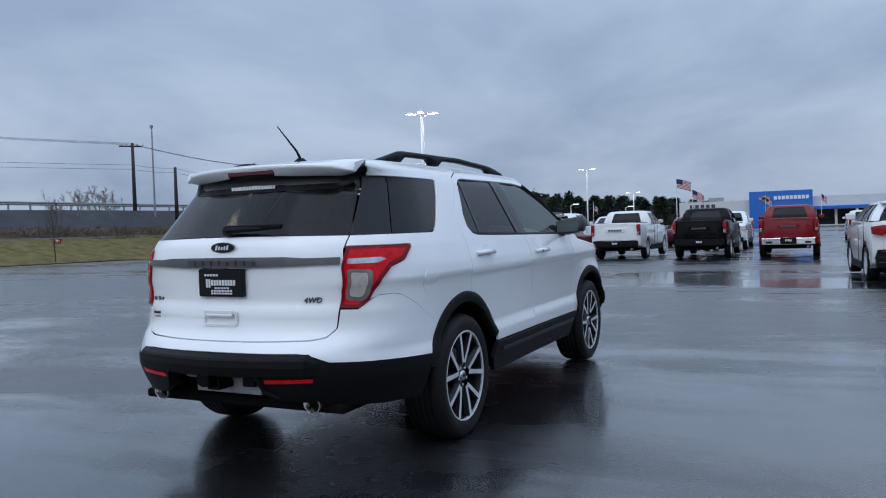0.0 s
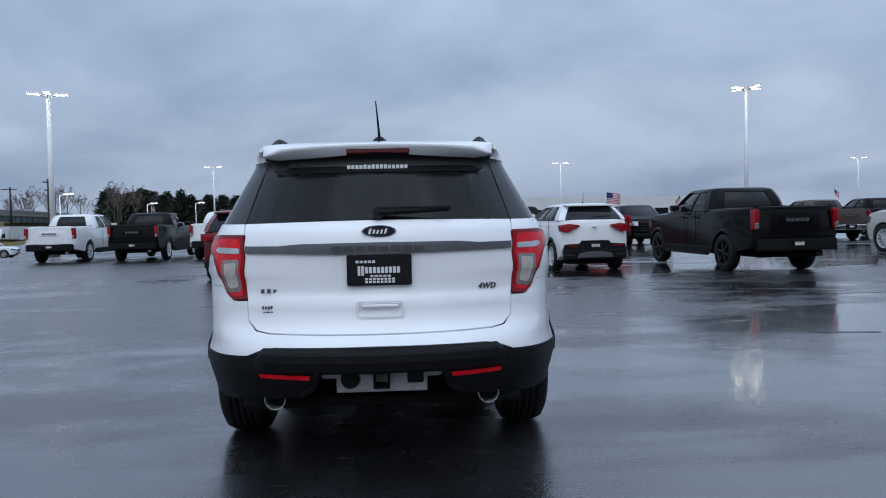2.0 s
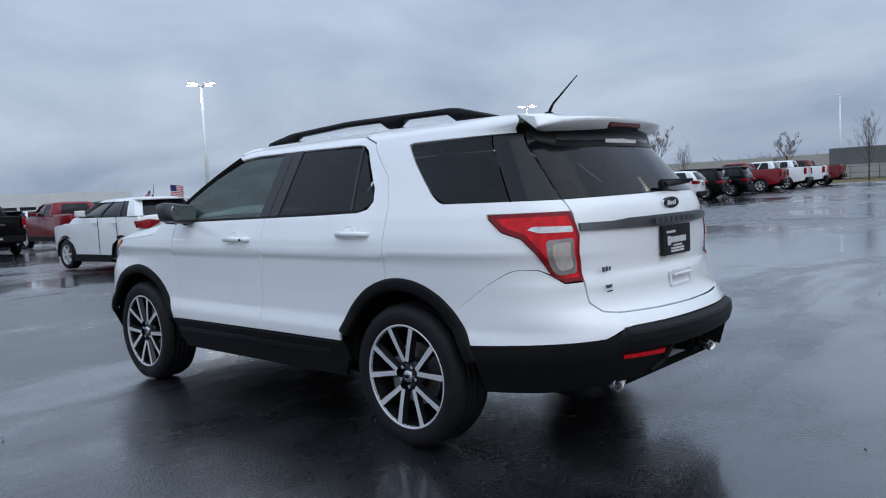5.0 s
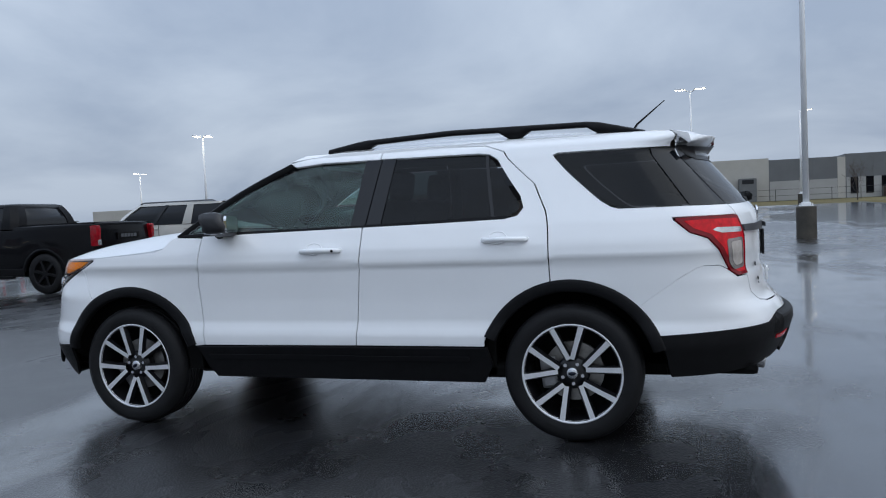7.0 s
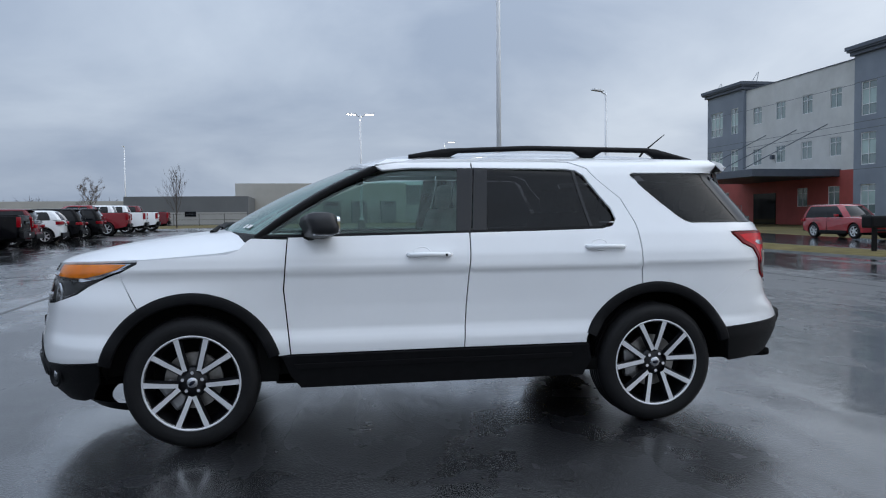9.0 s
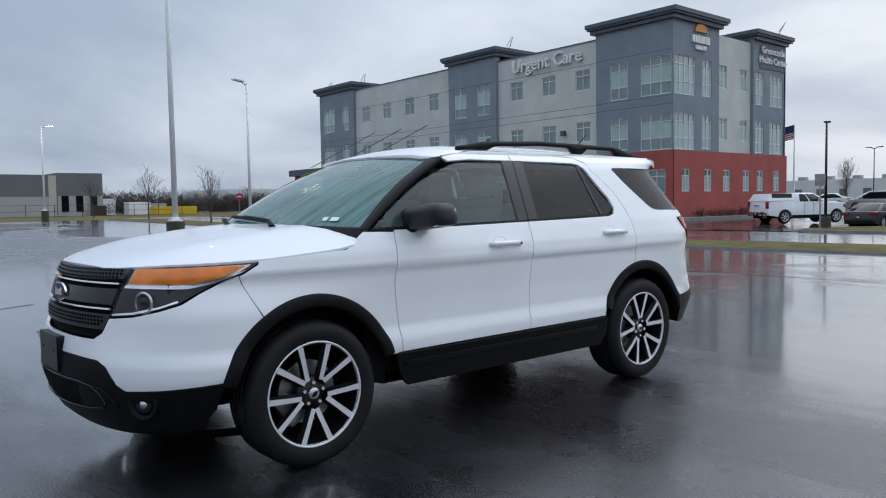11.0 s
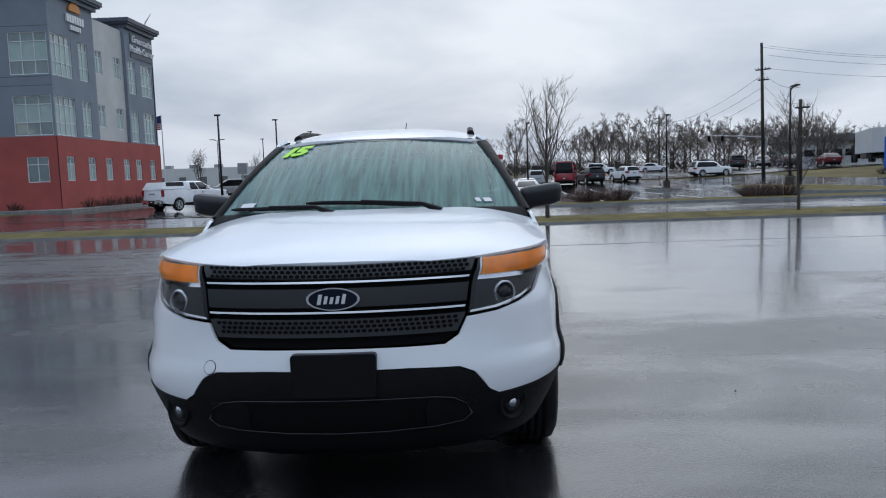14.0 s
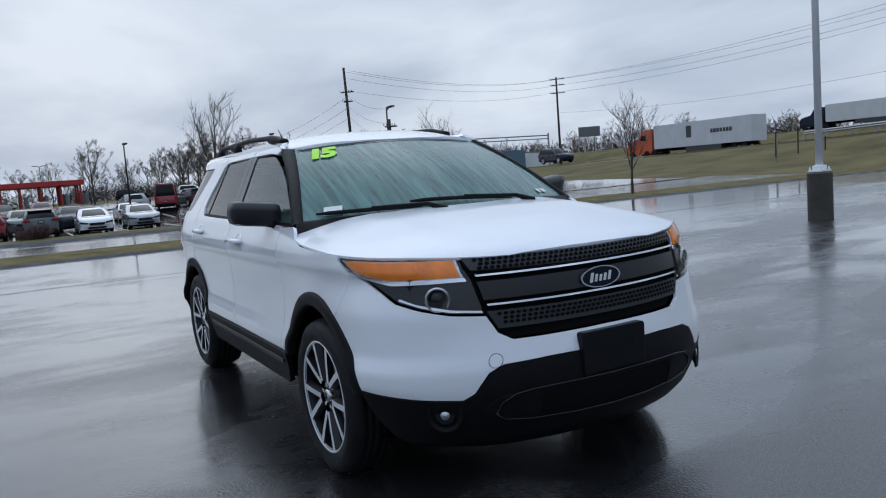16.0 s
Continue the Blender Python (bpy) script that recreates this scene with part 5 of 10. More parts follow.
for s in (1, -1):
    def FV(pts):
        return [(s * a, b) for a, b in pts]
    S = front_v
    whole = FV([fv(0.606, 1.074), fvx(2.05, 1.078), fvx(1.85, 1.082), fvx(1.715, 1.086), fvx(1.71, 1.073), fvx(1.79, 1.030), fvx(1.90, 0.990), fvx(1.985, 0.950), fvx(2.06, 0.905), fvx(2.14, 0.874), fv(0.66, 0.848), fv(0.542, 0.838)])
    hl = skin("headlight", whole, S, M["lamp_dark"], suv, step=0.03, lift=-0.012, skirt=0.01, flip=False, label="headlight with amber indicator above a projector")
    bz = FV([fv(0.591, 0.965), fvx(2.05, 0.961), fvx(2.0, 0.955), fvx(2.065, 0.900), fvx(2.135, 0.882), fv(0.66, 0.857), fv(0.556, 0.848)])
    skin("lower_bezel", bz, S, M["lamp_dark"], hl, step=0.03, lift=-0.009, skirt=0.004, flip=False)
    am = FV([fv(0.612, 1.064), fvx(2.05, 1.069), fvx(1.85, 1.073), fvx(1.735, 1.074), fvx(1.80, 1.038), fvx(1.90, 1.004), fvx(2.00, 0.982), fv(0.601, 0.986)])
    skin("upper_housing", am, S, M["lamp_inner"], hl, step=0.03, lift=-0.008, skirt=0.008, flip=False)
    am = FV([fv(0.622, 1.061), fvx(2.05, 1.066), fvx(1.86, 1.070), fvx(1.765, 1.069), fvx(1.815, 1.041), fvx(1.91, 1.009), fvx(2.01, 0.989), fv(0.613, 0.992)])
    skin("indicator", am, S, M["amber_lens"], hl, step=0.03, lift=-0.002, skirt=0.012, flip=False)
    ch = FV([fv(0.601, 0.988), fvx(2.01, 0.985), fvx(1.90, 1.003), fvx(1.80, 1.036), fvx(1.765, 1.046), fvx(1.90, 0.992), fvx(2.02, 0.968), fv(0.594, 0.973)])
    skin("divider", ch, S, M["chrome"], hl, step=0.03, lift=-0.001, skirt=0.008, flip=False)
    rim = FV([fv(0.545, 0.842), fv(0.66, 0.852), fvx(2.14, 0.878), fvx(2.062, 0.908), fvx(2.066, 0.916), fvx(2.13, 0.890), fv(0.655, 0.862), fv(0.550, 0.851)])
    skin("lower_rim", rim, S, M["chrome"], hl, step=0.03, lift=-0.004, skirt=0.006, flip=False)
    c = Vector(S(s * fv(0.70, 0.905)[0], 0.905))
    q = Vector((0.88, s * 0.47, 0)).normalized()
    mm = Matrix.Translation(c - q * 0.006) @ q.to_track_quat("Y", "Z").to_matrix().to_4x4()
    bm = bm_new()
    add_lathe(bm, [(0.054, 0.0), (0.050, 0.010), (0.043, 0.006), (0.040, -0.006)], 28, "y", mm)
    part("projector_ring", bm, M["lamp_inner"], hl, smooth=True)
    bm = bm_new()
    add_lathe(bm, [(0.0, 0.014), (0.02, 0.011), (0.036, 0.0), (0.040, -0.012)], 24, "y", mm)
    part("projector", bm, M["black_gloss"], hl, smooth=True)
    cv = skin("cover_lens", whole, S, M["clear_lens"], hl, step=0.04, lift=0.006, skirt=0, flip=False)
    cv.visible_shadow = False
cap_v, cap_z = fv(-0.53, 0.635)[0], 0.645
cap = [(cap_v + 0.027 * math.cos(a), cap_z + 0.027 * math.sin(a)) for a in np.linspace(0, 2 * math.pi, 25)[:-1]]
tow = skin("tow_eye_cap", cap, front_v, W, suv, step=0.02, lift=0.002, skirt=0.004, flip=False)
ring = [Vector(front_v(cap_v + 0.0285 * math.cos(a), cap_z + 0.0285 * math.sin(a))) + Vector((0.001, 0, 0)) for a in np.linspace(0, 2 * math.pi, 29)]
bm = bm_new(); add_tube(bm, ring, 0.0014, 5); part("cap_gap", bm, M["cavity"], tow)
# front plate bracket
bm = bm_new()
add_prism(bm, rnd([(-0.172, 0.530), (0.172, 0.530), (0.176, 0.712), (-0.176, 0.712)], 0.018), 2.380, 2.440, "yz", 0.004)
for y in (-0.105, 0.105):
    add_lathe(bm, [(0.0, 0.004), (0.008, 0.003), (0.009, 0)], 10, "y", pose(2.440, y, 0.635, 0, 0, -90))
part("plate_bracket", bm, M["plate_black"], suv, "empty black front plate bracket")

# mirrors, handles, rails, aerial, wipers
for s in (1, -1):
    bm = bm_new()
    add_box(bm, (-0.085, -0.125, -0.064), (0.085, 0.142, 0.072), 0.050)
    for v in bm.verts:
        v.co.x += -0.05 * ((v.co.y + 0.1) / 0.22) + (0.02 if v.co.z > 0 else 0)
        v.co.z += 0.012 * v.co.y / 0.1
    if s < 0:
        bmesh.ops.scale(bm, verts=bm.verts, vec=(1, -1, 1)); bmesh.ops.reverse_faces(bm, faces=bm.faces)
    bm.transform(pose(0.70, s * 1.010, 1.272))
    mir = part("mirror", bm, M["mirror_cap"], suv, "black folding door mirror", smooth=True)
    bm = bm_new()
    add_prism(bm, rnd([(s * -0.098, -0.052), (s * 0.108, -0.046), (s * 0.108, 0.056), (s * -0.098, 0.050)], 0.03), 0.012, -0.004, "yz", m=pose(0.594, s * 1.010, 1.276, 0, 0, 13 * s))
    part("mirror_glass", bm, M["chrome"], mir)
    bm = bm_new()
    add_tube(bm, [(0.74, s * 0.90, 1.225), (0.73, s * 0.94, 1.235), (0.71, s * 1.0, 1.25)], [0.05, 0.04, 0.035], 10)
    part("mirror_foot", bm, BLK, mir)
    bm = bm_new()
    add_box(bm, (0.60, min(s * 1.02, s * 1.125), 1.222), (0.72, max(s * 1.02, s * 1.125), 1.236), 0.007)
    part("repeater", bm, M["lamp_inner"], mir)
    for x0, x1, z in ((0.165, -0.100, 1.096), (-0.960, -1.215, 1.127)):
        yb = HALF(z)
        bm = bm_new()
        pts = [(x0, s * (yb - 0.01), z), (x0 - 0.02, s * (yb + 0.024), z), ((x0 + x1) / 2, s * (yb + 0.034), z + 0.003), (x1 + 0.02, s * (yb + 0.024), z), (x1, s * (yb - 0.01), z)]
        add_tube(bm, pts, [0.013, 0.016, 0.016, 0.016, 0.013], 10)
        h = part("door_handle", bm, W, suv, smooth=True)
        bm = bm_new()
        cup = [(x0 - 0.09 + 0.052 * math.cos(a), z + 0.012 + 0.034 * math.sin(a)) for a in np.linspace(0, 2 * math.pi, 24)[:-1]]
        bm.free()
        skin("handle_cup", cup, side(s), M["paint_white"], h, step=0.03, lift=0.0025, skirt=0.004, flip=(s > 0))
        bm = bm_new()
        add_tube(bm, [Vector(side(s)(a, b)) + Vector((0, s * 0.003, 0)) for a, b in cup + cup[:1]], 0.0028, 5)
        part("cup_rim", bm, W, h, smooth=True)
        if s > 0 and x0 > 0 or s < 0 and x0 > 0:
            bm = bm_new(); add_lathe(bm, [(0.0, 0.004), (0.008, 0.004), (0.008, 0.0)], 12, "y", Matrix.Translation((x1 + 0.035, s * (yb + 0.046), z)) @ Matrix.Diagonal((1, s, 1, 1))); part("keyhole", bm, BLK, h)
    # roof rail
    bm = bm_new()
    rows = []
    for i in range(31):
        x = lerp(0.105, -1.845, i / 30)
        end = min(ramp(0.105, -0.16, x), ramp(-1.845, -1.56, x))
        top = float(np.interp(-x, [-0.105, 0.13, 0.7, 1.56, 1.845], [1.720, 1.760, 1.783, 1.772, 1.700])) + 0.004
        base = roof(min(x, 0.3), 0.60)[2]
        th = 0.034
        bot = base - 0.004 if (x > -0.16 or x < -1.55 or -1.16 < x < -1.04) else top - th
        y0 = s * 0.605
        rows.append([bm.verts.new(p) for p in ((x, y0 - s * 0.022, bot), (x, y0 - s * 0.018, top - 0.006), (x, y0, top), (x, y0 + s * 0.018, top - 0.008), (x, y0 + s * 0.026, bot))])
    for r0, r1 in zip(rows, rows[1:]):
        for k in range(5):
            bm.faces.new((r0[k], r0[(k + 1) % 5], r1[(k + 1) % 5], r1[k]))
    bm.faces.new(rows[0]); bm.faces.new(rows[-1])
    part("roof_rail", bm, BLK, suv, "black roof rail", smooth=True, recalc=True)
    # ditch line along the roof
bm = bm_new()
zb = roof(-1.74, 0)[2]
add_lathe(bm, [(0.0, 0.03), (0.018, 0.028), (0.045, 0.004), (0.05, -0.006)], 16, "z", pose(-1.74, 0, zb))
add_tube(bm, [(-1.74, 0.0, zb + 0.02), (-1.775, 0.003, zb + 0.07), (-1.945, 0.012, zb + 0.205)], [0.009, 0.007, 0.003], 8)
part("aerial", bm, BLK, suv, "black whip aerial")
for y0, y1, w0 in ((0.30, -0.33, 0.035), (-0.28, -0.80, 0.03)):
    bm = bm_new()
    pts = []
    for i in range(9):
        v = lerp(y0, y1, i / 8) / 0.86
        p = Vector(screen(v, lerp(0.02, 0.075, math.sin(i / 8 * math.pi * 0.5)) if y0 > 0 else lerp(0.02, 0.05, i / 8)))
        pts.append(p + Vector((0.014, 0, 0.016)))
    add_tube(bm, pts, [0.008] + [0.012] * 7 + [0.006], 6)
    add_tube(bm, [pts[0] + Vector((0.05, 0.12, -0.03)), pts[0] + Vector((0.02, 0.02, 0.008)), pts[4] + Vector((0.004, 0, 0.01))], [0.02, 0.012, 0.008], 8)
    part("wiper", bm, BLK, suv)
# windscreen markings
def on_screen(v, w):
    p = Vector(screen(v, w))
    a = (Vector(screen(v + 0.01, w)) - Vector(screen(v - 0.01, w))).normalized()
    b = (Vector(screen(v, w + 0.01)) - Vector(screen(v, w - 0.01))).normalized()
    n = a.cross(b).normalized()
    b = n.cross(a)
    m = Matrix((a, b, n)).transposed().to_4x4()
    return Matrix.Translation(p + n * 0.007) @ m


text_mesh("year_sticker", "15", 0.20, M["print_lime"], suv, on_screen(-0.79, 0.845), 0.001, "lime green 15 sticker", bold=0.011, shear=0.15, space=0.82)
for v, w, a, b in ((-0.83, 0.085, 0.10, 0.075), (0.80, 0.09, 0.05, 0.035), (0.735, 0.09, 0.03, 0.035)):
    bm = bm_new()
    add_box(bm, (-a / 2, -b / 2, -0.001), (a / 2, b / 2, 0.001), m=on_screen(v, w))
    part("sticker", bm, M["print_white"], suv)

# wheels
def wheel(parent, s, xc, tilt=0.0, name="wheel"):
    yo = s * 0.93
    base = new(name)
    base.parent = parent
    base.matrix_basis = pose(xc, 0, WZ, 0, tilt, 0)
    R, rim_r = 0.380, 0.272
    bm = bm_new()
    hw = 0.128
    yc = s * (0.848 if xc > 0 else 0.832)
    prof = [(rim_r - 0.012, -hw * 0.92), (rim_r + 0.02, -hw), (0.33, -hw - 0.008), (0.366, -hw + 0.012), (R, -hw * 0.62), (R + 0.002, 0), (R, hw * 0.62), (0.366, hw - 0.012), (0.33, hw + 0.008), (rim_r + 0.02, hw), (rim_r - 0.012, hw * 0.92)]
    groove = []
    for g in (-0.055, -0.019, 0.019, 0.055):
        groove += [(R + 0.001, g - 0.006), (R - 0.009, g - 0.005), (R - 0.009, g + 0.005), (R + 0.001, g + 0.006)]
    prof = prof[:5] + groove + prof[6:]
    add_lathe(bm, prof, 72, "y", pose(0, yc, 0))
    tyre = part("tyre", bm, M["rubber"], base, smooth=True)
    bm = bm_new()
    yf = yc + s * (hw - 0.008)
    add_lathe(bm, [(rim_r + 0.006, yf - s * 0.004), (rim_r + 0.003, yf + s * 0.004), (rim_r - 0.004, yf + s * 0.004), (rim_r - 0.012, yf - s * 0.006)], 64, "y", idx=0)
    add_lathe(bm, [(rim_r - 0.012, yf - s * 0.006), (rim_r - 0.022, yf - s * 0.05), (rim_r - 0.034, yf - s * 0.2)], 64, "y", idx=1)
    part("rim", bm, [M["alloy"], M["gunmetal"]], base, smooth=True)
    bm = bm_new()
    for k in range(5):
        for sg in (-1, 1):
            a0 = radians(90 + 72 * k + 6 * sg)
            a1 = radians(90 + 72 * k + 17.6 * sg)
            p0, p1 = Vector((0.078 * math.cos(a0), 0.078 * math.sin(a0))), Vector((0.264 * math.cos(a1), 0.264 * math.sin(a1)))
            d = (p1 - p0).normalized()
            n = Vector((-d.y, d.x)) * sg
            sec = []
            for t, w0, w1, dep in ((0.0, 0.0125, 0.0135, 0.012), (0.5, 0.0125, 0.0135, 0.004), (1.0, 0.015, 0.016, -0.001)):
                c = p0.lerp(p1, t)
                y = yf - s * dep
                q = [(c - n * w0, y), (c + n * w1, y), (c + n * (w1 + 0.013), y - s * 0.03), (c - n * (w0 + 0.006), y - s * 0.03)]
                sec.append([bm.verts.new((p.x, yy, p.y)) for p, yy in q])
            for r0, r1 in zip(sec, sec[1:]):
                for j in range(4):
                    f = bm.faces.new((r0[j], r0[(j + 1) % 4], r1[(j + 1) % 4], r1[j]))
                    f.material_index = 0 if j == 0 else 1
            f = bm.faces.new(sec[-1]); f.material_index = 1
        a = radians(90 + 72 * k + 36)
        add_lathe(bm, [(0.0, s * 0.012), (0.010, s * 0.012), (0.012, 0), (0.012, -s * 0.02)], 10, "y", pose(0.057 * math.cos(a), yf - s * 0.030, 0.057 * math.sin(a)), idx=2)
    bmesh.ops.recalc_face_normals(bm, faces=bm.faces)
    part("spokes", bm, [M["alloy"], M["gunmetal"], M["chrome"]], base, "machined five-pair spokes")
    bm = bm_new()
    add_lathe(bm, [(0.0, yf - s * 0.034), (0.080, yf - s * 0.034), (0.092, yf - s * 0.05), (0.092, yf - s * 0.09)], 30, "y", idx=1)
    add_lathe(bm, [(0.0, yf - s * 0.010), (0.026, yf - s * 0.011), (0.033, yf - s * 0.018), (0.034, yf - s * 0.036)], 24, "y", idx=0)
    pts = [(0.020 * math.cos(a), 0.010 * math.sin(a)) for a in np.linspace(0, 2 * math.pi, 20)[:-1]]
    add_prism(bm, pts, yf - s * 0.012, yf - s * 0.007, "xz", idx=2)
    part("hub_cap", bm, [M["lamp_inner"], M["gunmetal"], M["badge_blue"]], base, smooth=True)
    bm = bm_new()
    add_lathe(bm, [(0.06, yf - s * 0.095), (0.165, yf - s * 0.095), (0.165, yf - s * 0.12), (0.06, yf - s * 0.12)], 40, "y")
    part("brake_disc", bm, M["rotor"], base)
    bm = bm_new()
    add_box(bm, (0.09, min(yf - s * 0.075, yf - s * 0.14), -0.09), (0.185, max(yf - s * 0.075, yf - s * 0.14), 0.09), 0.02)
    part("caliper", bm, M["steel"], base)
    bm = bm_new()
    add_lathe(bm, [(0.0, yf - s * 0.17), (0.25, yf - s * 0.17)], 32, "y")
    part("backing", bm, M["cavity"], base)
    return base


for s in (1, -1):
    wheel(suv, s, WF, 36)
    wheel(suv, s, WR, 5)

# floor pan, unseen engine bay filler and inner shells that keep light out of gaps
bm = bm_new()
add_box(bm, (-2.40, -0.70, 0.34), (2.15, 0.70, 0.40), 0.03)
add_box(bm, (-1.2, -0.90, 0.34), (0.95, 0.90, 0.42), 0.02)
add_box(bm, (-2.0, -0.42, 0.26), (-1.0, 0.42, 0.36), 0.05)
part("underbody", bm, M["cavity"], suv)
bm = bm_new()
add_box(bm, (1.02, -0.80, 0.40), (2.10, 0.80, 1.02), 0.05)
part("engine_bay_filler", bm, M["cavity"], suv)
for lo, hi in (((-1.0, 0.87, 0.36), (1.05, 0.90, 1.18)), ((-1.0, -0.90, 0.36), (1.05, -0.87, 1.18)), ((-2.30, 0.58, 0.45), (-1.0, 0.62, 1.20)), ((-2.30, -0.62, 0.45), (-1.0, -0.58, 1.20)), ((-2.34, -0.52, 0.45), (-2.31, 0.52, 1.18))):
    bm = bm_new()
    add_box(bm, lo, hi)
    part("inner_blackout_panel", bm, M["cavity"], suv)
# cabin
def seat(x, y, h=0.62):
    bm = bm_new()
    add_box(bm, (x - 0.24, y - 0.25, 0.66), (x + 0.26, y + 0.25, 0.84), 0.06)
    b2 = bmesh.new()
    add_box(b2, (-0.07, -0.24, 0), (0.07, 0.24, h), 0.06)
    merge(bm, b2, pose(x - 0.24, y, 0.80, 0, -14, 0))
    b2 = bmesh.new()
    add_box(b2, (-0.05, -0.13, 0), (0.05, 0.13, 0.19), 0.045)
    merge(bm, b2, pose(x - 0.24 - 0.16, y, 0.80 + h * 0.97, 0, -8, 0))
    part("seat", bm, M["seat_cloth"], suv, smooth=True)


for x, y in ((0.12, 0.38), (0.12, -0.38), (-0.75, 0.42), (-0.75, 0.0), (-0.75, -0.42), (-1.6, 0.33), (-1.6, -0.33)):
    seat(x, y, 0.60 if x > 0 else 0.56)
bm = bm_new()
add_box(bm, (0.70, -0.80, 0.80), (1.20, 0.80, 1.20), 0.08)
add_box(bm, (0.55, 0.20, 1.02), (0.85, 0.58, 1.20), 0.06)
part("dashboard", bm, M["dash"], suv, smooth=True)
bm = bm_new()
add_lathe(bm, [(0.175 + 0.016 * math.cos(a), 0.016 * math.sin(a)) for a in np.linspace(0, 2 * math.pi, 10)[:-1]], 32, "y", pose(0.50, 0.38, 1.07, 0, 0, 90) @ pose(0, 0, 0, 22, 0, 0), closed=True)
add_tube(bm, [(0.50, 0.38, 1.07), (0.66, 0.38, 1.03)], 0.05, 10)
part("steering_wheel", bm, M["dash"], suv, smooth=True)
bm = bm_new()
add_box(bm, (0.36, -0.11, 1.555), (0.40, 0.11, 1.62), 0.015)
add_tube(bm, [(0.38, 0, 1.60), (0.45, 0, 1.66)], 0.012, 8)
part("interior_mirror", bm, M["dash"], suv)
bm = bm_new()
add_box(bm, (-2.0, -0.60, 1.652), (0.25, 0.60, 1.672), 0.005)
part("headlining", bm, M["seat_cloth"], suv)
# ---- clinic ----
M["stucco_grey"] = mat("light_grey_stucco", (0.56, 0.56, 0.535), 0.8, 0, 0.12, 0.5, 0.15, 40)
M["stucco_blue"] = mat("blue_grey_stucco", (0.215, 0.245, 0.285), 0.75, 0, 0.12, 0.5, 0.15, 40)
M["brick_red"] = mat("red_block", (0.36, 0.075, 0.064), 0.75, 0, 0.16, 0.6, 0.3, 25)
M["cornice"] = mat("dark_metal_cornice", (0.085, 0.10, 0.125), 0.5, 0.2, 0.1, 2)
M["frame_white"] = mat("pale_window_frame", (0.74, 0.75, 0.75), 0.45, 0, 0.05, 4)
M["pane"] = mat("reflecting_pane", (0.13, 0.19, 0.185), 0.04, 0.0, 0.25, 0.6, coat=1.0, spec=0.9)
M["blind"] = mat("pale_blind", (0.35, 0.46, 0.435), 0.6, 0, 0.15, 1.0, coat=0.8)
M["joint"] = mat("stucco_joint", (0.10, 0.11, 0.12), 0.8, 0, 0.1, 3)
M["sign_letter"] = mat("white_sign_letter", (0.78, 0.78, 0.78), 0.4, 0, 0.02, 4)
M["roofing"] = mat("grey_roofing", (0.12, 0.12, 0.12), 0.9, 0, 0.2, 1)


def wall_grid(name, parent, o, along, length, z0, z1, openings, material, depth=0.18, label="", ends=(True, True)):
    """An upright wall from o along a direction, with openings (a0, a1, b0, b1) cut through and their reveals."""
    al = Vector(along).normalized()
    n = al.cross(Vector((0, 0, 1)))
    us = sorted({0.0, length, *[v for q in openings for v in q[:2]]})
    zs = sorted({z0, z1, *[v for q in openings for v in q[2:4]]})
    bm = bm_new()
    P = lambda u, z, d=0.0: Vector(o) + al * u + n * -d + Vector((0, 0, z))
    for a, b in zip(us, us[1:]):
        for c, d in zip(zs, zs[1:]):
            m = ((a + b) / 2, (c + d) / 2)
            if any(q[0] < m[0] < q[1] and q[2] < m[1] < q[3] for q in openings):
                continue
            bm.faces.new([bm.verts.new(P(*p)) for p in ((a, c), (b, c), (b, d), (a, d))])
    for a, b, c, d in openings:
        for p, q in (((a, c), (b, c)), ((b, c), (b, d)), ((b, d), (a, d)), ((a, d), (a, c))):
            bm.faces.new([bm.verts.new(v) for v in (P(*p), P(*q), P(*q, depth), P(*p, depth))])
    for u in [v for v, e in zip((0.0, length), ends) if e]:
        bm.faces.new([bm.verts.new(v) for v in (P(u, z0), P(u, z1), P(u, z1, 0.5), P(u, z0, 0.5))])
    bmesh.ops.remove_doubles(bm, verts=bm.verts, dist=0.001)
    w = part(name, bm, material, parent, label)
    return w, P


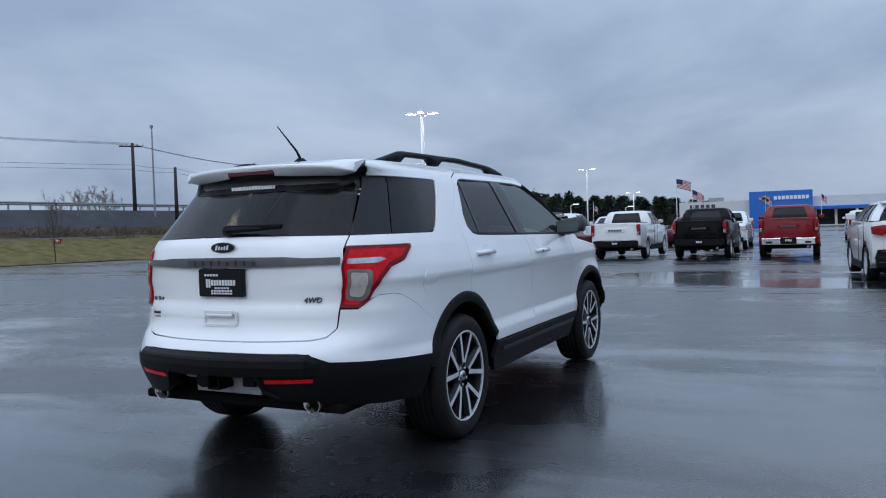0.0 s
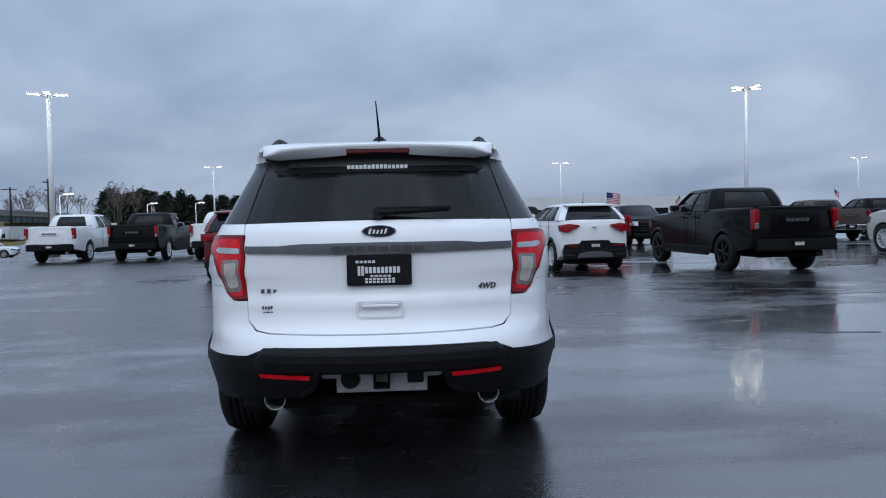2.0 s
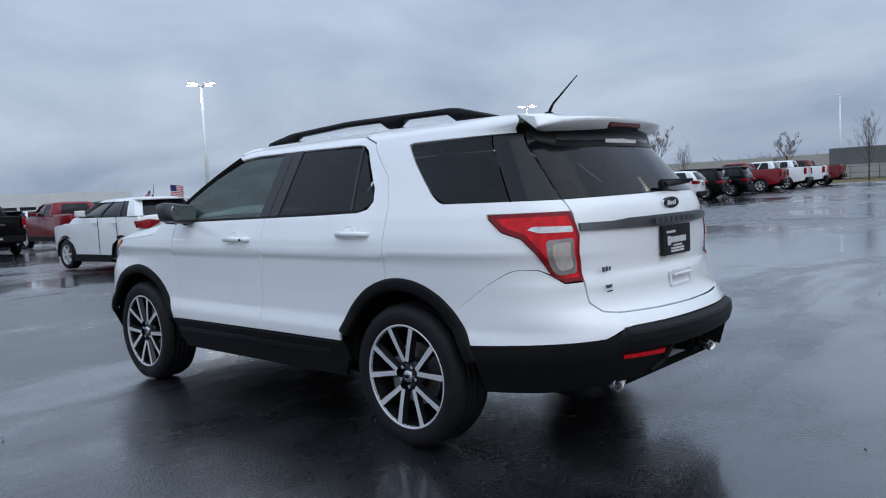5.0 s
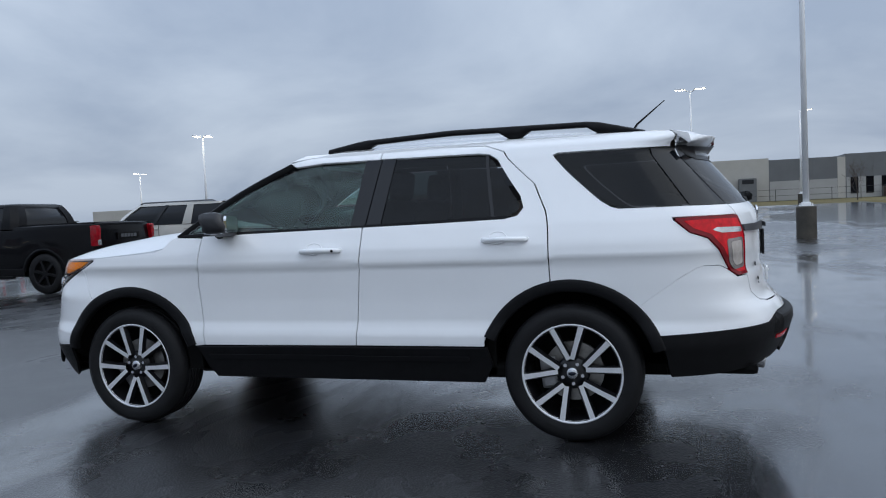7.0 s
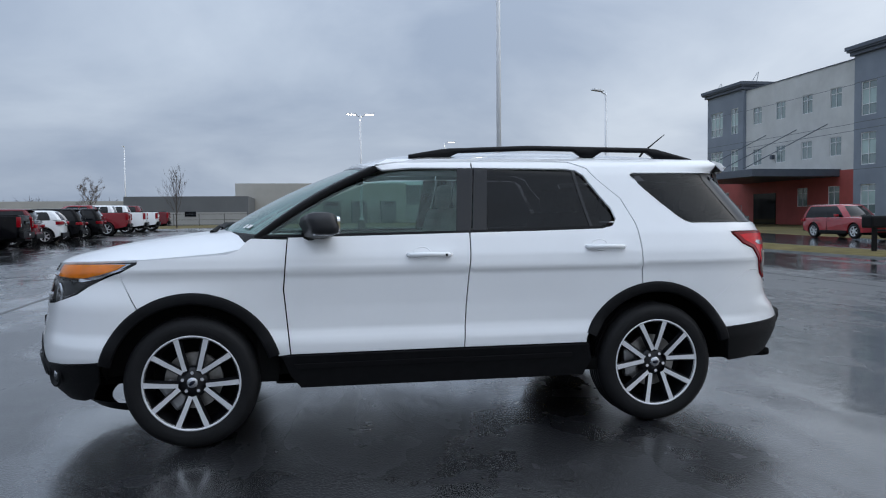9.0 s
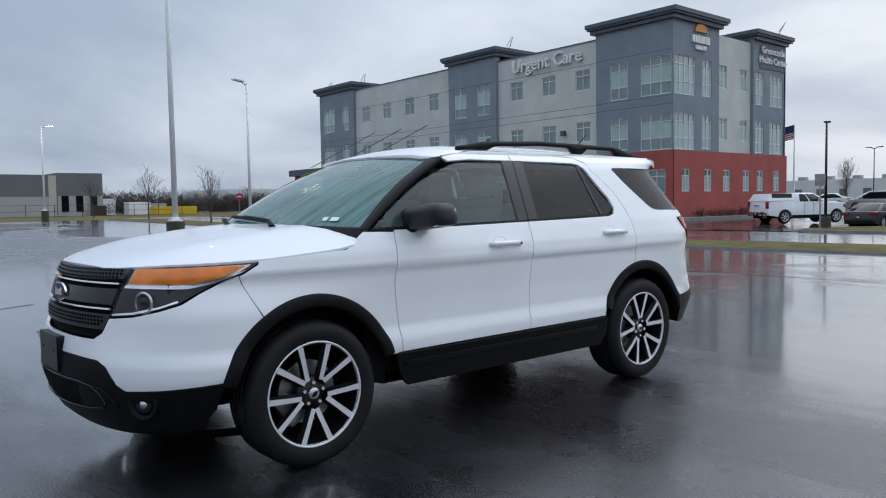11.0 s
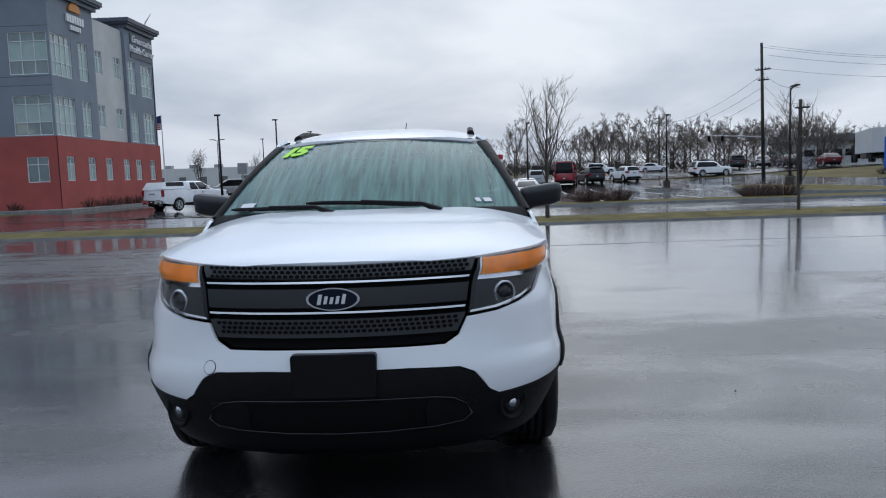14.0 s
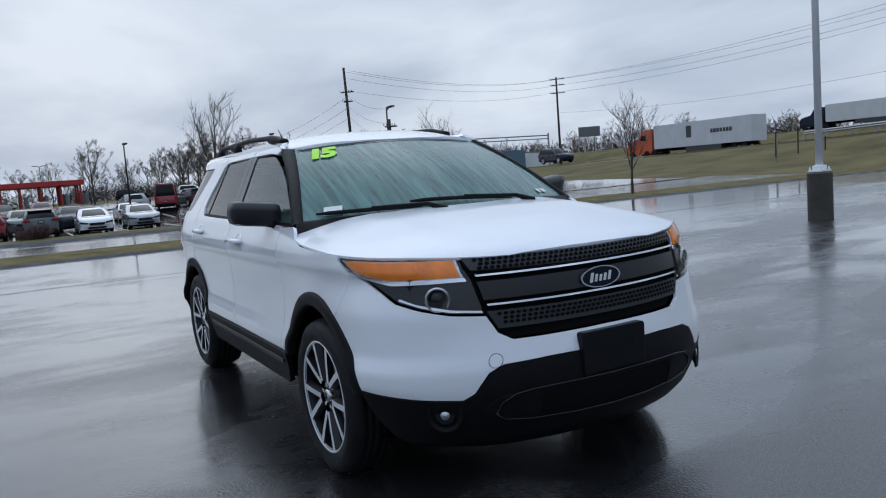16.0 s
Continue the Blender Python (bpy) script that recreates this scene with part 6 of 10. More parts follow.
def fit_window(parent, P, q, cols, transom, depth=0.10, low=0.0, lit=0.6):
    """Frame, mullions and panes in an opening."""
    a, b, c, d = q
    bm = bm_new()
    t = 0.055
    us = [a, a + t] + [v for i in range(1, cols) for v in (lerp(a, b, i / cols) - t * 0.4, lerp(a, b, i / cols) + t * 0.4)] + [b - t, b]
    zz = [c, c + t] + [v for tr in sorted(transom) for v in (lerp(c, d, tr) - t * 0.4, lerp(c, d, tr) + t * 0.4)] + [d - t, d]
    front = [[bm.verts.new(P(u, z, depth - 0.05)) for z in zz] for u in us]
    back = [[bm.verts.new(P(u, z, depth + 0.03)) for z in zz] for u in us]
    for i in range(len(us) - 1):
        for j in range(len(zz) - 1):
            if i % 2 == 0 or j % 2 == 0:
                bm.faces.new((front[i][j], front[i + 1][j], front[i + 1][j + 1], front[i][j + 1]))
            else:
                for p, q2 in (((i, j), (i + 1, j)), ((i + 1, j), (i + 1, j + 1)), ((i + 1, j + 1), (i, j + 1)), ((i, j + 1), (i, j))):
                    bm.faces.new((front[p[0]][p[1]], front[q2[0]][q2[1]], back[q2[0]][q2[1]], back[p[0]][p[1]]))
    bmesh.ops.delete(bm, geom=[v for v in bm.verts if not v.link_faces], context="VERTS")
    win = part("window", bm, M["frame_white"], parent, recalc=True)
    zs = [c, *[lerp(c, d, tr) for tr in sorted(transom)], d]
    for i in range(cols):
        u0, u1 = lerp(a, b, i / cols) + 0.02, lerp(a, b, (i + 1) / cols) - 0.02
        bp = bm_new()
        k = 0
        for zz0, zz1 in zip(zs, zs[1:]):
            f = bp.faces.new([bp.verts.new(P(u, z, depth)) for u, z in ((u0, zz0 + 0.02), (u1, zz0 + 0.02), (u1, zz1 - 0.02), (u0, zz1 - 0.02))])
            f.material_index = 1 if (low <= k < len(zs) - 2) else 0
            k += 1
        part("pane", bp, [M["pane"], M["blind"]], win)
    return win


clinic = thing("clinic_building", pose(-41.5, -24.6, gz(-42, -28)), "three-storey clinic in grey stucco over a red base", "building")
FX = 0.0
# facade towards the lot: u runs from the far end to the corner tower
LEN = 44.8
Y = lambda y: LEN - (-24.6 - y)  # facade coordinate of a world y


def facade(name, y0, y1, z0, z1, material, wins, proud=0.0):
    ops = [(Y(a) - Y(y0), Y(b) - Y(y0), c, d) for a, b, c, d, *_ in wins]
    w, P = wall_grid(name, clinic, (proud, -(LEN - Y(y0)), 0), (0, 1, 0), y1 - y0, z0, z1, ops, material, ends=(True, y1 < -25))
    for q, r in zip(ops, wins):
        fit_window(w, P, q, r[4], r[5], low=r[6] if len(r) > 6 else 1)
    for z in (4.68, 7.75, 8.30, 11.35):
        if z0 + 0.2 < z < z1 - 0.2 and "brick" not in name:
            bm = bm_new()
            last = 0.0
            for q in sorted(ops) + [(y1 - y0, y1 - y0, 0, 0)]:
                hit = q[2] < z < q[3]
                if hit or q[0] >= y1 - y0 - 1e-6:
                    if q[0] - last > 0.1:
                        vs = [bm.verts.new(P(u, zz, -0.004)) for u, zz in ((last, z - 0.02), (q[0], z - 0.02), (q[0], z + 0.02), (last, z + 0.02))]
                        bm.faces.new(vs)
                    last = q[1]
            part("joint", bm, M["joint"], w)
    return w


T2 = (0.33, 0.78)
sq = (0.70,)
# corner tower, grey bay, pier, long bay, end pier
facade("tower_wall", -31.0, -24.6, 4.65, 13.6, M["stucco_blue"], [(-29.75, -28.25, 8.42, 11.0, 2, T2), (-27.2, -24.75, 8.42, 11.0, 3, T2), (-29.75, -28.25, 4.85, 7.15, 2, T2), (-27.2, -24.75, 4.70, 7.15, 3, T2)], 0.25)
facade("brick_wall", -41.4, -24.6, 0, 4.65, M["brick_red"], [(-40.0, -38.7, 1.85, 3.42, 2, sq), (-36.6, -35.3, 1.85, 3.42, 2, sq), (-33.2, -31.8, 1.85, 3.42, 2, sq), (-29.8, -28.4, 1.82, 3.40, 2, sq), (-26.6, -25.2, 1.80, 3.38, 2, sq)], 0.25)
facade("bay_wall", -41.4, -31.0, 4.65, 13.0, M["stucco_grey"], [(a, a + 1.4, c, d, 2, sq) for a in (-40.0, -36.52, -33.15) for c, d in ((9.56, 11.07), (5.73, 7.22))])
facade("pier_wall", -47.4, -41.4, 0, 13.75, M["stucco_blue"], [(a, a + 1.6, c, d, 2, T2) for a in (-46.65, -43.7) for c, d in ((8.75, 11.3), (5.0, 7.45), (1.2, 3.5))], 0.3)
facade("long_wall", -62.7, -47.4, 4.75, 13.3, M["stucco_grey"], [(a, a + 1.4, c, d, 2, sq) for a in (-50.6, -54.2, -57.9, -61.5) for c, d in ((9.85, 11.45), (5.95, 7.5))])
facade("brick_wall", -62.7, -47.4, 0, 4.75, M["brick_red"], [(-50.6, -49.2, 1.9, 3.5, 2, sq), (-54.6, -53.2, 1.9, 3.5, 2, sq)], 0.1)
facade("end_wall", -69.4, -62.7, 4.75, 13.75, M["stucco_blue"], [(-68.7, -66.4, c, d, 3, T2) for c, d in ((9.3, 11.8), (5.2, 7.7))] + [(-64.9, -63.6, c, d, 2, T2) for c, d in ((9.3, 11.8), (5.2, 7.7))], 0.3)
facade("brick_wall", -69.4, -62.7, 0, 4.75, M["brick_red"], [(-66.8, -65.5, 1.9, 3.5, 2, sq)], 0.1)


def flank(name, x0, x1, z0, z1, material, wins, proud=0.0):
    ops = [(-(b + 41.5) + (x0 + 41.5), -(a + 41.5) + (x0 + 41.5), c, d) for a, b, c, d, *_ in wins]
    ops = [(x0 - b, x0 - a, c, d) for a, b, c, d, *_ in wins]
    w, P = wall_grid(name, clinic, (x0 + 41.5, proud, 0), (-1, 0, 0), x0 - x1, z0, z1, ops, material, ends=(x0 < -42, True))
    for q, r in zip(ops, wins):
        fit_window(w, P, q, r[4], r[5])
    return w


flank("tower_wall", -41.25, -47.0, 4.65, 13.6, M["stucco_blue"], [(-43.9, -41.4, 8.40, 11.0, 4, T2), (-46.0, -44.8, 8.45, 10.95, 2, T2), (-43.9, -41.4, 4.70, 7.15, 4, T2), (-46.0, -44.8, 4.80, 7.15, 2, T2)], 0.0)
flank("side_wall", -47.0, -51.9, 4.65, 13.0, M["stucco_grey"], [(-48.55, -47.45, c, d, 2, sq) for c, d in ((9.3, 10.9), (5.6, 7.15))] + [(-51.45, -50.3, c, d, 2, sq) for c, d in ((9.3, 10.9), (5.6, 7.15))], -0.25)
flank("end_wall", -51.9, -57.0, 4.65, 13.5, M["stucco_blue"], [(-53.5, -52.2, c, d, 2, T2) for c, d in ((8.4, 10.85), (4.75, 7.15))] + [(-56.5, -54.45, c, d, 3, T2) for c, d in ((8.4, 10.85), (4.75, 7.15))], 0.0)
flank("brick_wall", -41.25, -57.2, 0, 4.65, M["brick_red"], [(-a - 1.0, -a, 1.85, 3.40, 2, sq) for a in (42.2, 45.0, 47.5, 50.3, 52.4, 55.0)], 0.05)
bm = bm_new()
add_box(bm, (-15.4, -44.7, 12.6), (-0.05, -0.3, 12.9))
add_box(bm, (-15.4, -44.8, 0), (-15.2, 0, 13.0))
add_box(bm, (-15.4, -44.8, 0), (0.2, -44.7, 13.6))
part("roof", bm, M["roofing"], clinic)


def cornice(x0, x1, y0, y1, z):
    bm = bm_new()
    for k, (o, a, b) in enumerate(((0.25, 0.0, 0.28), (0.42, 0.28, 0.42), (0.52, 0.42, 0.72))):
        add_box(bm, (x0 - (o if k else 0.1), y0 - o, z + a), (x1 + o, y1 + o, z + b), 0.02)
    part("cornice", bm, M["cornice"], clinic)


cornice(-5.6, 0.25, -6.5, 0.0, 13.3)
cornice(-6.0, 0.3, -22.8, -16.8, 13.45)
cornice(-6.0, 0.3, -44.8, -38.1, 13.45)
cornice(-15.4, -10.6, -7.0, 0.0, 13.2)
bm = bm_new()
add_box(bm, (-6, -38.1, 13.28), (0.06, -22.8, 13.36)); add_box(bm, (-6, -16.8, 12.98), (0.06, -6.5, 13.06))
part("coping", bm, M["cornice"], clinic)
text_mesh("wall_sign", "Urgent Care", 1.42, M["sign_letter"], clinic, Matrix.Translation((0.16, -11.4, 12.18)) @ FACE_FRONT, 0.09, "white raised letters reading Urgent Care", bold=0.012)
# round-topped emblem with brand wording as bars
bm = bm_new()
for y, w in ((-2.35, 0.0),):
    pts = [(-2.95 + 0.75 * math.cos(a), 12.75 + 0.6 * math.sin(a)) for a in np.linspace(0, math.pi, 16)]
    add_prism(bm, pts, 0.02, 0.16, "xz")
M["sun_orange"] = mat("orange_emblem", (0.62, 0.24, 0.05), 0.5, 0, 0.05, 3)
sg = part("emblem", bm, M["sun_orange"], clinic, "orange half-round emblem over name bars")
bm = bm_new()
for i in range(7):
    add_box(bm, (-4.05 + i * 0.32, 0.02, 12.0), (-4.05 + i * 0.32 + 0.24, 0.15, 12.5))
for i in range(6):
    add_box(bm, (-3.6 + i * 0.22, 0.02, 11.55), (-3.6 + i * 0.22 + 0.16, 0.15, 11.85))
part("name_lettering", bm, M["sign_letter"], sg)
bm = bm_new()
add_box(bm, (-15.2, 0.0, 11.2), (-11.3, 0.06, 13.0))
bd = part("sign_board", bm, M["cornice"], clinic)
text_mesh("sign_text", "Greencastle\nHealth Center", 0.74, M["sign_letter"], bd, Matrix.Translation((-13.25, 0.1, 12.2)) @ pose(0, 0, 0, 90, 0, 180), 0.05, "white letters reading Greencastle Health Center", bold=0.008)
# entrance canopy with stays, porch and parapet
bm = bm_new()
add_box(bm, (-0.3, -38.6, 4.25), (7.8, -24.6, 4.85), 0.03)
can = part("canopy", bm, M["cornice"], clinic, "dark flat entrance canopy")
for y in (-36.5, -32.0, -28.0):
    bm = bm_new()
    add_tube(bm, [(6.5, y, 5.05), (0.2, y + 2.0, 8.6)], 0.04, 6)
    part("stay", bm, M["cornice"], can)
for y in (-37.6, -31.6):
    bm = bm_new()
    add_box(bm, (6.8, y - 0.35, 0), (7.5, y + 0.35, 4.25), 0.03)
    part("column", bm, M["brick_red"], can)
bm = bm_new()
add_box(bm, (5.6, -37.4, 0), (5.9, -28.5, 1.15), 0.02)
part("ramp_wall", bm, M["concrete"], clinic)
bm = bm_new()
for i in range(16):
    add_tube(bm, [(5.7, -37 + i * 0.5, 1.15), (5.7, -37 + i * 0.5, 2.0)], 0.02, 5)
add_tube(bm, [(5.7, -37, 2.0), (5.7, -29.5, 2.0)], 0.03, 5)
part("railing", bm, M["steel"], clinic)
bm = bm_new()
add_box(bm, (0.12, -36.5, 0.0), (0.16, -33.0, 3.2))
part("entrance", bm, M["window_dark"], clinic)
for y in (-18.0, -33.7, -9.8):
    bm = bm_new()
    add_box(bm, (0.05, y, 6.3), (0.35, y + 0.35, 6.7), 0.04)
    part("wall_lamp", bm, M["cornice"], clinic)
for x, y in ((-1, -16.5), (-1.0, -38.0), (-14.6, -0.2), (-1.0, -44.6)):
    bm = bm_new()
    pts = [(x, y, 14.1)] + [(x + 0.1 * i, y + 0.8 * math.sin(i * 0.45) * 1.0, 14.1 + 0.9 * math.sin(i * 0.5)) for i in range(1, 7)]
    add_tube(bm, pts, 0.035, 5)
    part("roof_arm", bm, M["frame_white"], clinic)

# low shrubs along the clinic
M["shrub"] = mat("brown_winter_shrub", (0.055, 0.032, 0.022), 0.9, 0, 0.5, 4, 0.6, 30)


def twig_clump(name, m, r, h, n, seed, material, label, category, group=""):
    rg = random.Random(seed)
    bm = bm_new()
    for i in range(n):
        a, q = rg.uniform(0, 2 * math.pi), r * math.sqrt(rg.random())
        x, y = q * math.cos(a), q * math.sin(a)
        lean = rg.uniform(0.2, 0.6)
        hh = h * rg.uniform(0.55, 1.0) * (1 - 0.45 * (q / r) ** 2)
        add_tube(bm, [(x * 0.5, y * 0.5, -0.02), (x * 0.8, y * 0.8, hh * 0.5), (x + lean * 0.2 * math.cos(a), y + lean * 0.2 * math.sin(a), hh)], [0.012, 0.009, 0.003], 3, cap=False)
        for k in range(5):
            t = rg.uniform(0.35, 1)
            px, py, pz = lerp(x * 0.5, x, t), lerp(y * 0.5, y, t), hh * t
            b2 = Vector((rg.uniform(-1, 1), rg.uniform(-1, 1), rg.uniform(0.1, 1))).normalized() * 0.16
            c = Vector((px, py, pz))
            e = b2.cross(Vector((0, 0, 1))) * 0.07
            bm.faces.new([bm.verts.new(v) for v in (c - e, c + e, c + b2)])
    ob = part(name, bm, material)
    ob.matrix_basis = m
    return tagged(ob, label, category, group)


for i, x in enumerate((-43.4, -45.4, -47.0, -48.6, -50.2, -51.6, -53.2, -55.0, -56.6, -58.4)):
    twig_clump("shrub", pose(x, -23.9, gz(x, -24) + 0.02), 0.55 + 0.1 * (i % 3), 0.95, 60, i, M["shrub"], "leafless dark red shrub beside the clinic wall", "shrub", "clinic shrubs")
for i, y in enumerate((-27.2, -29.6, -31.8, -35.0, -39.0)):
    twig_clump("shrub", pose(-40.6, y, gz(-41, y) + 0.02), 0.5, 0.8, 55, 20 + i, M["shrub"], "leafless dark shrub beside the clinic wall", "shrub", "clinic shrubs")
bm = bm_new()
add_box(bm, (-61, -24.55, -0.2), (-38.6, -22.6, 0.09)); add_box(bm, (-41.2, -60, -0.2), (-38.6, -24.55, 0.09))
tagged(part("clinic_path", bm, M["concrete"]), "pale wet concrete path along the clinic", "pavement", kind="structure").location.z = gz(-42, -28) + 0.02

# ---- dealership ----
M["clad_white"] = mat("white_cladding", (0.62, 0.63, 0.64), 0.5, 0, 0.06, 0.4)
M["brand_blue"] = mat("bright_blue_panel", (0.008, 0.13, 0.55), 0.35, 0, 0.04, 0.5, coat=0.3)
deal = thing("dealership", pose(134, 0, gz(134, 0)), "long white car dealership with a bright blue portal", "building")
for y0, y1, h in ((6.7, 18.4, 4.7), (-62, -2.9, 4.9)):
    w, P = wall_grid("wall", deal, (0, y1, 0), (0, -1, 0), y1 - y0, 0, h, [(a, a + 2.6, 0.2, 2.7) for a in np.arange(0.6, y1 - y0 - 3, 3.0)], M["clad_white"])
    for a in np.arange(0.6, y1 - y0 - 3, 3.0):
        bp = bm_new()
        bp.faces.new([bp.verts.new(P(u, z, 0.12)) for u, z in ((a, 0.2), (a + 2.6, 0.2), (a + 2.6, 2.7), (a, 2.7))])
        part("window", bp, M["window_dark"], w)
    if y0 < 0:
        bm = bm_new()
        add_box(bm, (-1.3, -16.0, 2.75), (0.0, y1, 3.25), 0.02)
        can = part("fascia", bm, M["brand_blue"], deal, "bright blue entrance canopy")
        for yy in (-15.4, -9.5):
            bm = bm_new(); add_box(bm, (-1.2, yy, 0), (-0.8, yy + 0.4, 2.75), 0.02); part("column", bm, M["clad_white"], can)
bm = bm_new()
add_box(bm, (0.2, -62, 0), (30, 18.4, 4.65))
part("hall", bm, M["clad_white"], deal)
bm = bm_new()
for q in (((-2.2, -2.9, 0), (0.2, -0.4, 6.0)), ((-2.2, 4.0, 0), (0.2, 6.7, 6.0)), ((-2.2, -0.4, 3.1), (0.2, 4.0, 6.0))):
    add_box(bm, q[0], q[1])
por = part("portal", bm, M["brand_blue"], deal, "bright blue entrance portal")
bm = bm_new()
for i in range(9):
    add_box(bm, (-2.3, 2.9 - i * 0.6 - 0.46, 4.55), (-2.2, 2.9 - i * 0.6, 5.15))
part("name_lettering", bm, M["sign_letter"], por, "white name bars")
bm = bm_new()
add_box(bm, (-2.32, 3.5, 4.6), (-2.2, 5.2, 5.0)); add_box(bm, (-2.32, 4.0, 4.35), (-2.2, 4.7, 5.25))
part("emblem", bm, mat("gold_emblem", (0.55, 0.36, 0.12), 0.4, 0.4, 0.05, 3), por)
bm = bm_new()
add_box(bm, (-0.15, -0.3, 0), (-0.05, 3.9, 3.0))
part("entrance", bm, M["window_dark"], por)
for y in (-21.0, -18.0, 12.0):
    bm = bm_new()
    add_box(bm, (8, y, 4.9), (11, y + 2.4, 5.6), 0.05)
    part("roof_unit", bm, M["steel"], deal)
bm = bm_new()
for i in range(5):
    add_box(bm, (-0.06, 16.6 - i * 0.9 - 0.6, 3.6), (0.0, 16.6 - i * 0.9, 4.2))
part("name_lettering", bm, M["print_dark"], deal)

# ---- grey works along the southern edge ----
M["beige_panel"] = mat("beige_panel", (0.44, 0.42, 0.38), 0.7, 0, 0.08, 0.3)
M["pale_panel"] = mat("pale_grey_panel", (0.36, 0.355, 0.34), 0.65, 0, 0.08, 0.4)
M["dark_panel"] = mat("dark_grey_panel", (0.135, 0.14, 0.145), 0.65, 0, 0.08, 0.4)
works = thing("industrial_building", pose(0, -118, gz(0, -110)), "long flat industrial building in beige and dark grey panels", "building")


def block(parent, x0, x1, d, h, material, name="wall"):
    bm = bm_new()
    add_box(bm, (x0, -d, 0), (x1, 0, h))
    w = part(name, bm, material, parent)
    for x in np.arange(x0 + 3, x1 - 1, 3.0):
        bm = bm_new()
        add_box(bm, (x - 0.02, 0, 0), (x + 0.02, 0.02, h))
        part("panel_joint", bm, material, w)
    return w


block(works, -31.9, -25.4, 16, 6.4, M["dark_panel"])
block(works, -25.4, -24.35, 15, 6.0, M["beige_panel"])
block(works, -24.35, -15.1, 18, 6.1, M["dark_panel"])
block(works, -15.1, 12.0, 18, 6.4, M["beige_panel"])
for lo, hi in (((-24.3, 0.0, 0), (-15.2, 0.15, 2.9)), ((-31.8, 0, 0), (-25.5, 0.15, 3.0))):
    bm = bm_new(); add_box(bm, lo, hi); part("lower_band", bm, M["pale_panel"], works)
for x in (-31.0, -29.0, -27.0):
    bm = bm_new(); add_box(bm, (x, 0.02, 0.6), (x + 1.0, 0.2, 3.0)); part("window", bm, M["window_dark"], works)
for x0, x1 in ((-4.4, -1.6), (-8.6, -6.1), (-13.2, -10.8), (2.5, 5.0)):
    bm = bm_new(); add_box(bm, (x0, 0.02, 0), (x1, 2.0, 3.5), 0.02)
    g = part("loading_dock", bm, M["dark_panel"], works)
    bm = bm_new(); add_box(bm, (x0 + 0.4, 2.0, 2.7), (x1 - 0.4, 2.05, 3.3)); part("window", bm, M["window_dark"], g)
works2 = thing("warehouse", pose(0, -104, gz(20, -100)), "low beige warehouse with a dark grey end", "building")
block(works2, 9.0, 25.5, 20, 4.0, M["dark_panel"])
block(works2, 25.5, 96, 22, 3.4, M["beige_panel"])
bm = bm_new(); add_box(bm, (9.2, 0.0, 0), (25.3, 0.12, 1.8)); part("lower_band", bm, M["pale_panel"], works2)
bm = bm_new(); add_box(bm, (16.0, 0.02, 1.2), (17.5, 0.2, 1.9)); part("window", bm, M["window_dark"], works2)
works3 = thing("white_warehouse", pose(-66, -146, gz(-60, -140)), "distant long white warehouse with a low roof", "building")
block(works3, -60, 1, 25, 4.7, M["clad_white"])
for i in range(6):
    bm = bm_new(); add_box(bm, (-22 + i * 4, 0.02, 1.2), (-19.6 + i * 4, 0.15, 2.4)); part("window", bm, M["window_dark"], works3)
works4 = thing("long_warehouse", pose(-142, -40, gz(-140, -40)), "distant long pale warehouse with roof vents", "building")
bm = bm_new(); add_box(bm, (-30, -50, 0), (0, 28, 3.6)); part("wall", bm, M["clad_white"], works4)
for i in range(14):
    bm = bm_new(); add_box(bm, (-4, -44 + i * 5, 3.6), (-2.6, -42.6 + i * 5, 4.3), 0.05); part("roof_vent", bm, M["steel"], works4)
for i in range(18):
    bm = bm_new(); add_box(bm, (0.0, -48 + i * 4.1, 0.3), (0.06, -46.6 + i * 4.1, 1.9)); part("door", bm, M["dark_panel"], works4)

# red-roofed restaurant and fuel canopy
M["red_roof"] = mat("red_metal_roof", (0.42, 0.028, 0.030), 0.45, 0, 0.1, 1)
M["brown_brick"] = mat("brown_brick_wall", (0.12, 0.046, 0.038), 0.8, 0, 0.2, 1, 0.3, 20)
rest = thing("restaurant", pose(-126, -18, gz(-126, -18) + 0.3), "low brown restaurant with a red peaked tower", "building")
bm = bm_new(); add_box(bm, (-12, -9, 0), (0, 3, 3.0)); add_box(bm, (-8, 3, 0), (-1, 7.5, 2.6)); part("wall", bm, M["brown_brick"], rest)
bm = bm_new(); add_box(bm, (-12.2, -9.2, 3.0), (0.2, 3.2, 3.35), 0.03); part("parapet", bm, M["brown_brick"], rest)
bm = bm_new(); add_box(bm, (-8.4, 2.8, 2.3), (-0.6, 7.9, 2.7), 0.03); part("awning", bm, M["red_roof"], rest)
bm = bm_new(); add_box(bm, (-6, 4, 2.6), (-1.4, 8.4, 3.3)); part("tower", bm, M["red_roof"], rest)
bm = bm_new()
tip = bm.verts.new((-3.7, 6.2, 4.8)); q = [bm.verts.new(p) for p in ((-6.5, 3.5, 3.3), (-0.9, 3.5, 3.3), (-0.9, 8.9, 3.3), (-6.5, 8.9, 3.3))]
for i in range(4):
    bm.faces.new((q[i], q[(i + 1) % 4], tip))
part("peaked_roof", bm, M["red_roof"], rest)
fuel = thing("fuel_canopy", pose(-100, 1.5, gz(-100, 1.5) + 0.3), "red fuel station canopy on many posts", "canopy")
bm = bm_new(); add_box(bm, (-9, -5.5, 2.45), (1, 4.4, 3.05), 0.03); part("roof", bm, M["red_roof"], fuel)
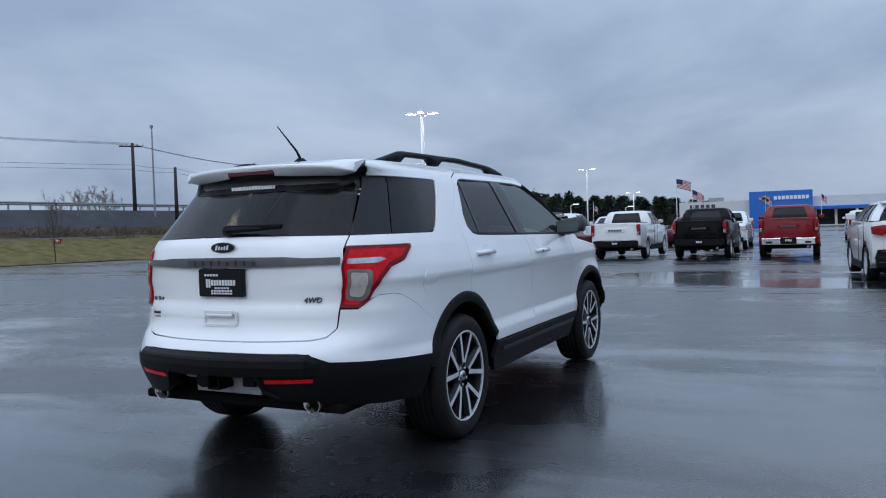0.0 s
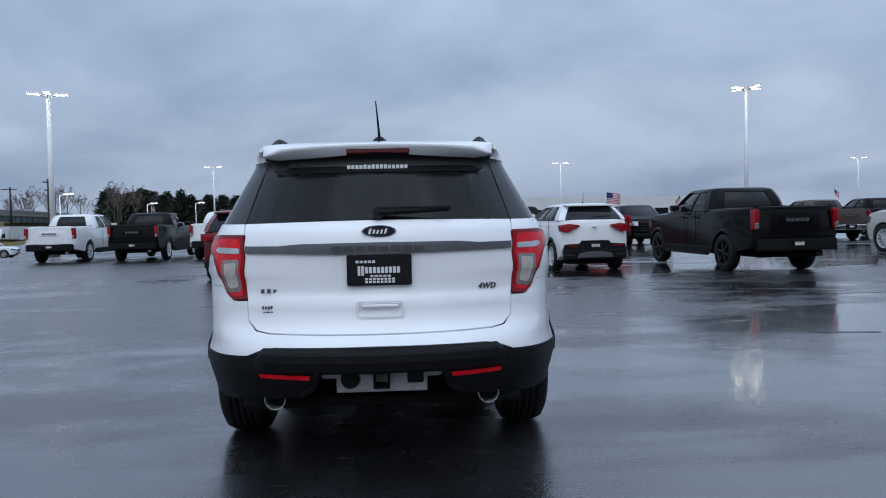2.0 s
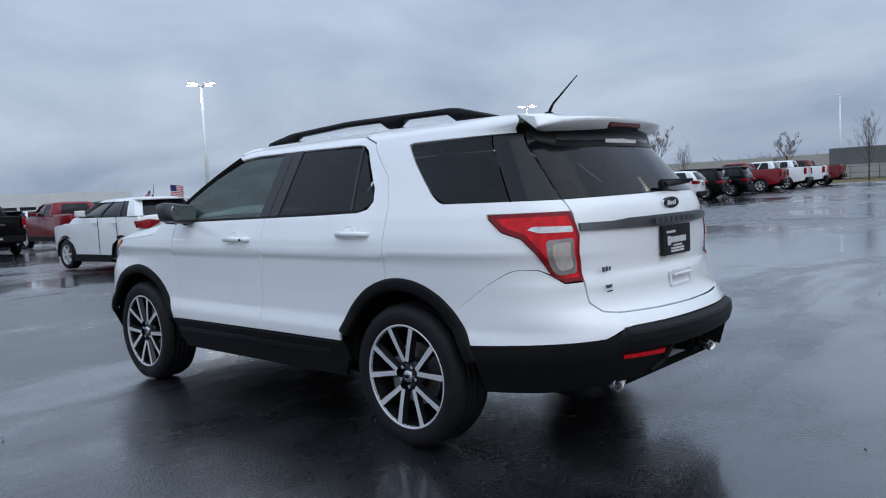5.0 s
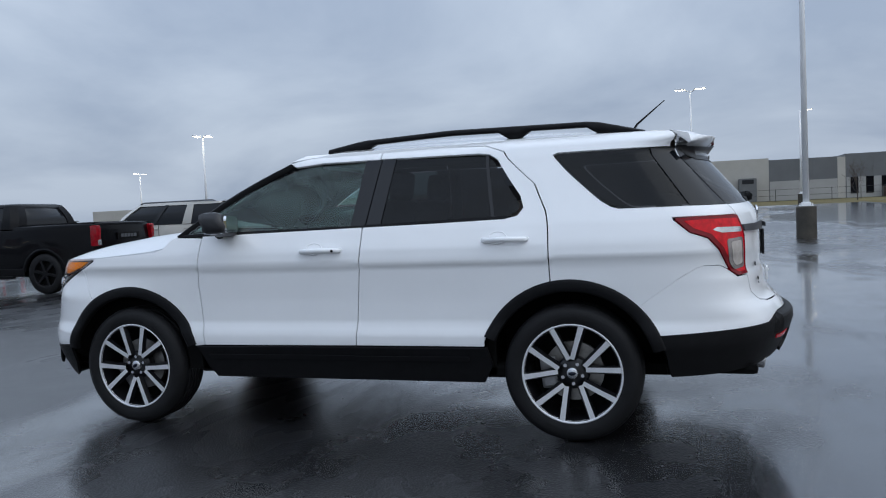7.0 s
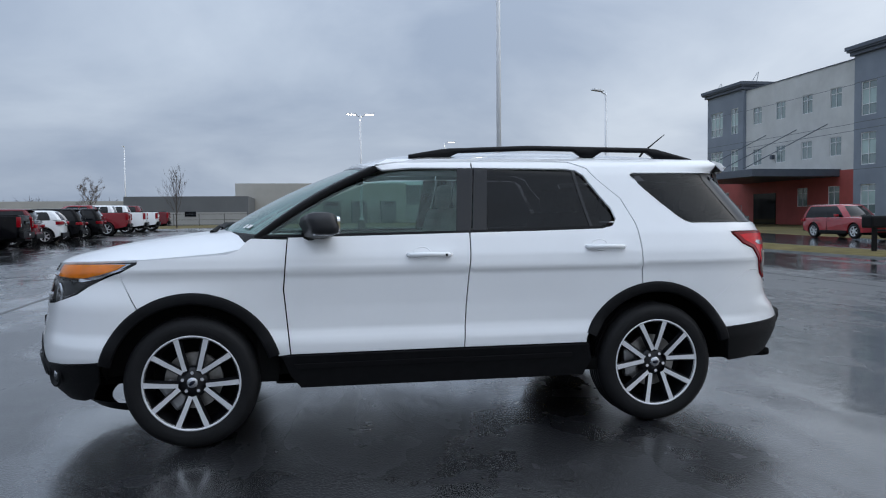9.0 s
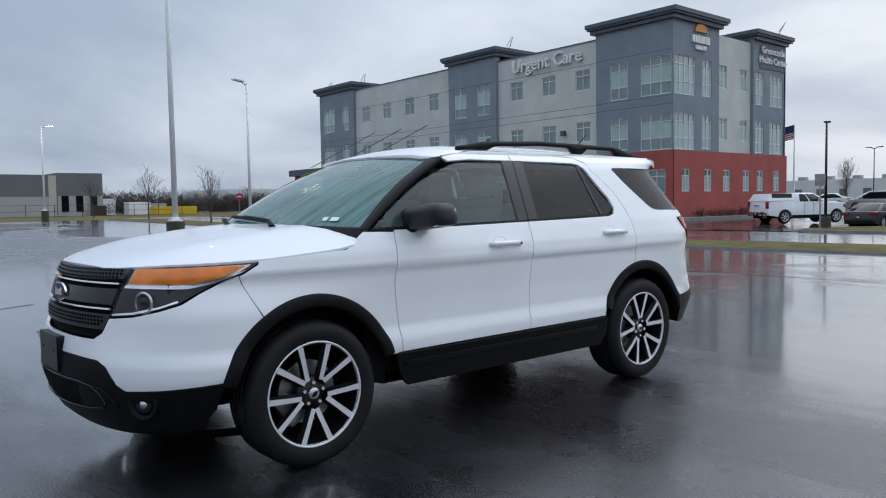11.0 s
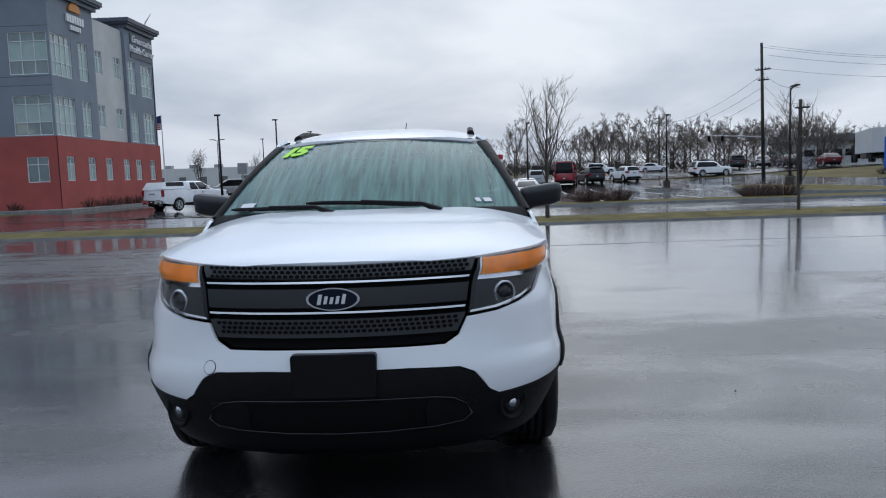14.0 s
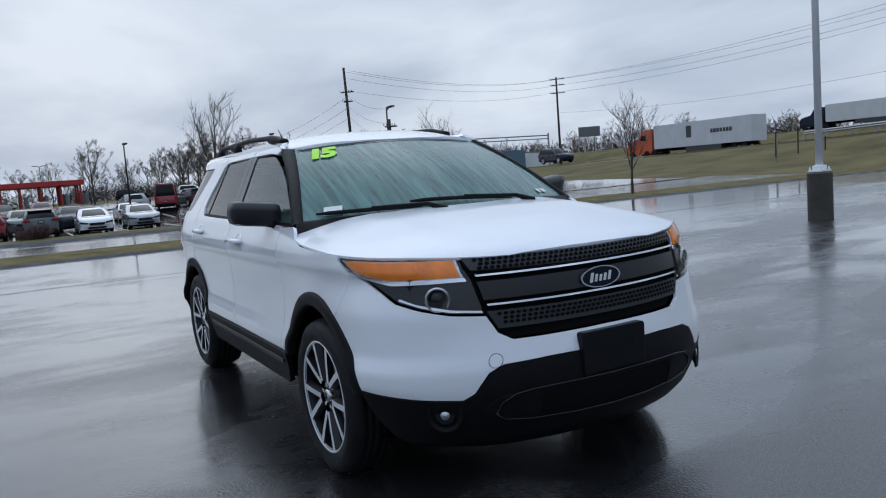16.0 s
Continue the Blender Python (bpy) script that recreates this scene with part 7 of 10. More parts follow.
for i in range(5):
    for x in (-8, -4, 0.4):
        bm = bm_new(); add_box(bm, (x - 0.12, -5.0 + i * 2.2, 0), (x + 0.12, -4.76 + i * 2.2, 2.45), 0.02); part("post", bm, M["red_roof"], fuel)
        bm = bm_new(); add_box(bm, (x - 0.45, -5.1 + i * 2.2 + 0.6, 0), (x + 0.45, -4.7 + i * 2.2 + 0.6, 1.35), 0.05); part("pump", bm, M["dark_panel"], fuel)
# low white hall behind the road, and a blue shed
hall = thing("white_hall", pose(-132, 66, gz(-130, 60) + 0.3), "low pale commercial hall with a brown roof", "building")
bm = bm_new(); add_box(bm, (-12, -6, 0), (0, 10, 4.2)); part("wall", bm, M["clad_white"], hall)
bm = bm_new(); add_prism(bm, [(-7, 4.2), (11, 4.2), (11, 4.5), (2, 5.6), (-7, 4.6)], -13, 1.0, "yz"); part("roof", bm, M["dark_panel"], hall)
for i in range(6):
    bm = bm_new(); add_box(bm, (0.0, -5 + i * 2.4, 1.6), (0.1, -3.2 + i * 2.4, 2.8)); part("window", bm, M["window_dark"], hall)
shed = thing("blue_shed", pose(-128, 92, gz(-128, 90) + 0.3), "far blue and white metal sheds", "building")
bm = bm_new(); add_box(bm, (-20, -12, 0), (0, 2, 4.0)); part("wall", bm, mat("dull_blue_metal", (0.10, 0.16, 0.22), 0.6, 0.2, 0.1, 1), shed)
bm = bm_new(); add_box(bm, (-20, 2, 0), (-2, 14, 3.2)); part("wall", bm, M["clad_white"], shed)
# ---- parked vehicles ----
PAINT = {}
M["tail_red"] = mat("red_tail_lens", (0.27, 0.004, 0.010), 0.12, 0, 0.5, 9, spec=0.35)


def paint(key):
    if key not in PAINT:
        col = {"white": (0.80, 0.81, 0.82), "black": (0.003, 0.003, 0.004), "red": (0.20, 0.004, 0.010), "dark_red": (0.13, 0.005, 0.012), "silver": (0.42, 0.425, 0.43), "grey": (0.045, 0.048, 0.054),
               "blue": (0.015, 0.10, 0.36), "brown": (0.06, 0.045, 0.04), "navy": (0.012, 0.018, 0.035), "pearl": (0.40, 0.38, 0.345), "bright_red": (0.30, 0.010, 0.018), "green_grey": (0.10, 0.12, 0.12)}[key]
        dark = key in ("black", "navy", "brown", "dark_red", "grey")
        PAINT[key] = mat(key + "_car_paint", col, 0.25, 0.25 if key in ("silver", "green_grey") else 0.0, 0.05, 2, coat=0.12 if key == "black" else 0.38 if dark or key == "red" else 0.9, spec=0.08 if key == "black" else 0.25 if dark or key == "red" else 0.5)
    return PAINT[key]


KINDS = {
    # length, width, height, wheel radius, rear axle, front axle, sill, belt, hood, nose; cabin base rear/front, roof rear/front
    "suv": dict(L=4.75, W=1.88, H=1.72, r=0.37, ra=0.98, fa=3.80, sill=0.30, belt=1.06, hood=1.06, nose=0.88, cab=(0.06, 3.36, 0.42, 2.62), bed=None),
    "crossover": dict(L=4.35, W=1.80, H=1.63, r=0.35, ra=0.80, fa=3.40, sill=0.27, belt=1.15, hood=1.06, nose=0.88, cab=(0.08, 3.05, 0.46, 2.25), bed=None),
    "small_crossover": dict(L=4.35, W=1.74, H=1.64, r=0.35, ra=0.80, fa=3.40, sill=0.27, belt=1.23, hood=1.09, nose=0.90, cab=(0.12, 3.05, 0.52, 2.25), bed=None),
    "big_suv": dict(L=5.60, W=2.05, H=1.93, r=0.41, ra=1.28, fa=4.68, sill=0.36, belt=1.26, hood=1.25, nose=1.08, cab=(0.06, 4.05, 0.38, 3.25), bed=None),
    "sedan": dict(L=4.80, W=1.83, H=1.45, r=0.33, ra=1.05, fa=3.85, sill=0.22, belt=0.98, hood=0.94, nose=0.74, cab=(0.50, 3.35, 1.35, 2.45), bed=None),
    "pickup": dict(L=5.88, W=2.02, H=1.92, r=0.42, ra=1.30, fa=5.02, sill=0.44, belt=1.37, hood=1.33, nose=1.19, cab=(2.02, 4.35, 2.20, 3.62), bed=1.43),
    "minivan": dict(L=5.15, W=1.98, H=1.75, r=0.34, ra=1.02, fa=4.10, sill=0.25, belt=1.05, hood=1.02, nose=0.82, cab=(0.08, 4.20, 0.35, 3.15), bed=None),
    "van": dict(L=5.60, W=2.05, H=2.50, r=0.36, ra=1.15, fa=4.55, sill=0.34, belt=1.30, hood=1.25, nose=1.00, cab=(0.04, 4.70, 0.14, 3.85), bed=None),
}
MESHES = {}


def shared(key, build):
    """Parts that look alike share one mesh."""
    if key not in MESHES:
        MESHES[key] = build()
    return MESHES[key]


def attach(name, key, build, material, parent, m=None, smooth=False, label=""):
    def make():
        bm = build()
        bmesh.ops.recalc_face_normals(bm, faces=bm.faces)
        me = bpy.data.meshes.new(name)
        bm.to_mesh(me)
        bm.free()
        for q in material if isinstance(material, (list, tuple)) else (material,):
            me.materials.append(q)
        if smooth:
            me.polygons.foreach_set("use_smooth", [True] * len(me.polygons))
            if smooth == "auto":
                me.set_sharp_from_angle(angle=radians(40))
        return me
    ob = new(name, shared(key, make))
    ob.parent = parent
    if m is not None:
        ob.matrix_basis = m
    if label:
        tagged(ob, label)
    return ob


def body_outline(k):
    top = k["bed"] or k["belt"]
    L, s = k["L"], k["sill"]
    hz = k["hood"]
    pts = [(0.10, s + 0.10), (0.0, s + 0.28), (0.02, top - 0.25), (0.05, top - 0.03)]
    if k["bed"]:
        pts += [(0.08, k["bed"]), (k["cab"][0], k["bed"]), (k["cab"][0] + 0.05, k["belt"])]
    else:
        pts += [(0.10, k["belt"])]
    pts += [(k["cab"][1], k["belt"] + 0.01), (k["cab"][1] + 0.15, hz), (lerp(k["cab"][1], L, 0.6), hz - 0.03), (L - 0.20, k["nose"] + 0.07), (L - 0.05, k["nose"] - 0.08), (L, k["nose"] - 0.28), (L - 0.03, s + 0.22), (L - 0.14, s + 0.02)]
    top_line = pts[:1]
    for i in range(1, len(pts) - 1):
        p, a, b = Vector(pts[i]), Vector(pts[i - 1]), Vector(pts[i + 1])
        q = min(0.10, (a - p).length * 0.4, (b - p).length * 0.4)
        for t in (0.0, 0.5, 1.0):
            e0, e1 = p + (a - p).normalized() * q, p + (b - p).normalized() * q
            top_line.append(tuple(e0 * (1 - t) ** 2 + p * 2 * t * (1 - t) + e1 * t * t))
    pts = top_line + pts[-1:]
    for ax in (k["fa"], k["ra"]):
        R = k["r"] + 0.065
        a0 = math.asin(max(-0.9, min(0.9, (s - k["r"]) / R)))
        for i in range(11):
            a = lerp(a0, math.pi - a0, i / 10)
            pts.append((ax + R * math.cos(a), k["r"] + R * math.sin(a)))
    return pts


def nose_sweep(k):
    """How far the front corners are drawn back in plan."""
    return 0.17 if k["bed"] or k["L"] > 5.4 else 0.34


def build_body(k):
    """Rounded slab sides between a tumbled-home shoulder and a tucked-in sill."""
    bm = bm_new()
    o = body_outline(k)
    hw = k["W"] / 2
    levels = [(1.0, 0.0), (0.992, 0.30), (0.965, 0.62), (0.91, 0.88), (0.80, 1.05), (0.45, 1.4)]
    levels = [(-f, g) for f, g in levels] + [(f, g) for f, g in reversed(levels)]
    cx = k["L"] / 2
    rings = []
    for f, g in levels:
        ring = []
        for x, z in o:
            dx = (x - cx) / cx
            end = max(0.0, (abs(dx) - 0.80) / 0.20)
            xx = x
            if end > 0:
                xx = x - math.copysign(end * (nose_sweep(k) if dx > 0 else 0.13) * abs(f) ** 4, dx)
            high = ramp(k["belt"] - 0.22, k["belt"], z)
            zz = z - 0.05 * high * (1 - min(1, g)) + (0.02 if g > 1 and z >= k["hood"] - 0.1 and x > k["cab"][1] else 0)
            yy = hw * f * (1.0 - 0.06 * end * end) * (1 - 0.05 * ramp(0.80, 1.35, z)) * (1 - 0.03 * ramp(0.62, 0.35, z))
            ring.append(bm.verts.new((xx, yy, zz)))
        rings.append(ring)
    n = len(o)
    for r0, r1 in zip(rings, rings[1:]):
        for i in range(n):
            bm.faces.new((r0[i], r0[(i + 1) % n], r1[(i + 1) % n], r1[i]))
    bm.faces.new(rings[0])
    bm.faces.new(list(reversed(rings[-1])))
    return bm


def cabin_ring(k, t, out=0.0):
    """Corners of the cabin at a height between belt (0) and roof (1), bowed a little."""
    a, b, c, d = k["cab"]
    hw = k["W"] / 2
    bow = 0.05 * math.sin(math.pi * t)
    x0, x1 = lerp(a, c, t) - bow - out, lerp(b, d, t) + bow + out
    w = lerp(hw * 0.93, hw * (0.66 if k["belt"] == 1.23 else 0.70 if k["L"] < 4.5 else 0.74), t ** 1.15) + bow * 0.4 + out
    z = lerp(k["belt"] - 0.01, k["H"] - 0.05, t)
    e = 0.12
    return [(x0, -w + e, z), (x0 + e, -w, z), (x1 - e * 2.2, -w, z), (x1, -w + e * 1.6, z), (x1, w - e * 1.6, z), (x1 - e * 2.2, w, z), (x0 + e, w, z), (x0, w - e, z)]


LEVELS = (0, 0.2, 0.4, 0.6, 0.8, 1.0)


def build_cabin(k):
    bm = bm_new()
    rings = [[bm.verts.new(p) for p in cabin_ring(k, t)] for t in LEVELS]
    for r0, r1 in zip(rings, rings[1:]):
        for i in range(8):
            bm.faces.new((r0[i], r0[(i + 1) % 8], r1[(i + 1) % 8], r1[i]))
    return bm


def build_roof(k):
    bm = bm_new()
    r0 = [bm.verts.new(p) for p in cabin_ring(k, 0.90, 0.012)]
    r1 = [bm.verts.new(p) for p in cabin_ring(k, 1.0, 0.014)]
    cxy = [sum(p[i] for p in cabin_ring(k, 1.0)) / 8 for i in (0, 1)]
    r2 = [bm.verts.new((lerp(p[0], cxy[0], 0.12), lerp(p[1], cxy[1], 0.16), k["H"] - 0.015)) for p in cabin_ring(k, 1.0)]
    r3 = [bm.verts.new((lerp(p[0], cxy[0], 0.5), lerp(p[1], cxy[1], 0.6), k["H"])) for p in cabin_ring(k, 1.0)]
    for q0, q1 in ((r0, r1), (r1, r2), (r2, r3)):
        for i in range(8):
            bm.faces.new((q0[i], q0[(i + 1) % 8], q1[(i + 1) % 8], q1[i]))
    bm.faces.new(r3)
    return bm


def pillar_strips(k, full):
    """Where painted strips run up the cabin corners and between the windows: two corner indices and two fractions."""
    out = []
    for i, j in ((0, 1), (2, 3), (4, 5), (6, 7)):
        whole = full or i not in (0, 6) or k["L"] < 4.5
        out.append((i, j, 0.3 if not whole and i == 0 else 0.0, 0.7 if not whole and i == 6 else 1.0))
    wide = k["L"] > 5.5 and k["bed"] is None and k["H"] < 2.2
    for c, w in (((0.36, 0.04), (0.66, 0.018)) if wide else ((0.27, 0.022), (0.60, 0.022)) if k["bed"] is None else ((0.48, 0.022),)):
        for i, j in ((1, 2), (6, 5)):
            out.append((i, j, c - w, c + w))
    if k["bed"]:
        out += [(1, 2, 0.0, 0.12), (6, 5, 0.0, 0.12), (7, 0, 0.0, 0.13), (7, 0, 0.87, 1.0)]
    if k["bed"] is None and not full and not wide:
        q = 0.13 if k["L"] < 4.5 else 0.05
        out += [(1, 2, 0.0, q), (6, 5, 0.0, q)]

    return out


def build_pillar(k, strip_):
    i, j, f0, f1 = strip_
    bm = bm_new()
    rows = []
    for t in (0.0, 0.2, 0.4, 0.6, 0.8, 0.93):
        r, r2 = cabin_ring(k, t, 0.016), cabin_ring(k, t, -0.03)
        row = [[lerp(a, b, f) for a, b in zip(q[i], q[j])] for q, f in ((r2, f0), (r, f0), (r, f1), (r2, f1))]
        rows.append([bm.verts.new(p) for p in row])
    for r0, r1 in zip(rows, rows[1:]):
        for q in range(3):
            bm.faces.new((r0[q], r0[q + 1], r1[q + 1], r1[q]))
    return bm


def small_wheel(parent, key, k, x, y, dark):
    r = k["r"]
    w = new("wheel")
    w.parent = parent
    w.matrix_basis = pose(x, y, r, 0, 37 * x, 0)
    s = 1 if y > 0 else -1

    def tyre():
        bm = bm_new()
        add_lathe(bm, [(r * 0.66, -0.10), (r * 0.93, -0.115), (r, -0.08), (r, 0.08), (r * 0.93, 0.115), (r * 0.66, 0.10)], 28, "y")
        return bm
    attach("tyre", key + "tyre", tyre, M["rubber"], w, smooth=True)

    def rim():
        bm = bm_new()
        add_lathe(bm, [(r * 0.68, 0.105), (r * 0.64, 0.10), (r * 0.60, 0.03)], 28, "y", idx=0)
        add_lathe(bm, [(0.0, 0.03), (r * 0.62, 0.02)], 28, "y", idx=1)
        n_sp = 12 if k["L"] > 5.5 and not k["bed"] else 6
        w_sp = 0.014 if n_sp > 6 else 0.026
        for i in range(n_sp):
            a = math.pi * 2 * i / n_sp
            b2 = bmesh.new()
            add_box(b2, (r * 0.05, 0.05, -w_sp), (r * 0.64, 0.10, w_sp), 0.008 if n_sp == 6 else 0.004)
            merge(bm, b2, pose(0, 0, 0, 0, math.degrees(a), 0))
        add_lathe(bm, [(0.0, 0.108), (r * 0.14, 0.105), (r * 0.16, 0.05)], 14, "y", idx=0)
        return bm
    q = attach("rim", key + "rim" + str(dark), rim, [M["gunmetal"] if dark else M["alloy"], M["cavity"]], w, smooth=False)
    if s < 0:
        q.matrix_basis = pose(0, 0, 0, 0, 0, 180)
    return w


def vehicle(kind, colour, x, y, heading, label, at_axle="rear", z=None, dark_rim=False, chrome=False, rails=False, group="", cap=False, name=None, category="car", spoiler=True, plate=True, scale=1.0, lights="tall"):
    """A parked vehicle; x, y is the middle of its rear (or front) axle on the ground."""
    k = KINDS[kind]
    ax = k["ra"] if at_axle == "rear" else k["fa"]
    hd = radians(heading)
    px, py = x - ax * math.cos(hd), y - ax * math.sin(hd)
    pz = gz(x, y) if z is None else z
    nm = name or {"suv": "parked_suv", "crossover": "crossover_suv", "small_crossover": "crossover_suv", "big_suv": "large_suv", "sedan": "sedan", "pickup": "pickup_truck", "minivan": "minivan", "van": "van"}[kind]
    v = thing(nm, pose(px, py, pz, 0, 0, heading) @ Matrix.Scale(scale, 4), label, category, group)
    K, P = kind, paint(colour)
    hw, L = k["W"] / 2, k["L"]
    truck = bool(k["bed"]) or L > 5.4
    attach("body", f"{K}body{colour}", lambda: build_body(k), P, v, smooth="auto")
    attach("cabin_glass", f"{K}cabin", lambda: build_cabin(k), M["window_dark"], v, smooth="auto")
    attach("roof", f"{K}roof{colour}", lambda: build_roof(k), P, v, smooth="auto")
    for i, st in enumerate(pillar_strips(k, kind in ("pickup",))):
        dark = i in (0, 3, 6, 7) if kind == "big_suv" else kind != "pickup" and i in (4, 5, 6, 7)
        attach("pillar", f"{K}pillar{i}{colour}", lambda: build_pillar(k, st), M["black_gloss"] if dark else P, v, smooth="auto")
    for s in (1, -1):
        for axx in (k["ra"], k["fa"]):
            small_wheel(v, K, k, axx, s * (hw - 0.12), dark_rim)

        def mir():
            bm = bm_new()
            add_box(bm, (-0.08, -0.10, -0.06), (0.07, 0.10, 0.08), 0.03)
            return bm
        attach("mirror", f"{K}mirror{colour if not dark_rim else ''}", mir, P if not dark_rim else M["black_gloss"], v, pose(k["cab"][1] - 0.62, s * (hw + 0.07), k["belt"] + 0.08))
        top = (k["bed"] or k["belt"])
        if kind in ("pickup", "big_suv", "minivan", "van"):
            tw, t0, t1 = (0.20, top - 0.46, top - 0.02) if kind == "big_suv" else (0.13, top - 0.48, top - 0.06)
        elif kind == "small_crossover":
            tw, t0, t1 = 0.44, top - 0.27, top - 0.06
        else:
            tw, t0, t1 = 0.36, top - 0.24, top - 0.06

        def tl():
            bm = bm_new()
            if tw > 0.2:
                o = [(-tw, t1 - 0.07), (-tw * 0.96, t1 - 0.03), (-tw * 0.4, t1), (0.0, t1 - 0.03), (0.0, t0 + 0.03), (-tw * 0.38, t0), (-tw * 0.5, t0 + 0.045)] if kind == "small_crossover" else [(-tw, t1 - 0.11), (-tw, t1 - 0.04), (-tw * 0.4, t1), (0.0, t1), (0.0, t0 + 0.02), (-tw * 0.35, t0)]
                add_prism(bm, o, -0.05, 0.24, "yz", 0.012)
            else:
                o = [(-tw * 0.45, t0), (-tw, t0 + 0.20), (-tw * 1.15, t1 - 0.03), (-tw * 0.9, t1), (0.0, t1), (0.0, t0 + 0.04)] if kind == "big_suv" else [(-tw * 0.8, t0), (-tw, t1 - 0.05), (-tw * 0.8, t1), (0.0, t1), (0.0, t0)]
                add_prism(bm, o, -0.04, 0.30 if kind == "big_suv" else 0.12, "yz", 0.018)
            for q in bm.verts:
                q.co.x += 0.30 * (q.co.y / 0.36 + 0.75) ** 2 * (0.35 if q.co.y > -0.27 else 0) * (1 if tw > 0.2 else 0.2)
            return bm
        q = attach("tail_light", f"{K}tl", tl, M["tail_red"], v, pose(0.02, 0, 0), smooth="auto")
        q.matrix_basis = Matrix.Translation((0.005 if tw > 0.2 else 0.055, s * (hw - (0.055 if kind == "small_crossover" else 0.01 if tw > 0.2 else 0.062)), -0.03 if kind == "small_crossover" else 0)) @ (Matrix.Identity(4) if s > 0 else Matrix.Diagonal((1, -1, 1, 1)))
        if kind == "pickup":
            def rv_():
                bm = bm_new()
                add_box(bm, (-0.052, -0.10, t0 + 0.02), (0.0, -0.02, t0 + 0.13), 0.006)
                return bm
            q = attach("reverse_lens", f"{K}rv", rv_, M["lamp_inner"], q)

        def hl():
            bm = bm_new()
            rows = []
            low = 0.02 if truck else 0.09
            for i in range(7):
                f = i / 6
                y = lerp(hw * (0.66 if truck else 0.50), hw * 0.955, f)
                x = -nose_sweep(k) * (y / hw) ** 4 - (0.02 if truck else 0.05)
                zl, zh = k["nose"] - lerp(0.24 if truck else 0.19, 0.24 - low, f), k["nose"] - lerp(0.05 if truck else 0.10, 0.03, f)
                rows.append([bm.verts.new(p) for p in ((x - 0.20, y, zl), (x + 0.03, y, zl), (x + 0.005, y, zh), (x - 0.22, y, zh))])
            for r0, r1 in zip(rows, rows[1:]):
                for j in range(4):
                    bm.faces.new((r0[j], r0[(j + 1) % 4], r1[(j + 1) % 4], r1[j]))
            bm.faces.new(rows[0]); bm.faces.new(rows[-1])
            return bm
        q = attach("headlight", f"{K}hl", hl, M["lamp_inner"] if truck else M["lamp_dark"], v)
        q.matrix_basis = Matrix.Translation((L, 0, 0)) @ (Matrix.Identity(4) if s > 0 else Matrix.Diagonal((1, -1, 1, 1)))
        for hx in ((k["cab"][0] + 0.34 * (k["cab"][1] - k["cab"][0])), (k["cab"][0] + 0.62 * (k["cab"][1] - k["cab"][0]))):
            def hd_():
                bm = bm_new()
                add_box(bm, (-0.11, -0.015, -0.015), (0.11, 0.03, 0.015), 0.01)
                return bm
            attach("door_handle", f"handle{colour}", hd_, P, v, pose(hx, s * hw * 0.985, k["belt"] - 0.14, 0, 0, 0 if s > 0 else 180))

            def gap():
                bm = bm_new()
                add_box(bm, (-0.006, -0.004, k["sill"] + 0.12), (0.006, 0.004, k["belt"]))
                return bm
            attach("door_gap", f"{K}gap", gap, M["cavity"], v, pose(hx - 0.16, s * (hw * 0.998), 0))

        def sl():
            bm = bm_new()
            add_box(bm, (k["ra"] + k["r"] + 0.08, -0.03, k["sill"] - 0.06), (k["fa"] - k["r"] - 0.08, 0.02, k["sill"] + 0.10), 0.02)
            return bm
        if "crossover" in kind:
            for axx in (k["ra"], k["fa"]):
                def ar():
                    bm = bm_new()
                    ri, ro = k["r"] + 0.055, k["r"] + 0.115
                    rows = []
                    for i in range(19):
                        a = lerp(-0.12, math.pi + 0.12, i / 18)
                        rows.append([bm.verts.new((q * math.cos(a), y, q * math.sin(a))) for q, y in ((ri, -0.08), (ri, 0.012), (ro, 0.010), (ro, -0.04))])
                    for r0, r1 in zip(rows, rows[1:]):
                        for j in range(3):
                            bm.faces.new((r0[j], r0[j + 1], r1[j + 1], r1[j]))
                    return bm
                attach("arch_trim", f"{K}arch", ar, M["black_plastic"], v, Matrix.Translation((axx, s * (hw - 0.012), k["r"])) @ Matrix.Diagonal((1, s, 1, 1)))
        attach("sill", f"{K}sill", sl, M["black_plastic"], v, pose(0, s * (hw - 0.01), 0))
    chm = M["chrome"] if chrome else (M["black_plastic"])
    s0 = k["sill"]

    def rb_():
        bm = bm_new()
        add_box(bm, (-0.06 if k["bed"] else 0.0, -hw + 0.14, s0 + 0.05), (0.12, hw - 0.14, s0 + (0.30 if kind == "pickup" else 0.26)), 0.04)
        return bm
    rbo = attach("rear_bumper", f"{K}rb{chrome}", rb_, chm, v)
    if kind == "pickup":
        def sp_():
            bm = bm_new()
            for sg in (1, -1):
                add_box(bm, (-0.066, min(sg * hw * 0.40, sg * hw * 0.80), s0 + 0.285), (0.10, max(sg * hw * 0.40, sg * hw * 0.80), s0 + 0.308), 0.006)
                add_box(bm, (-0.066, min(sg * hw * 0.52, sg * hw * 0.72), s0 + 0.10), (-0.05, max(sg * hw * 0.52, sg * hw * 0.72), s0 + 0.17), 0.006)
            add_box(bm, (-0.066, -0.26, s0 + 0.07), (-0.05, 0.26, s0 + 0.29), 0.01)
            return bm
        attach("step_pad", f"{K}step", sp_, M["black_plastic"], rbo)

        def ex_():
            bm = bm_new()
            add_tube(bm, [(0.02, -0.62, s0 - 0.03), (0.5, -0.62, s0 - 0.03), (0.9, -0.50, s0 + 0.02)], 0.045, 10)
            return bm
        attach("exhaust_pipe", f"{K}exh", ex_, M["steel"], v)

        def st_():
            bm = bm_new()
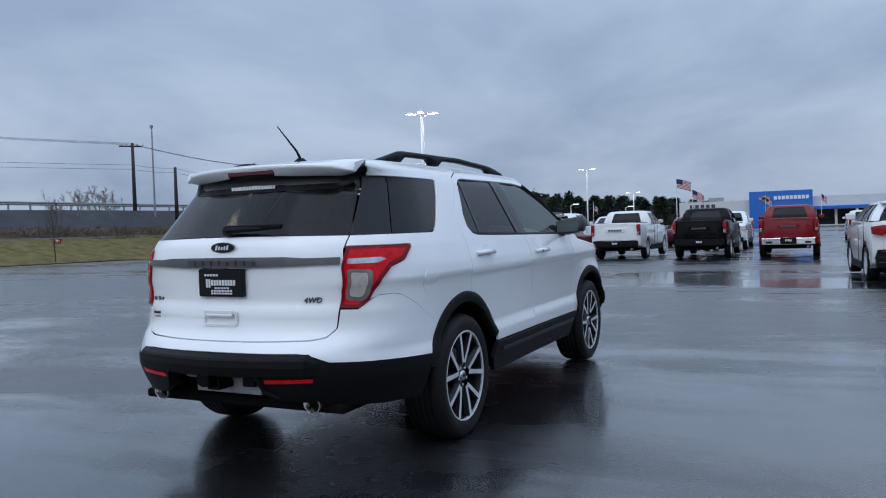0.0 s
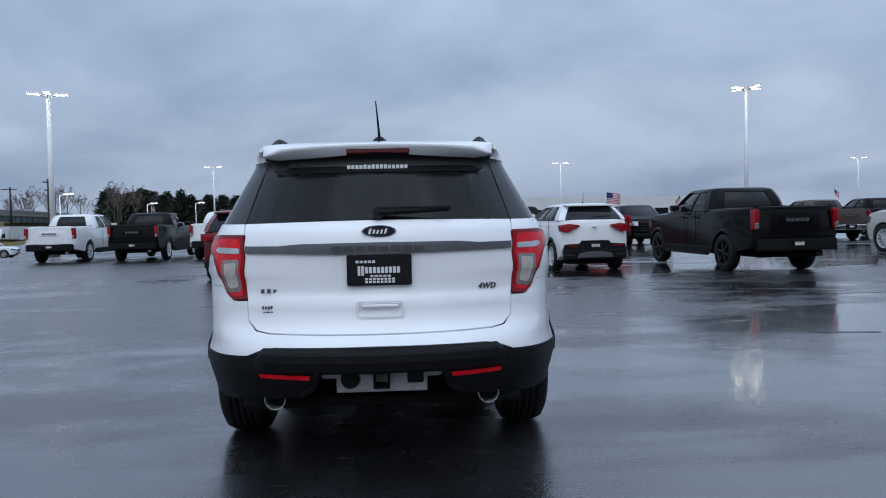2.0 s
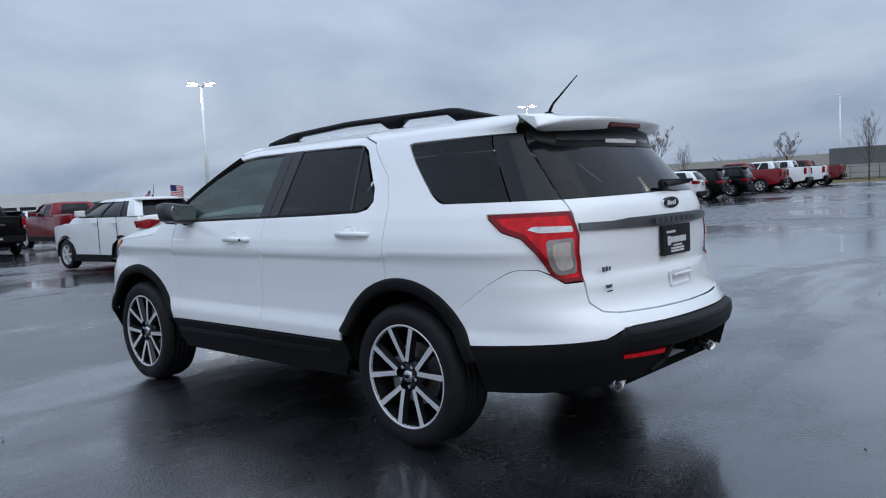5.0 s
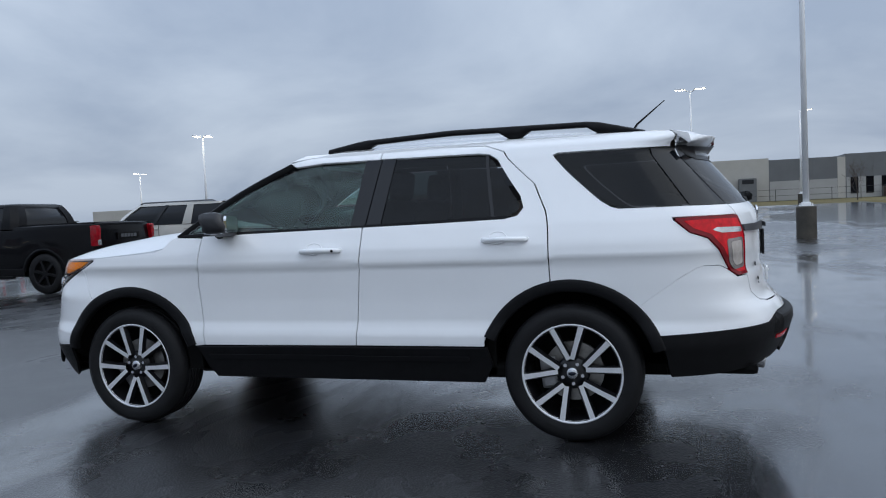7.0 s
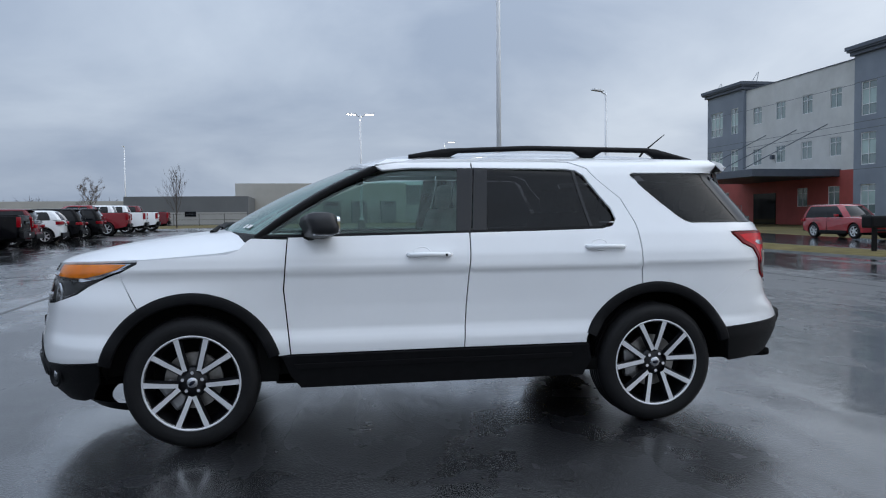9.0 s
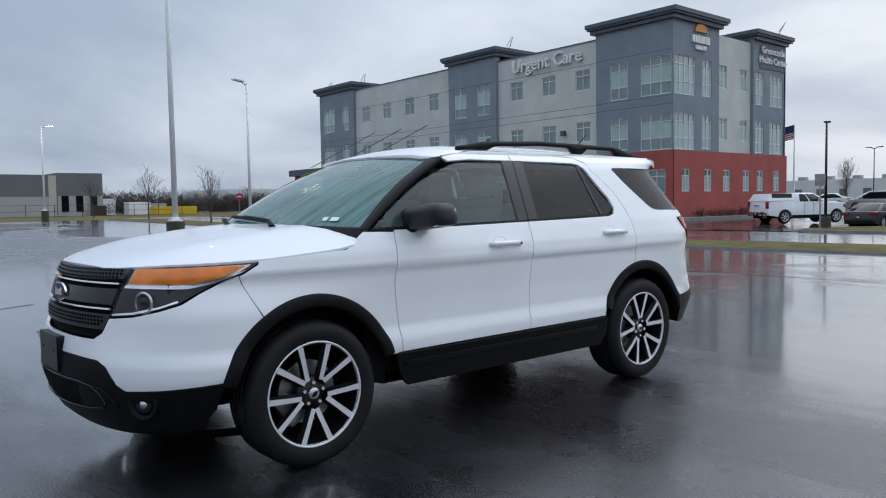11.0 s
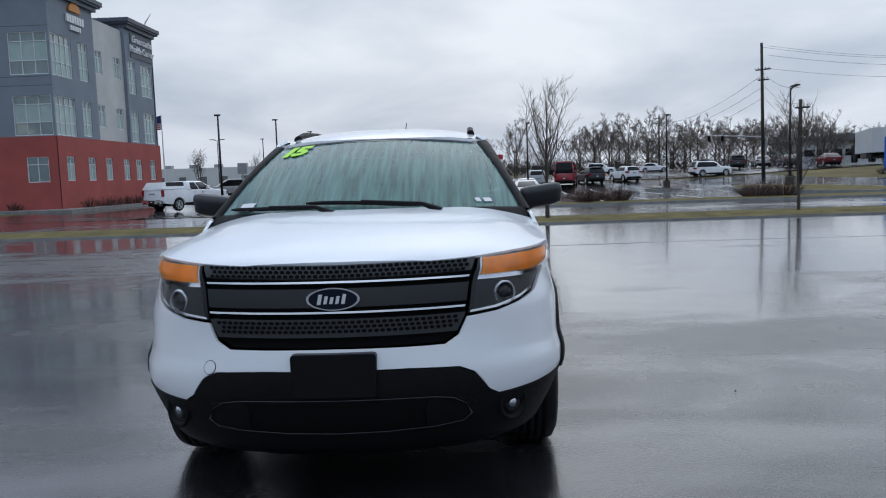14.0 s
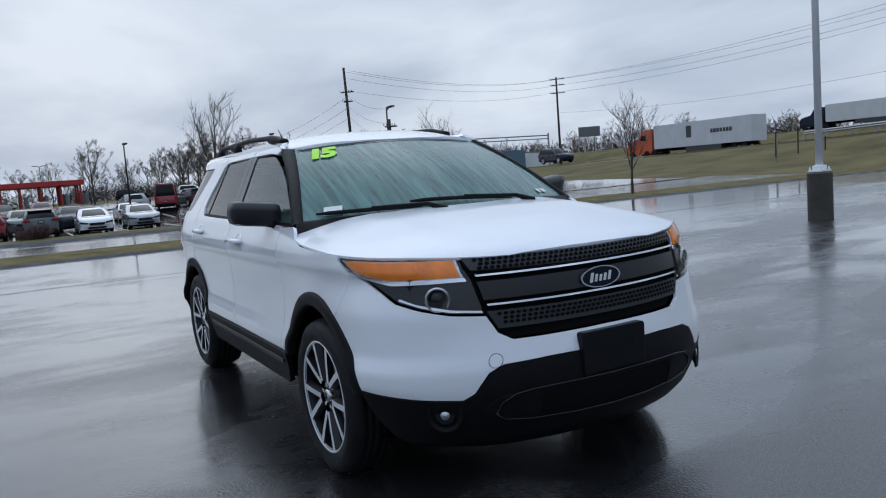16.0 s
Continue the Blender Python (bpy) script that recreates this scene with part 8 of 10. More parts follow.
            add_box(bm, (k["ra"] + k["r"] + 0.35, -0.05, -0.03), (k["fa"] - k["r"] - 0.15, 0.05, 0.03), 0.02)
            return bm
        for sg in (1, -1):
            attach("running_board", f"{K}stp", st_, M["black_plastic"], v, pose(0, sg * (hw - 0.02), s0 - 0.08))

            def ar_():
                bm = bm_new()
                for axx in (k["ra"], k["fa"]):
                    rows = []
                    for i in range(15):
                        a = lerp(0.1, math.pi - 0.1, i / 14)
                        rows.append([bm.verts.new((axx + q * math.cos(a), y, k["r"] + q * 0.97 * math.sin(a))) for q, y in ((k["r"] + 0.06, -0.06), (k["r"] + 0.06, 0.016), (k["r"] + 0.115, 0.012), (k["r"] + 0.135, -0.03))])
                    for r0, r1 in zip(rows, rows[1:]):
                        for j in range(3):
                            bm.faces.new((r0[j], r0[j + 1], r1[j + 1], r1[j]))
                return bm
            attach("arch_lip", f"{K}arl{colour}", ar_, P, v, Matrix.Translation((0, sg * (hw - 0.012), 0)) @ Matrix.Diagonal((1, sg, 1, 1)), smooth=True)

    def fb_():
        bm = bm_new()
        w = hw * (0.86 if truck else 0.52)
        add_box(bm, (L - 0.16, -w, s0 + (0.0 if truck else 0.06)), (L + (0.02 if truck else -0.015), w, s0 + (0.18 if truck else 0.17)), 0.03)
        return bm
    attach("front_bumper", f"{K}fb{chrome}", fb_, chm, v)

    def gr():
        bm = bm_new()
        w, zl, zh = (hw * 0.62, s0 + 0.24, k["nose"] - 0.06) if truck else (hw * 0.44, k["nose"] - 0.27, k["nose"] - 0.12)
        add_box(bm, (L - 0.14, -w, zl), (L + 0.004, w, zh), 0.03)
        for i in range(4 if truck else 2):
            z = lerp(zl + 0.04, zh - 0.04, i / (3 if truck else 1))
            add_box(bm, (L - 0.02, -w * 0.96, z - 0.010), (L + 0.012, w * 0.96, z + 0.010), 0.004, idx=1)
        return bm
    attach("grille", f"{K}gr", gr, [M["cavity"], M["grey_satin"]], v)
    if plate:
        def pl():
            bm = bm_new()
            add_box(bm, (-0.075, -0.155, 0), (-0.055, 0.155, 0.155), 0.004)
            for i in range(5):
                add_box(bm, (-0.079, -0.10 + i * 0.042, 0.045), (-0.074, -0.07 + i * 0.042, 0.115), idx=1)
            return bm
        attach("plate", "dealerplate", pl, [M["plate_black"], M["print_white"]], v, pose(-0.01 if kind == "pickup" else 0.045, 0, s0 + (0.12 if kind == "pickup" else 0.27 if kind == "small_crossover" else 0.58 if kind == "crossover" else 0.36)))

    def ub():
        bm = bm_new()
        add_box(bm, (0.25, -hw * 0.70, s0 - 0.10), (L - 0.3, hw * 0.70, s0 + 0.12), 0.03)
        for ax2 in (k["ra"], k["fa"]):
            add_box(bm, (ax2 - k["r"] - 0.04, -hw + 0.22, s0 - 0.02), (ax2 + k["r"] + 0.04, hw - 0.22, k["r"] * 2 + 0.02))
        return bm
    attach("underbody", f"{K}ub", ub, M["cavity"], v)
    if k["bed"]:
        def bed():
            bm = bm_new()
            add_box(bm, (0.14, -hw + 0.14, k["bed"] - 0.01), (k["cab"][0] - 0.08, hw - 0.14, k["bed"] + 0.012))
            return bm
        attach("bed_cover", f"{K}bed", bed, M["black_plastic"], v)

        def tg():
            bm = bm_new()
            for z in (k["sill"] + 0.34, k["bed"] - 0.03):
                add_box(bm, (-0.004, -hw + 0.20, z - 0.006), (0.02, hw - 0.20, z + 0.006))
            add_box(bm, (-0.012, -0.36, k["bed"] - 0.36), (0.02, 0.36, k["bed"] - 0.22), 0.01)
            return bm
        gate_ = attach("tailgate_relief", f"{K}tg{colour}", tg, P, v)

        def nm_():
            bm = bm_new()
            for i in range(5):
                add_box(bm, (-0.018, -0.25 + i * 0.105, k["bed"] - 0.325), (-0.010, -0.165 + i * 0.105, k["bed"] - 0.255))
            return bm
        attach("lettering", f"{K}nm", nm_, M["grey_satin"], gate_)
        if cap:
            def cp():
                bm = bm_new()
                z0, z1 = k["bed"], k["H"] - 0.05
                r0 = [(0.05, -hw + 0.06, z0), (k["cab"][0], -hw + 0.06, z0), (k["cab"][0], hw - 0.06, z0), (0.05, hw - 0.06, z0)]
                r1 = [(0.30, -hw + 0.22, z1), (k["cab"][0], -hw + 0.22, z1), (k["cab"][0], hw - 0.22, z1), (0.30, hw - 0.22, z1)]
                a, b = [bm.verts.new(p) for p in r0], [bm.verts.new(p) for p in r1]
                for i in range(4):
                    bm.faces.new((a[i], a[(i + 1) % 4], b[(i + 1) % 4], b[i]))
                bm.faces.new(b)
                bmesh.ops.bevel(bm, geom=bm.edges, offset=0.04, segments=2, affect="EDGES")
                return bm
            cpo = attach("bed_cap", f"{K}cap{colour}", cp, P, v)
            for s in (1, -1):
                def cw():
                    bm = bm_new()
                    add_box(bm, (0.45, -0.012, 0), (k["cab"][0] - 0.15, 0.012, 0.26), 0.01)
                    return bm
                attach("cap_window", f"{K}capw", cw, M["window_dark"], cpo, pose(0, s * (hw - 0.125), k["bed"] + 0.18, s * 17, 0, 0))
    elif spoiler and kind in ("suv", "crossover", "small_crossover", "big_suv"):
        def sp():
            bm = bm_new()
            c = k["cab"][2]
            add_box(bm, (c - 0.20, -hw * 0.70, k["H"] - 0.085), (c + 0.14, hw * 0.70, k["H"] - 0.045), 0.015)
            return bm
        attach("spoiler", f"{K}sp{colour if 'crossover' in kind else ''}", sp, P if "crossover" in kind else M["black_gloss"], v)
        if "crossover" in kind:
            def lo():
                bm = bm_new()
                add_box(bm, (-0.025, -hw * 0.88, s0 + 0.02), (0.16, hw * 0.88, s0 + (0.26 if kind == "small_crossover" else 0.20)), 0.04)
                if kind == "small_crossover":
                    add_prism(bm, [(-hw * 0.9, s0 + 0.2), (hw * 0.9, s0 + 0.2), (hw * 0.84, s0 + 0.38), (hw * 0.44, s0 + 0.40), (hw * 0.38, s0 + 0.47), (-hw * 0.38, s0 + 0.47), (-hw * 0.44, s0 + 0.40), (-hw * 0.84, s0 + 0.38)], -0.014, 0.12, "yz", 0.012)
                    add_prism(bm, [(-hw * 0.52, s0 + 0.06), (hw * 0.52, s0 + 0.06), (hw * 0.44, s0 + 0.17), (hw * 0.2, s0 + 0.205), (-hw * 0.2, s0 + 0.205), (-hw * 0.44, s0 + 0.17)], -0.045, 0.1, "yz", 0.015, idx=1)
                    for sg in (1, -1):
                        add_box(bm, (-0.04, min(sg * hw * 0.56, sg * hw * 0.84), s0 + 0.12), (0.1, max(sg * hw * 0.56, sg * hw * 0.84), s0 + 0.145), 0.008, idx=1)
                        add_box(bm, (-0.022, min(sg * hw * 0.5, sg * hw * 0.78), s0 + 0.33), (0.1, max(sg * hw * 0.5, sg * hw * 0.78), s0 + 0.365), 0.006, idx=2)
                else:
                    add_box(bm, (-0.035, -hw * 0.42, s0 + 0.02), (0.1, hw * 0.42, s0 + 0.10), 0.02, idx=1)
                return bm
            attach("rear_diffuser", f"{K}lo", lo, [M["black_plastic"], M["grey_satin"], M["tail_red"]], v)
            if kind == "small_crossover":
                def em():
                    bm = bm_new()
                    add_lathe(bm, [(0.0, 0.012), (0.05, 0.01), (0.06, 0.0)], 18, "x")
                    return bm
                attach("badge", f"{K}em", em, M["chrome"], v, pose(-0.004, 0, 1.07, 0, 0, 180))

                def an():
                    bm = bm_new()
                    add_tube(bm, [(0.0, 0, -0.02), (0.0, 0, 0.01), (-0.02, 0, 0.03), (-0.07, 0, 0.24)], [0.03, 0.022, 0.008, 0.005], 6)
                    return bm
                attach("aerial", f"{K}an", an, M["black_plastic"], v, pose(k["cab"][2] + 0.25, 0.05, k["H"] + 0.0))
        def wp():
            bm = bm_new()
            add_tube(bm, [(lerp(k["cab"][0], k["cab"][2], 0.15) - 0.10, 0.0, lerp(k["belt"], k["H"], 0.15)), (lerp(k["cab"][0], k["cab"][2], 0.2) - 0.11, -0.4, lerp(k["belt"], k["H"], 0.2))], 0.015, 6)
            return bm
        attach("rear_wiper", f"{K}wp", wp, M["black_plastic"], v)
    if rails:
        for s in (1, -1):
            def rl():
                bm = bm_new()
                x0, x1 = k["cab"][2] + 0.25, k["cab"][3] - 0.1
                add_tube(bm, [(x0, 0, -0.02), (x0 + 0.12, 0, 0.02), (x1 - 0.15, 0, 0.02), (x1, 0, -0.02)], 0.022, 6)
                return bm
            attach("roof_rail", f"{K}rail", rl, M["grey_satin"], v, pose(0, s * hw * 0.66, k["H"] - 0.02))
    return v


SALE = "sale vehicles in rows"
# near row behind the SUV
vehicle("small_crossover", "white", 12.3, -4.70, 4, "white compact crossover with slim red tail lights on wet asphalt", chrome=False, group=SALE, scale=1.0)
vehicle("pickup", "black", 10.55, -8.4, 3, "glossy black crew-cab pickup with black wheels", dark_rim=True, group=SALE)
vehicle("crossover", "dark_red", 12.1, 3.5, 1, "dark red small crossover with roof rails", rails=True, group=SALE)
vehicle("big_suv", "pearl", 12.4, -16.1, 5, "pale silver full-size SUV with chrome wheels", rails=True, group=SALE, chrome=False, scale=1.04)
vehicle("suv", "black", 13.1, -22.2, 8, "black three-row SUV with chrome window trim", dark_rim=True, group=SALE, scale=1.05)
vehicle("pickup", "black", 13.6, -28.7, 5, "black pickup with red tail lights", dark_rim=True, group=SALE)
vehicle("suv", "dark_red", 13.9, -32.2, 6, "dark red SUV between pickups", group=SALE)
vehicle("crossover", "white", 13.5, -35.2, 6, "white boxy crossover with dark tail lights", group=SALE, spoiler=False)
vehicle("suv", "black", 13.6, -38.2, 6, "black SUV with red tail lamps", group=SALE)
vehicle("suv", "black", 13.4, -41.3, 6, "black SUV in a parked row", group=SALE)
vehicle("pickup", "red", 13.2, -45.6, 6, "red crew-cab pickup in a parked row", group=SALE)
vehicle("pickup", "white", 13.0, -49.6, 6, "white pickup in a parked row", group=SALE)
vehicle("pickup", "white", 12.8, -52.8, 6, "white work pickup near the lot edge", group=SALE)
vehicle("pickup", "dark_red", 12.6, -56.0, 6, "dark red pickup at the end of the row", group=SALE)
# second row
for y, col, kind, ch, lab in ((13.2, "white", "pickup", False, "white crew-cab pickup with dark lower bumper"), (10.1, "black", "pickup", False, "black crew-cab pickup with black rear bumper"), (7.0, "white", "pickup", False, "white pickup with pressed tailgate lettering relief"),
                              (4.0, "white", "pickup", False, "white pickup with tall red tail lights"), (0.9, "black", "pickup", False, "black crew-cab pickup on wet asphalt"), (-2.1, "red", "pickup", True, "red crew-cab pickup with chrome bumper")):
    vehicle(kind, col, 24.9, y, 0, lab, chrome=ch, group=SALE)
vehicle("pickup", "white", 44.0, -5.6, 0, "white mid-size pickup in the third row", group=SALE, scale=0.94)
vehicle("pickup", "black", 27.0, -5.6, -2, "black lifted pickup with dark wheels", dark_rim=True, group=SALE)
vehicle("pickup", "red", 27.2, -9.2, 0, "red pickup beside a dark one", group=SALE)
vehicle("pickup", "black", 32.0, -11.6, 180, "dark pickup facing the rows", group=SALE)
vehicle("pickup", "brown", 28.0, -20.4, 0, "brown pickup with chrome bumper", chrome=True, group=SALE)
vehicle("pickup", "black", 28.4, -23.6, 0, "black pickup in the second row", group=SALE)
vehicle("suv", "grey", 30.0, -28.0, 0, "grey SUV in the second row", group=SALE)
vehicle("pickup", "white", 38.0, 1.0, 180, "white pickup facing the SUV in a far row", group=SALE)
vehicle("crossover", "dark_red", 48.0, -0.6, 0, "dark red small car in a far row", group=SALE)
vehicle("suv", "black", 36.0, -9.0, 0, "black SUV far back in the lot", group=SALE)
vehicle("pickup", "white", 42.0, 8.0, 180, "white pickup far back in the lot", group=SALE)
vehicle("suv", "dark_red", 44.0, 4.0, 180, "dark red SUV far back in the lot", group=SALE)
vehicle("suv", "white", 46.0, -14.0, 0, "white SUV far back in the lot", group=SALE)
vehicle("pickup", "red", 43.0, -24.0, 0, "red pickup far back in the lot", group=SALE)
# slanted row near the bank
for i, (col, kind, lab) in enumerate((("grey", "pickup", "grey off-road pickup with white wheels"), ("bright_red", "pickup", "bright red pickup in a slanted row"), ("grey", "suv", "dark grey SUV in a slanted row"), ("blue", "suv", "blue SUV in a slanted row"),
                                      ("white", "pickup", "white pickup in a slanted row"), ("black", "suv", "black SUV in a slanted row"), ("white", "suv", "white SUV in a slanted row"))):
    vehicle(kind, col, 43.2 + 2.5 * i, 35.2 - 0.6 * i, -82, lab, at_axle="front", group="slanted sale row", scale=0.9)
vehicle("suv", "blue", 21.5, -66.5, -80, "bright blue SUV at the far lot edge", group=SALE)

# car park beyond the lane
CP = "cars in the car park"
for y, col, kind, hd, lab in ((-13.2, "grey", "sedan", 176, "dark grey sedan with red tail lights"), (-9.4, "black", "suv", 180, "black SUV seen from behind"), (-6.5, "black", "suv", 180, "black SUV in a wet car park"),
                              (-3.5, "bright_red", "crossover", 180, "red crossover in a wet car park"), (-0.9, "green_grey", "crossover", 180, "grey-green crossover in a wet car park")):
    vehicle(kind, col, -43.2, y, hd, lab, group=CP, rails=kind == "suv")
vehicle("sedan", "white", -43.3, 1.9, 0, "white sedan with a black grille", at_axle="front", group=CP)
vehicle("sedan", "silver", -44.6, 4.7, 0, "silver sedan parked nose out", at_axle="front", group=CP)
rg = random.Random(12)
cols = ["white", "black", "grey", "silver", "grey", "silver", "navy", "dark_red", "green_grey", "white"]
for row, x, hd, ys in ((0, -53.0, 0, range(-14, 9, 3)), (1, -60.5, 180, range(-15, 12, 3)), (2, -70.0, 0, range(-18, 1, 3)), (3, -77.0, 180, range(-20, -2, 3))):
    for y in ys:
        if rg.random() < 0.82 and not (x > -62 and 8 < y):
            c = rg.choice(cols)
            kd = rg.choice(["sedan", "crossover", "suv", "sedan"])
            vehicle(kd, c, x + rg.uniform(-0.4, 0.4), y + rg.uniform(-0.2, 0.2), hd + rg.uniform(-2, 2), f"{c.replace('_', ' ')} {'sedan' if kd == 'sedan' else 'SUV'} among parked cars on wet asphalt", group=CP)
vehicle("pickup", "silver", -66.5, 7.4, 180, "silver pickup on wet asphalt", group=CP)
vehicle("van", "bright_red", -71.0, 10.6, 168, "red high-roof van with a dark rear window", group=CP, category="van")
vehicle("suv", "grey", -74.0, 14.0, 190, "grey SUV beside the red van", group=CP)
vehicle("crossover", "white", -76.0, 18.2, 195, "white crossover by the exit", group=CP)
vehicle("suv", "white", -82.0, 27.2, 100, "white SUV on the access road", group=CP, rails=True)
vehicle("pickup", "white", -43.5, -18.75, 153, "white heavy pickup with a bed cap", cap=True, chrome=True, group=CP)
vehicle("minivan", "silver", -71.0, -21.2, -86, "silver minivan parked side-on", at_axle="rear", group=CP)
vehicle("sedan", "white", -76.0, -28.0, -80, "white sedan beyond the minivan", group=CP)
vehicle("sedan", "silver", -80.0, -15.0, 90, "silver sedan at the far side", group=CP)
vehicle("suv", "bright_red", -26.0, -30.0, 92, "red SUV on the lane beside the clinic", group=CP)
# ---- lamp posts, poles, wires, flags ----
M["pole_white"] = mat("pale_painted_pole", (0.86, 0.865, 0.87), 0.45, 0.0, 0.05, 2)
M["pole_dark"] = mat("dark_bronze_pole", (0.018, 0.016, 0.015), 0.45, 0.3, 0.1, 3)
M["led"] = mat("lit_lamp_lens", (1.0, 0.93, 0.68), 0.4, 0, 0, emit=8)
M["pole_wood"] = mat("weathered_timber_pole", (0.045, 0.036, 0.030), 0.9, 0, 0.35, 4, 0.4, 40)
M["wire"] = mat("black_cable", (0.02, 0.02, 0.022), 0.7, 0, 0)
M["concrete_base"] = mat("wet_concrete_base", (0.055, 0.048, 0.038), 0.7, 0, 0.35, 3, 0.4, 50)


def lamp_post(x, y, h, heads, dark=False, base=0.0, heading=0.0, r=0.09, lit=True, label="", base_r=0.28, big=1.0):
    z = gz(x, y)
    v = thing("lamp_post", pose(x, y, z, 0, 0, heading), label, "street lamp", "lot lamps")
    P = M["pole_dark"] if dark else M["pole_white"]
    if base:
        bm = bm_new()
        add_lathe(bm, [(0.0, base), (base_r - 0.03, base), (base_r, base - 0.03), (base_r, -0.1)], 28, "z")
        part("concrete_base", bm, M["concrete_base"], v)
        bm = bm_new()
        w = min(0.19, base_r * 0.66)
        add_box(bm, (-w, -w, base), (w, w, base + 0.03), 0.006)
        for a in (-1, 1):
            for b in (-1, 1):
                add_tube(bm, [(a * w * 0.78, b * w * 0.78, base + 0.03), (a * w * 0.78, b * w * 0.78, base + 0.09)], 0.015, 6)
        add_box(bm, (-r - 0.025, -r - 0.025, base + 0.03), (r + 0.025, r + 0.025, base + 0.12), 0.02)
        part("base_plate", bm, P, v)
    bm = bm_new()
    add_tube(bm, [(0, 0, base), (0, 0, h)], [r, r * 0.62], 14)
    part("pole", bm, P, v, smooth=True)
    for a in heads:
        d = Vector((math.cos(radians(a)), math.sin(radians(a)), 0))
        n = Vector((-d.y, d.x, 0))
        bm = bm_new()
        add_tube(bm, [Vector((0, 0, h - 0.12)) + d * 0.0, Vector((0, 0, h + 0.02)) + d * 0.35], 0.04, 8)
        arm = part("arm", bm, P, v)
        bm = bm_new()
        add_box(bm, (0.28, -0.17, -0.03), (0.98, 0.17, 0.06), 0.025)
        hd = part("lamp_head", bm, P, v)
        hd.matrix_basis = pose(0, 0, h + 0.03, 0, -3, a) @ Matrix.Scale(big, 4)
        if lit:
            bm = bm_new()
            add_box(bm, (0.34, -0.14, -0.045), (0.94, 0.14, -0.028), 0.004)
            part("lens", bm, M["led"], hd)
    return v


four = (20, 110, 200, 290)
for x, y, r in ((34.2, 17.7, 0.15), (35.4, -19.7, 0.115)):
    lamp_post(x, y, 8.3, four, base=0.75, r=r, label="tall pale lamp post with four lit heads")
lamp_post(78.0, 19.8, 7.6, (90, 270), label="pale lamp post with two lit heads", r=0.1)
lamp_post(80.5, -19.0, 7.5, (90, 270), label="pale lamp post with two lit heads", r=0.1)
lamp_post(80.0, -54.2, 7.05, (90, 270), label="pale lamp post with two lit heads", r=0.1)
lamp_post(103.4, 20.0, 5.7, (90, 270), label="distant pale lamp post", r=0.1)
lamp_post(60.1, -85.5, 12.5, (70, 250, 160, 340), base=0.75, r=0.19, big=1.6, label="tall pale lamp post with lit heads")
lamp_post(126.5, -154.8, 13.6, (90, 270), label="distant lit lamp post", r=0.22, big=2.2)
for x, y, h in ((49, 23.7, 4.3), (70, 24.4, 4.1), (81, 22.6, 3.8), (96, 19.5, 3.6)):
    lamp_post(x, y, h, (-90,), label="short pale lamp post with one lit head", r=0.06)
lamp_post(-3.0, -48.8, 8.25, (0, 180), base=0.85, label="pale lamp post with two heads on a concrete base")
lamp_post(-11.9, -64.6, 7.75, (180,), base=0.85, label="pale lamp post with one head on a concrete base")
lamp_post(-15.75, -35.0, 8.05, (20,), base=0.85, label="grey lamp post with one long head", lit=False)
lamp_post(31.2, -130.7, 13.2, (90,), label="thin pale lamp post with one small head", r=0.14, lit=False)
lamp_post(-5.6, -19.4, 12.5, (90, 270), base=0.95, r=0.09, label="very tall pale lamp post on a round concrete base")
lamp_post(-4.1, 11.1, 12.5, (90, 270), base=0.92, r=0.068, label="very tall pale lamp post on a round concrete base", base_r=0.225)
for x, y, h, a in ((-39.2, -13.8, 5.85, 200), (-48.2, -12.6, 6.2, 200), (-62.4, -13.0, 6.1, 200), (-82, -22.5, 5.9, 200), (-57.0, 17.0, 5.9, -10), (-42.6, 20.8, 6.15, 0), (-60.0, 6.0, 6.0, 0)):
    lamp_post(x, y, h, (a,), dark=True, base=0.75, label="dark bronze lamp post on a concrete base", lit=False, r=0.08)
for i, (x, y) in enumerate(((-118, -8), (-124, 2), (-131, -4), (-112, -14), (-95, -32))):
    lamp_post(x, y, 6.0 + 0.3 * (i % 3), (90, 270), dark=True, label="distant slim lamp post", lit=False, r=0.07)


def timber_pole(x, y, z, h, arms, label, lean=0.0):
    v = thing("utility_pole", pose(x, y, z, lean, 0, 0), label, "utility pole", "utility poles")
    bm = bm_new()
    add_tube(bm, [(0, 0, -0.3), (0, 0, h)], [0.19, 0.13], 10)
    part("pole", bm, M["pole_wood"], v, smooth=True)
    for hz, w, a in arms:
        bm = bm_new()
        b2 = bmesh.new()
        add_box(b2, (-w, -0.06, -0.06), (w, 0.06, 0.06))
        merge(bm, b2, pose(0.16 * math.sin(radians(a)), 0.16 * math.cos(radians(a)), hz, 0, 0, a))
        cr = part("crossarm", bm, M["pole_wood"], v)
        for k in (-0.9, -0.45, 0.45, 0.9):
            bm = bm_new()
            add_lathe(bm, [(0.0, 0.2), (0.04, 0.16), (0.05, 0.06), (0.02, 0.0)], 8, "z", pose(k * w * math.cos(radians(a)), k * w * math.sin(radians(a)), hz + 0.06))
            part("insulator", bm, M["steel"], cr)
    return v


timber_pole(44.6, 53, 3.4, 6.6, ((6.3, 1.0, -40),), "dark timber utility pole with one crossarm")
timber_pole(71.6, 61.5, 3.6, 6.8, ((6.4, 1.1, -40),), "dark timber utility pole beyond the road")
lamp_post(42.2, 34.0, 6.9, (-70,), label="pale lamp post with one lit head", r=0.13)
timber_pole(47.3, 50.6, 3.2, 4.6, (), "short dark timber utility pole")
timber_pole(77.4, 53.8, gz(77.4, 53.8), 7.2, ((6.5, 1.2, -40),), "dark timber utility pole with one crossarm")
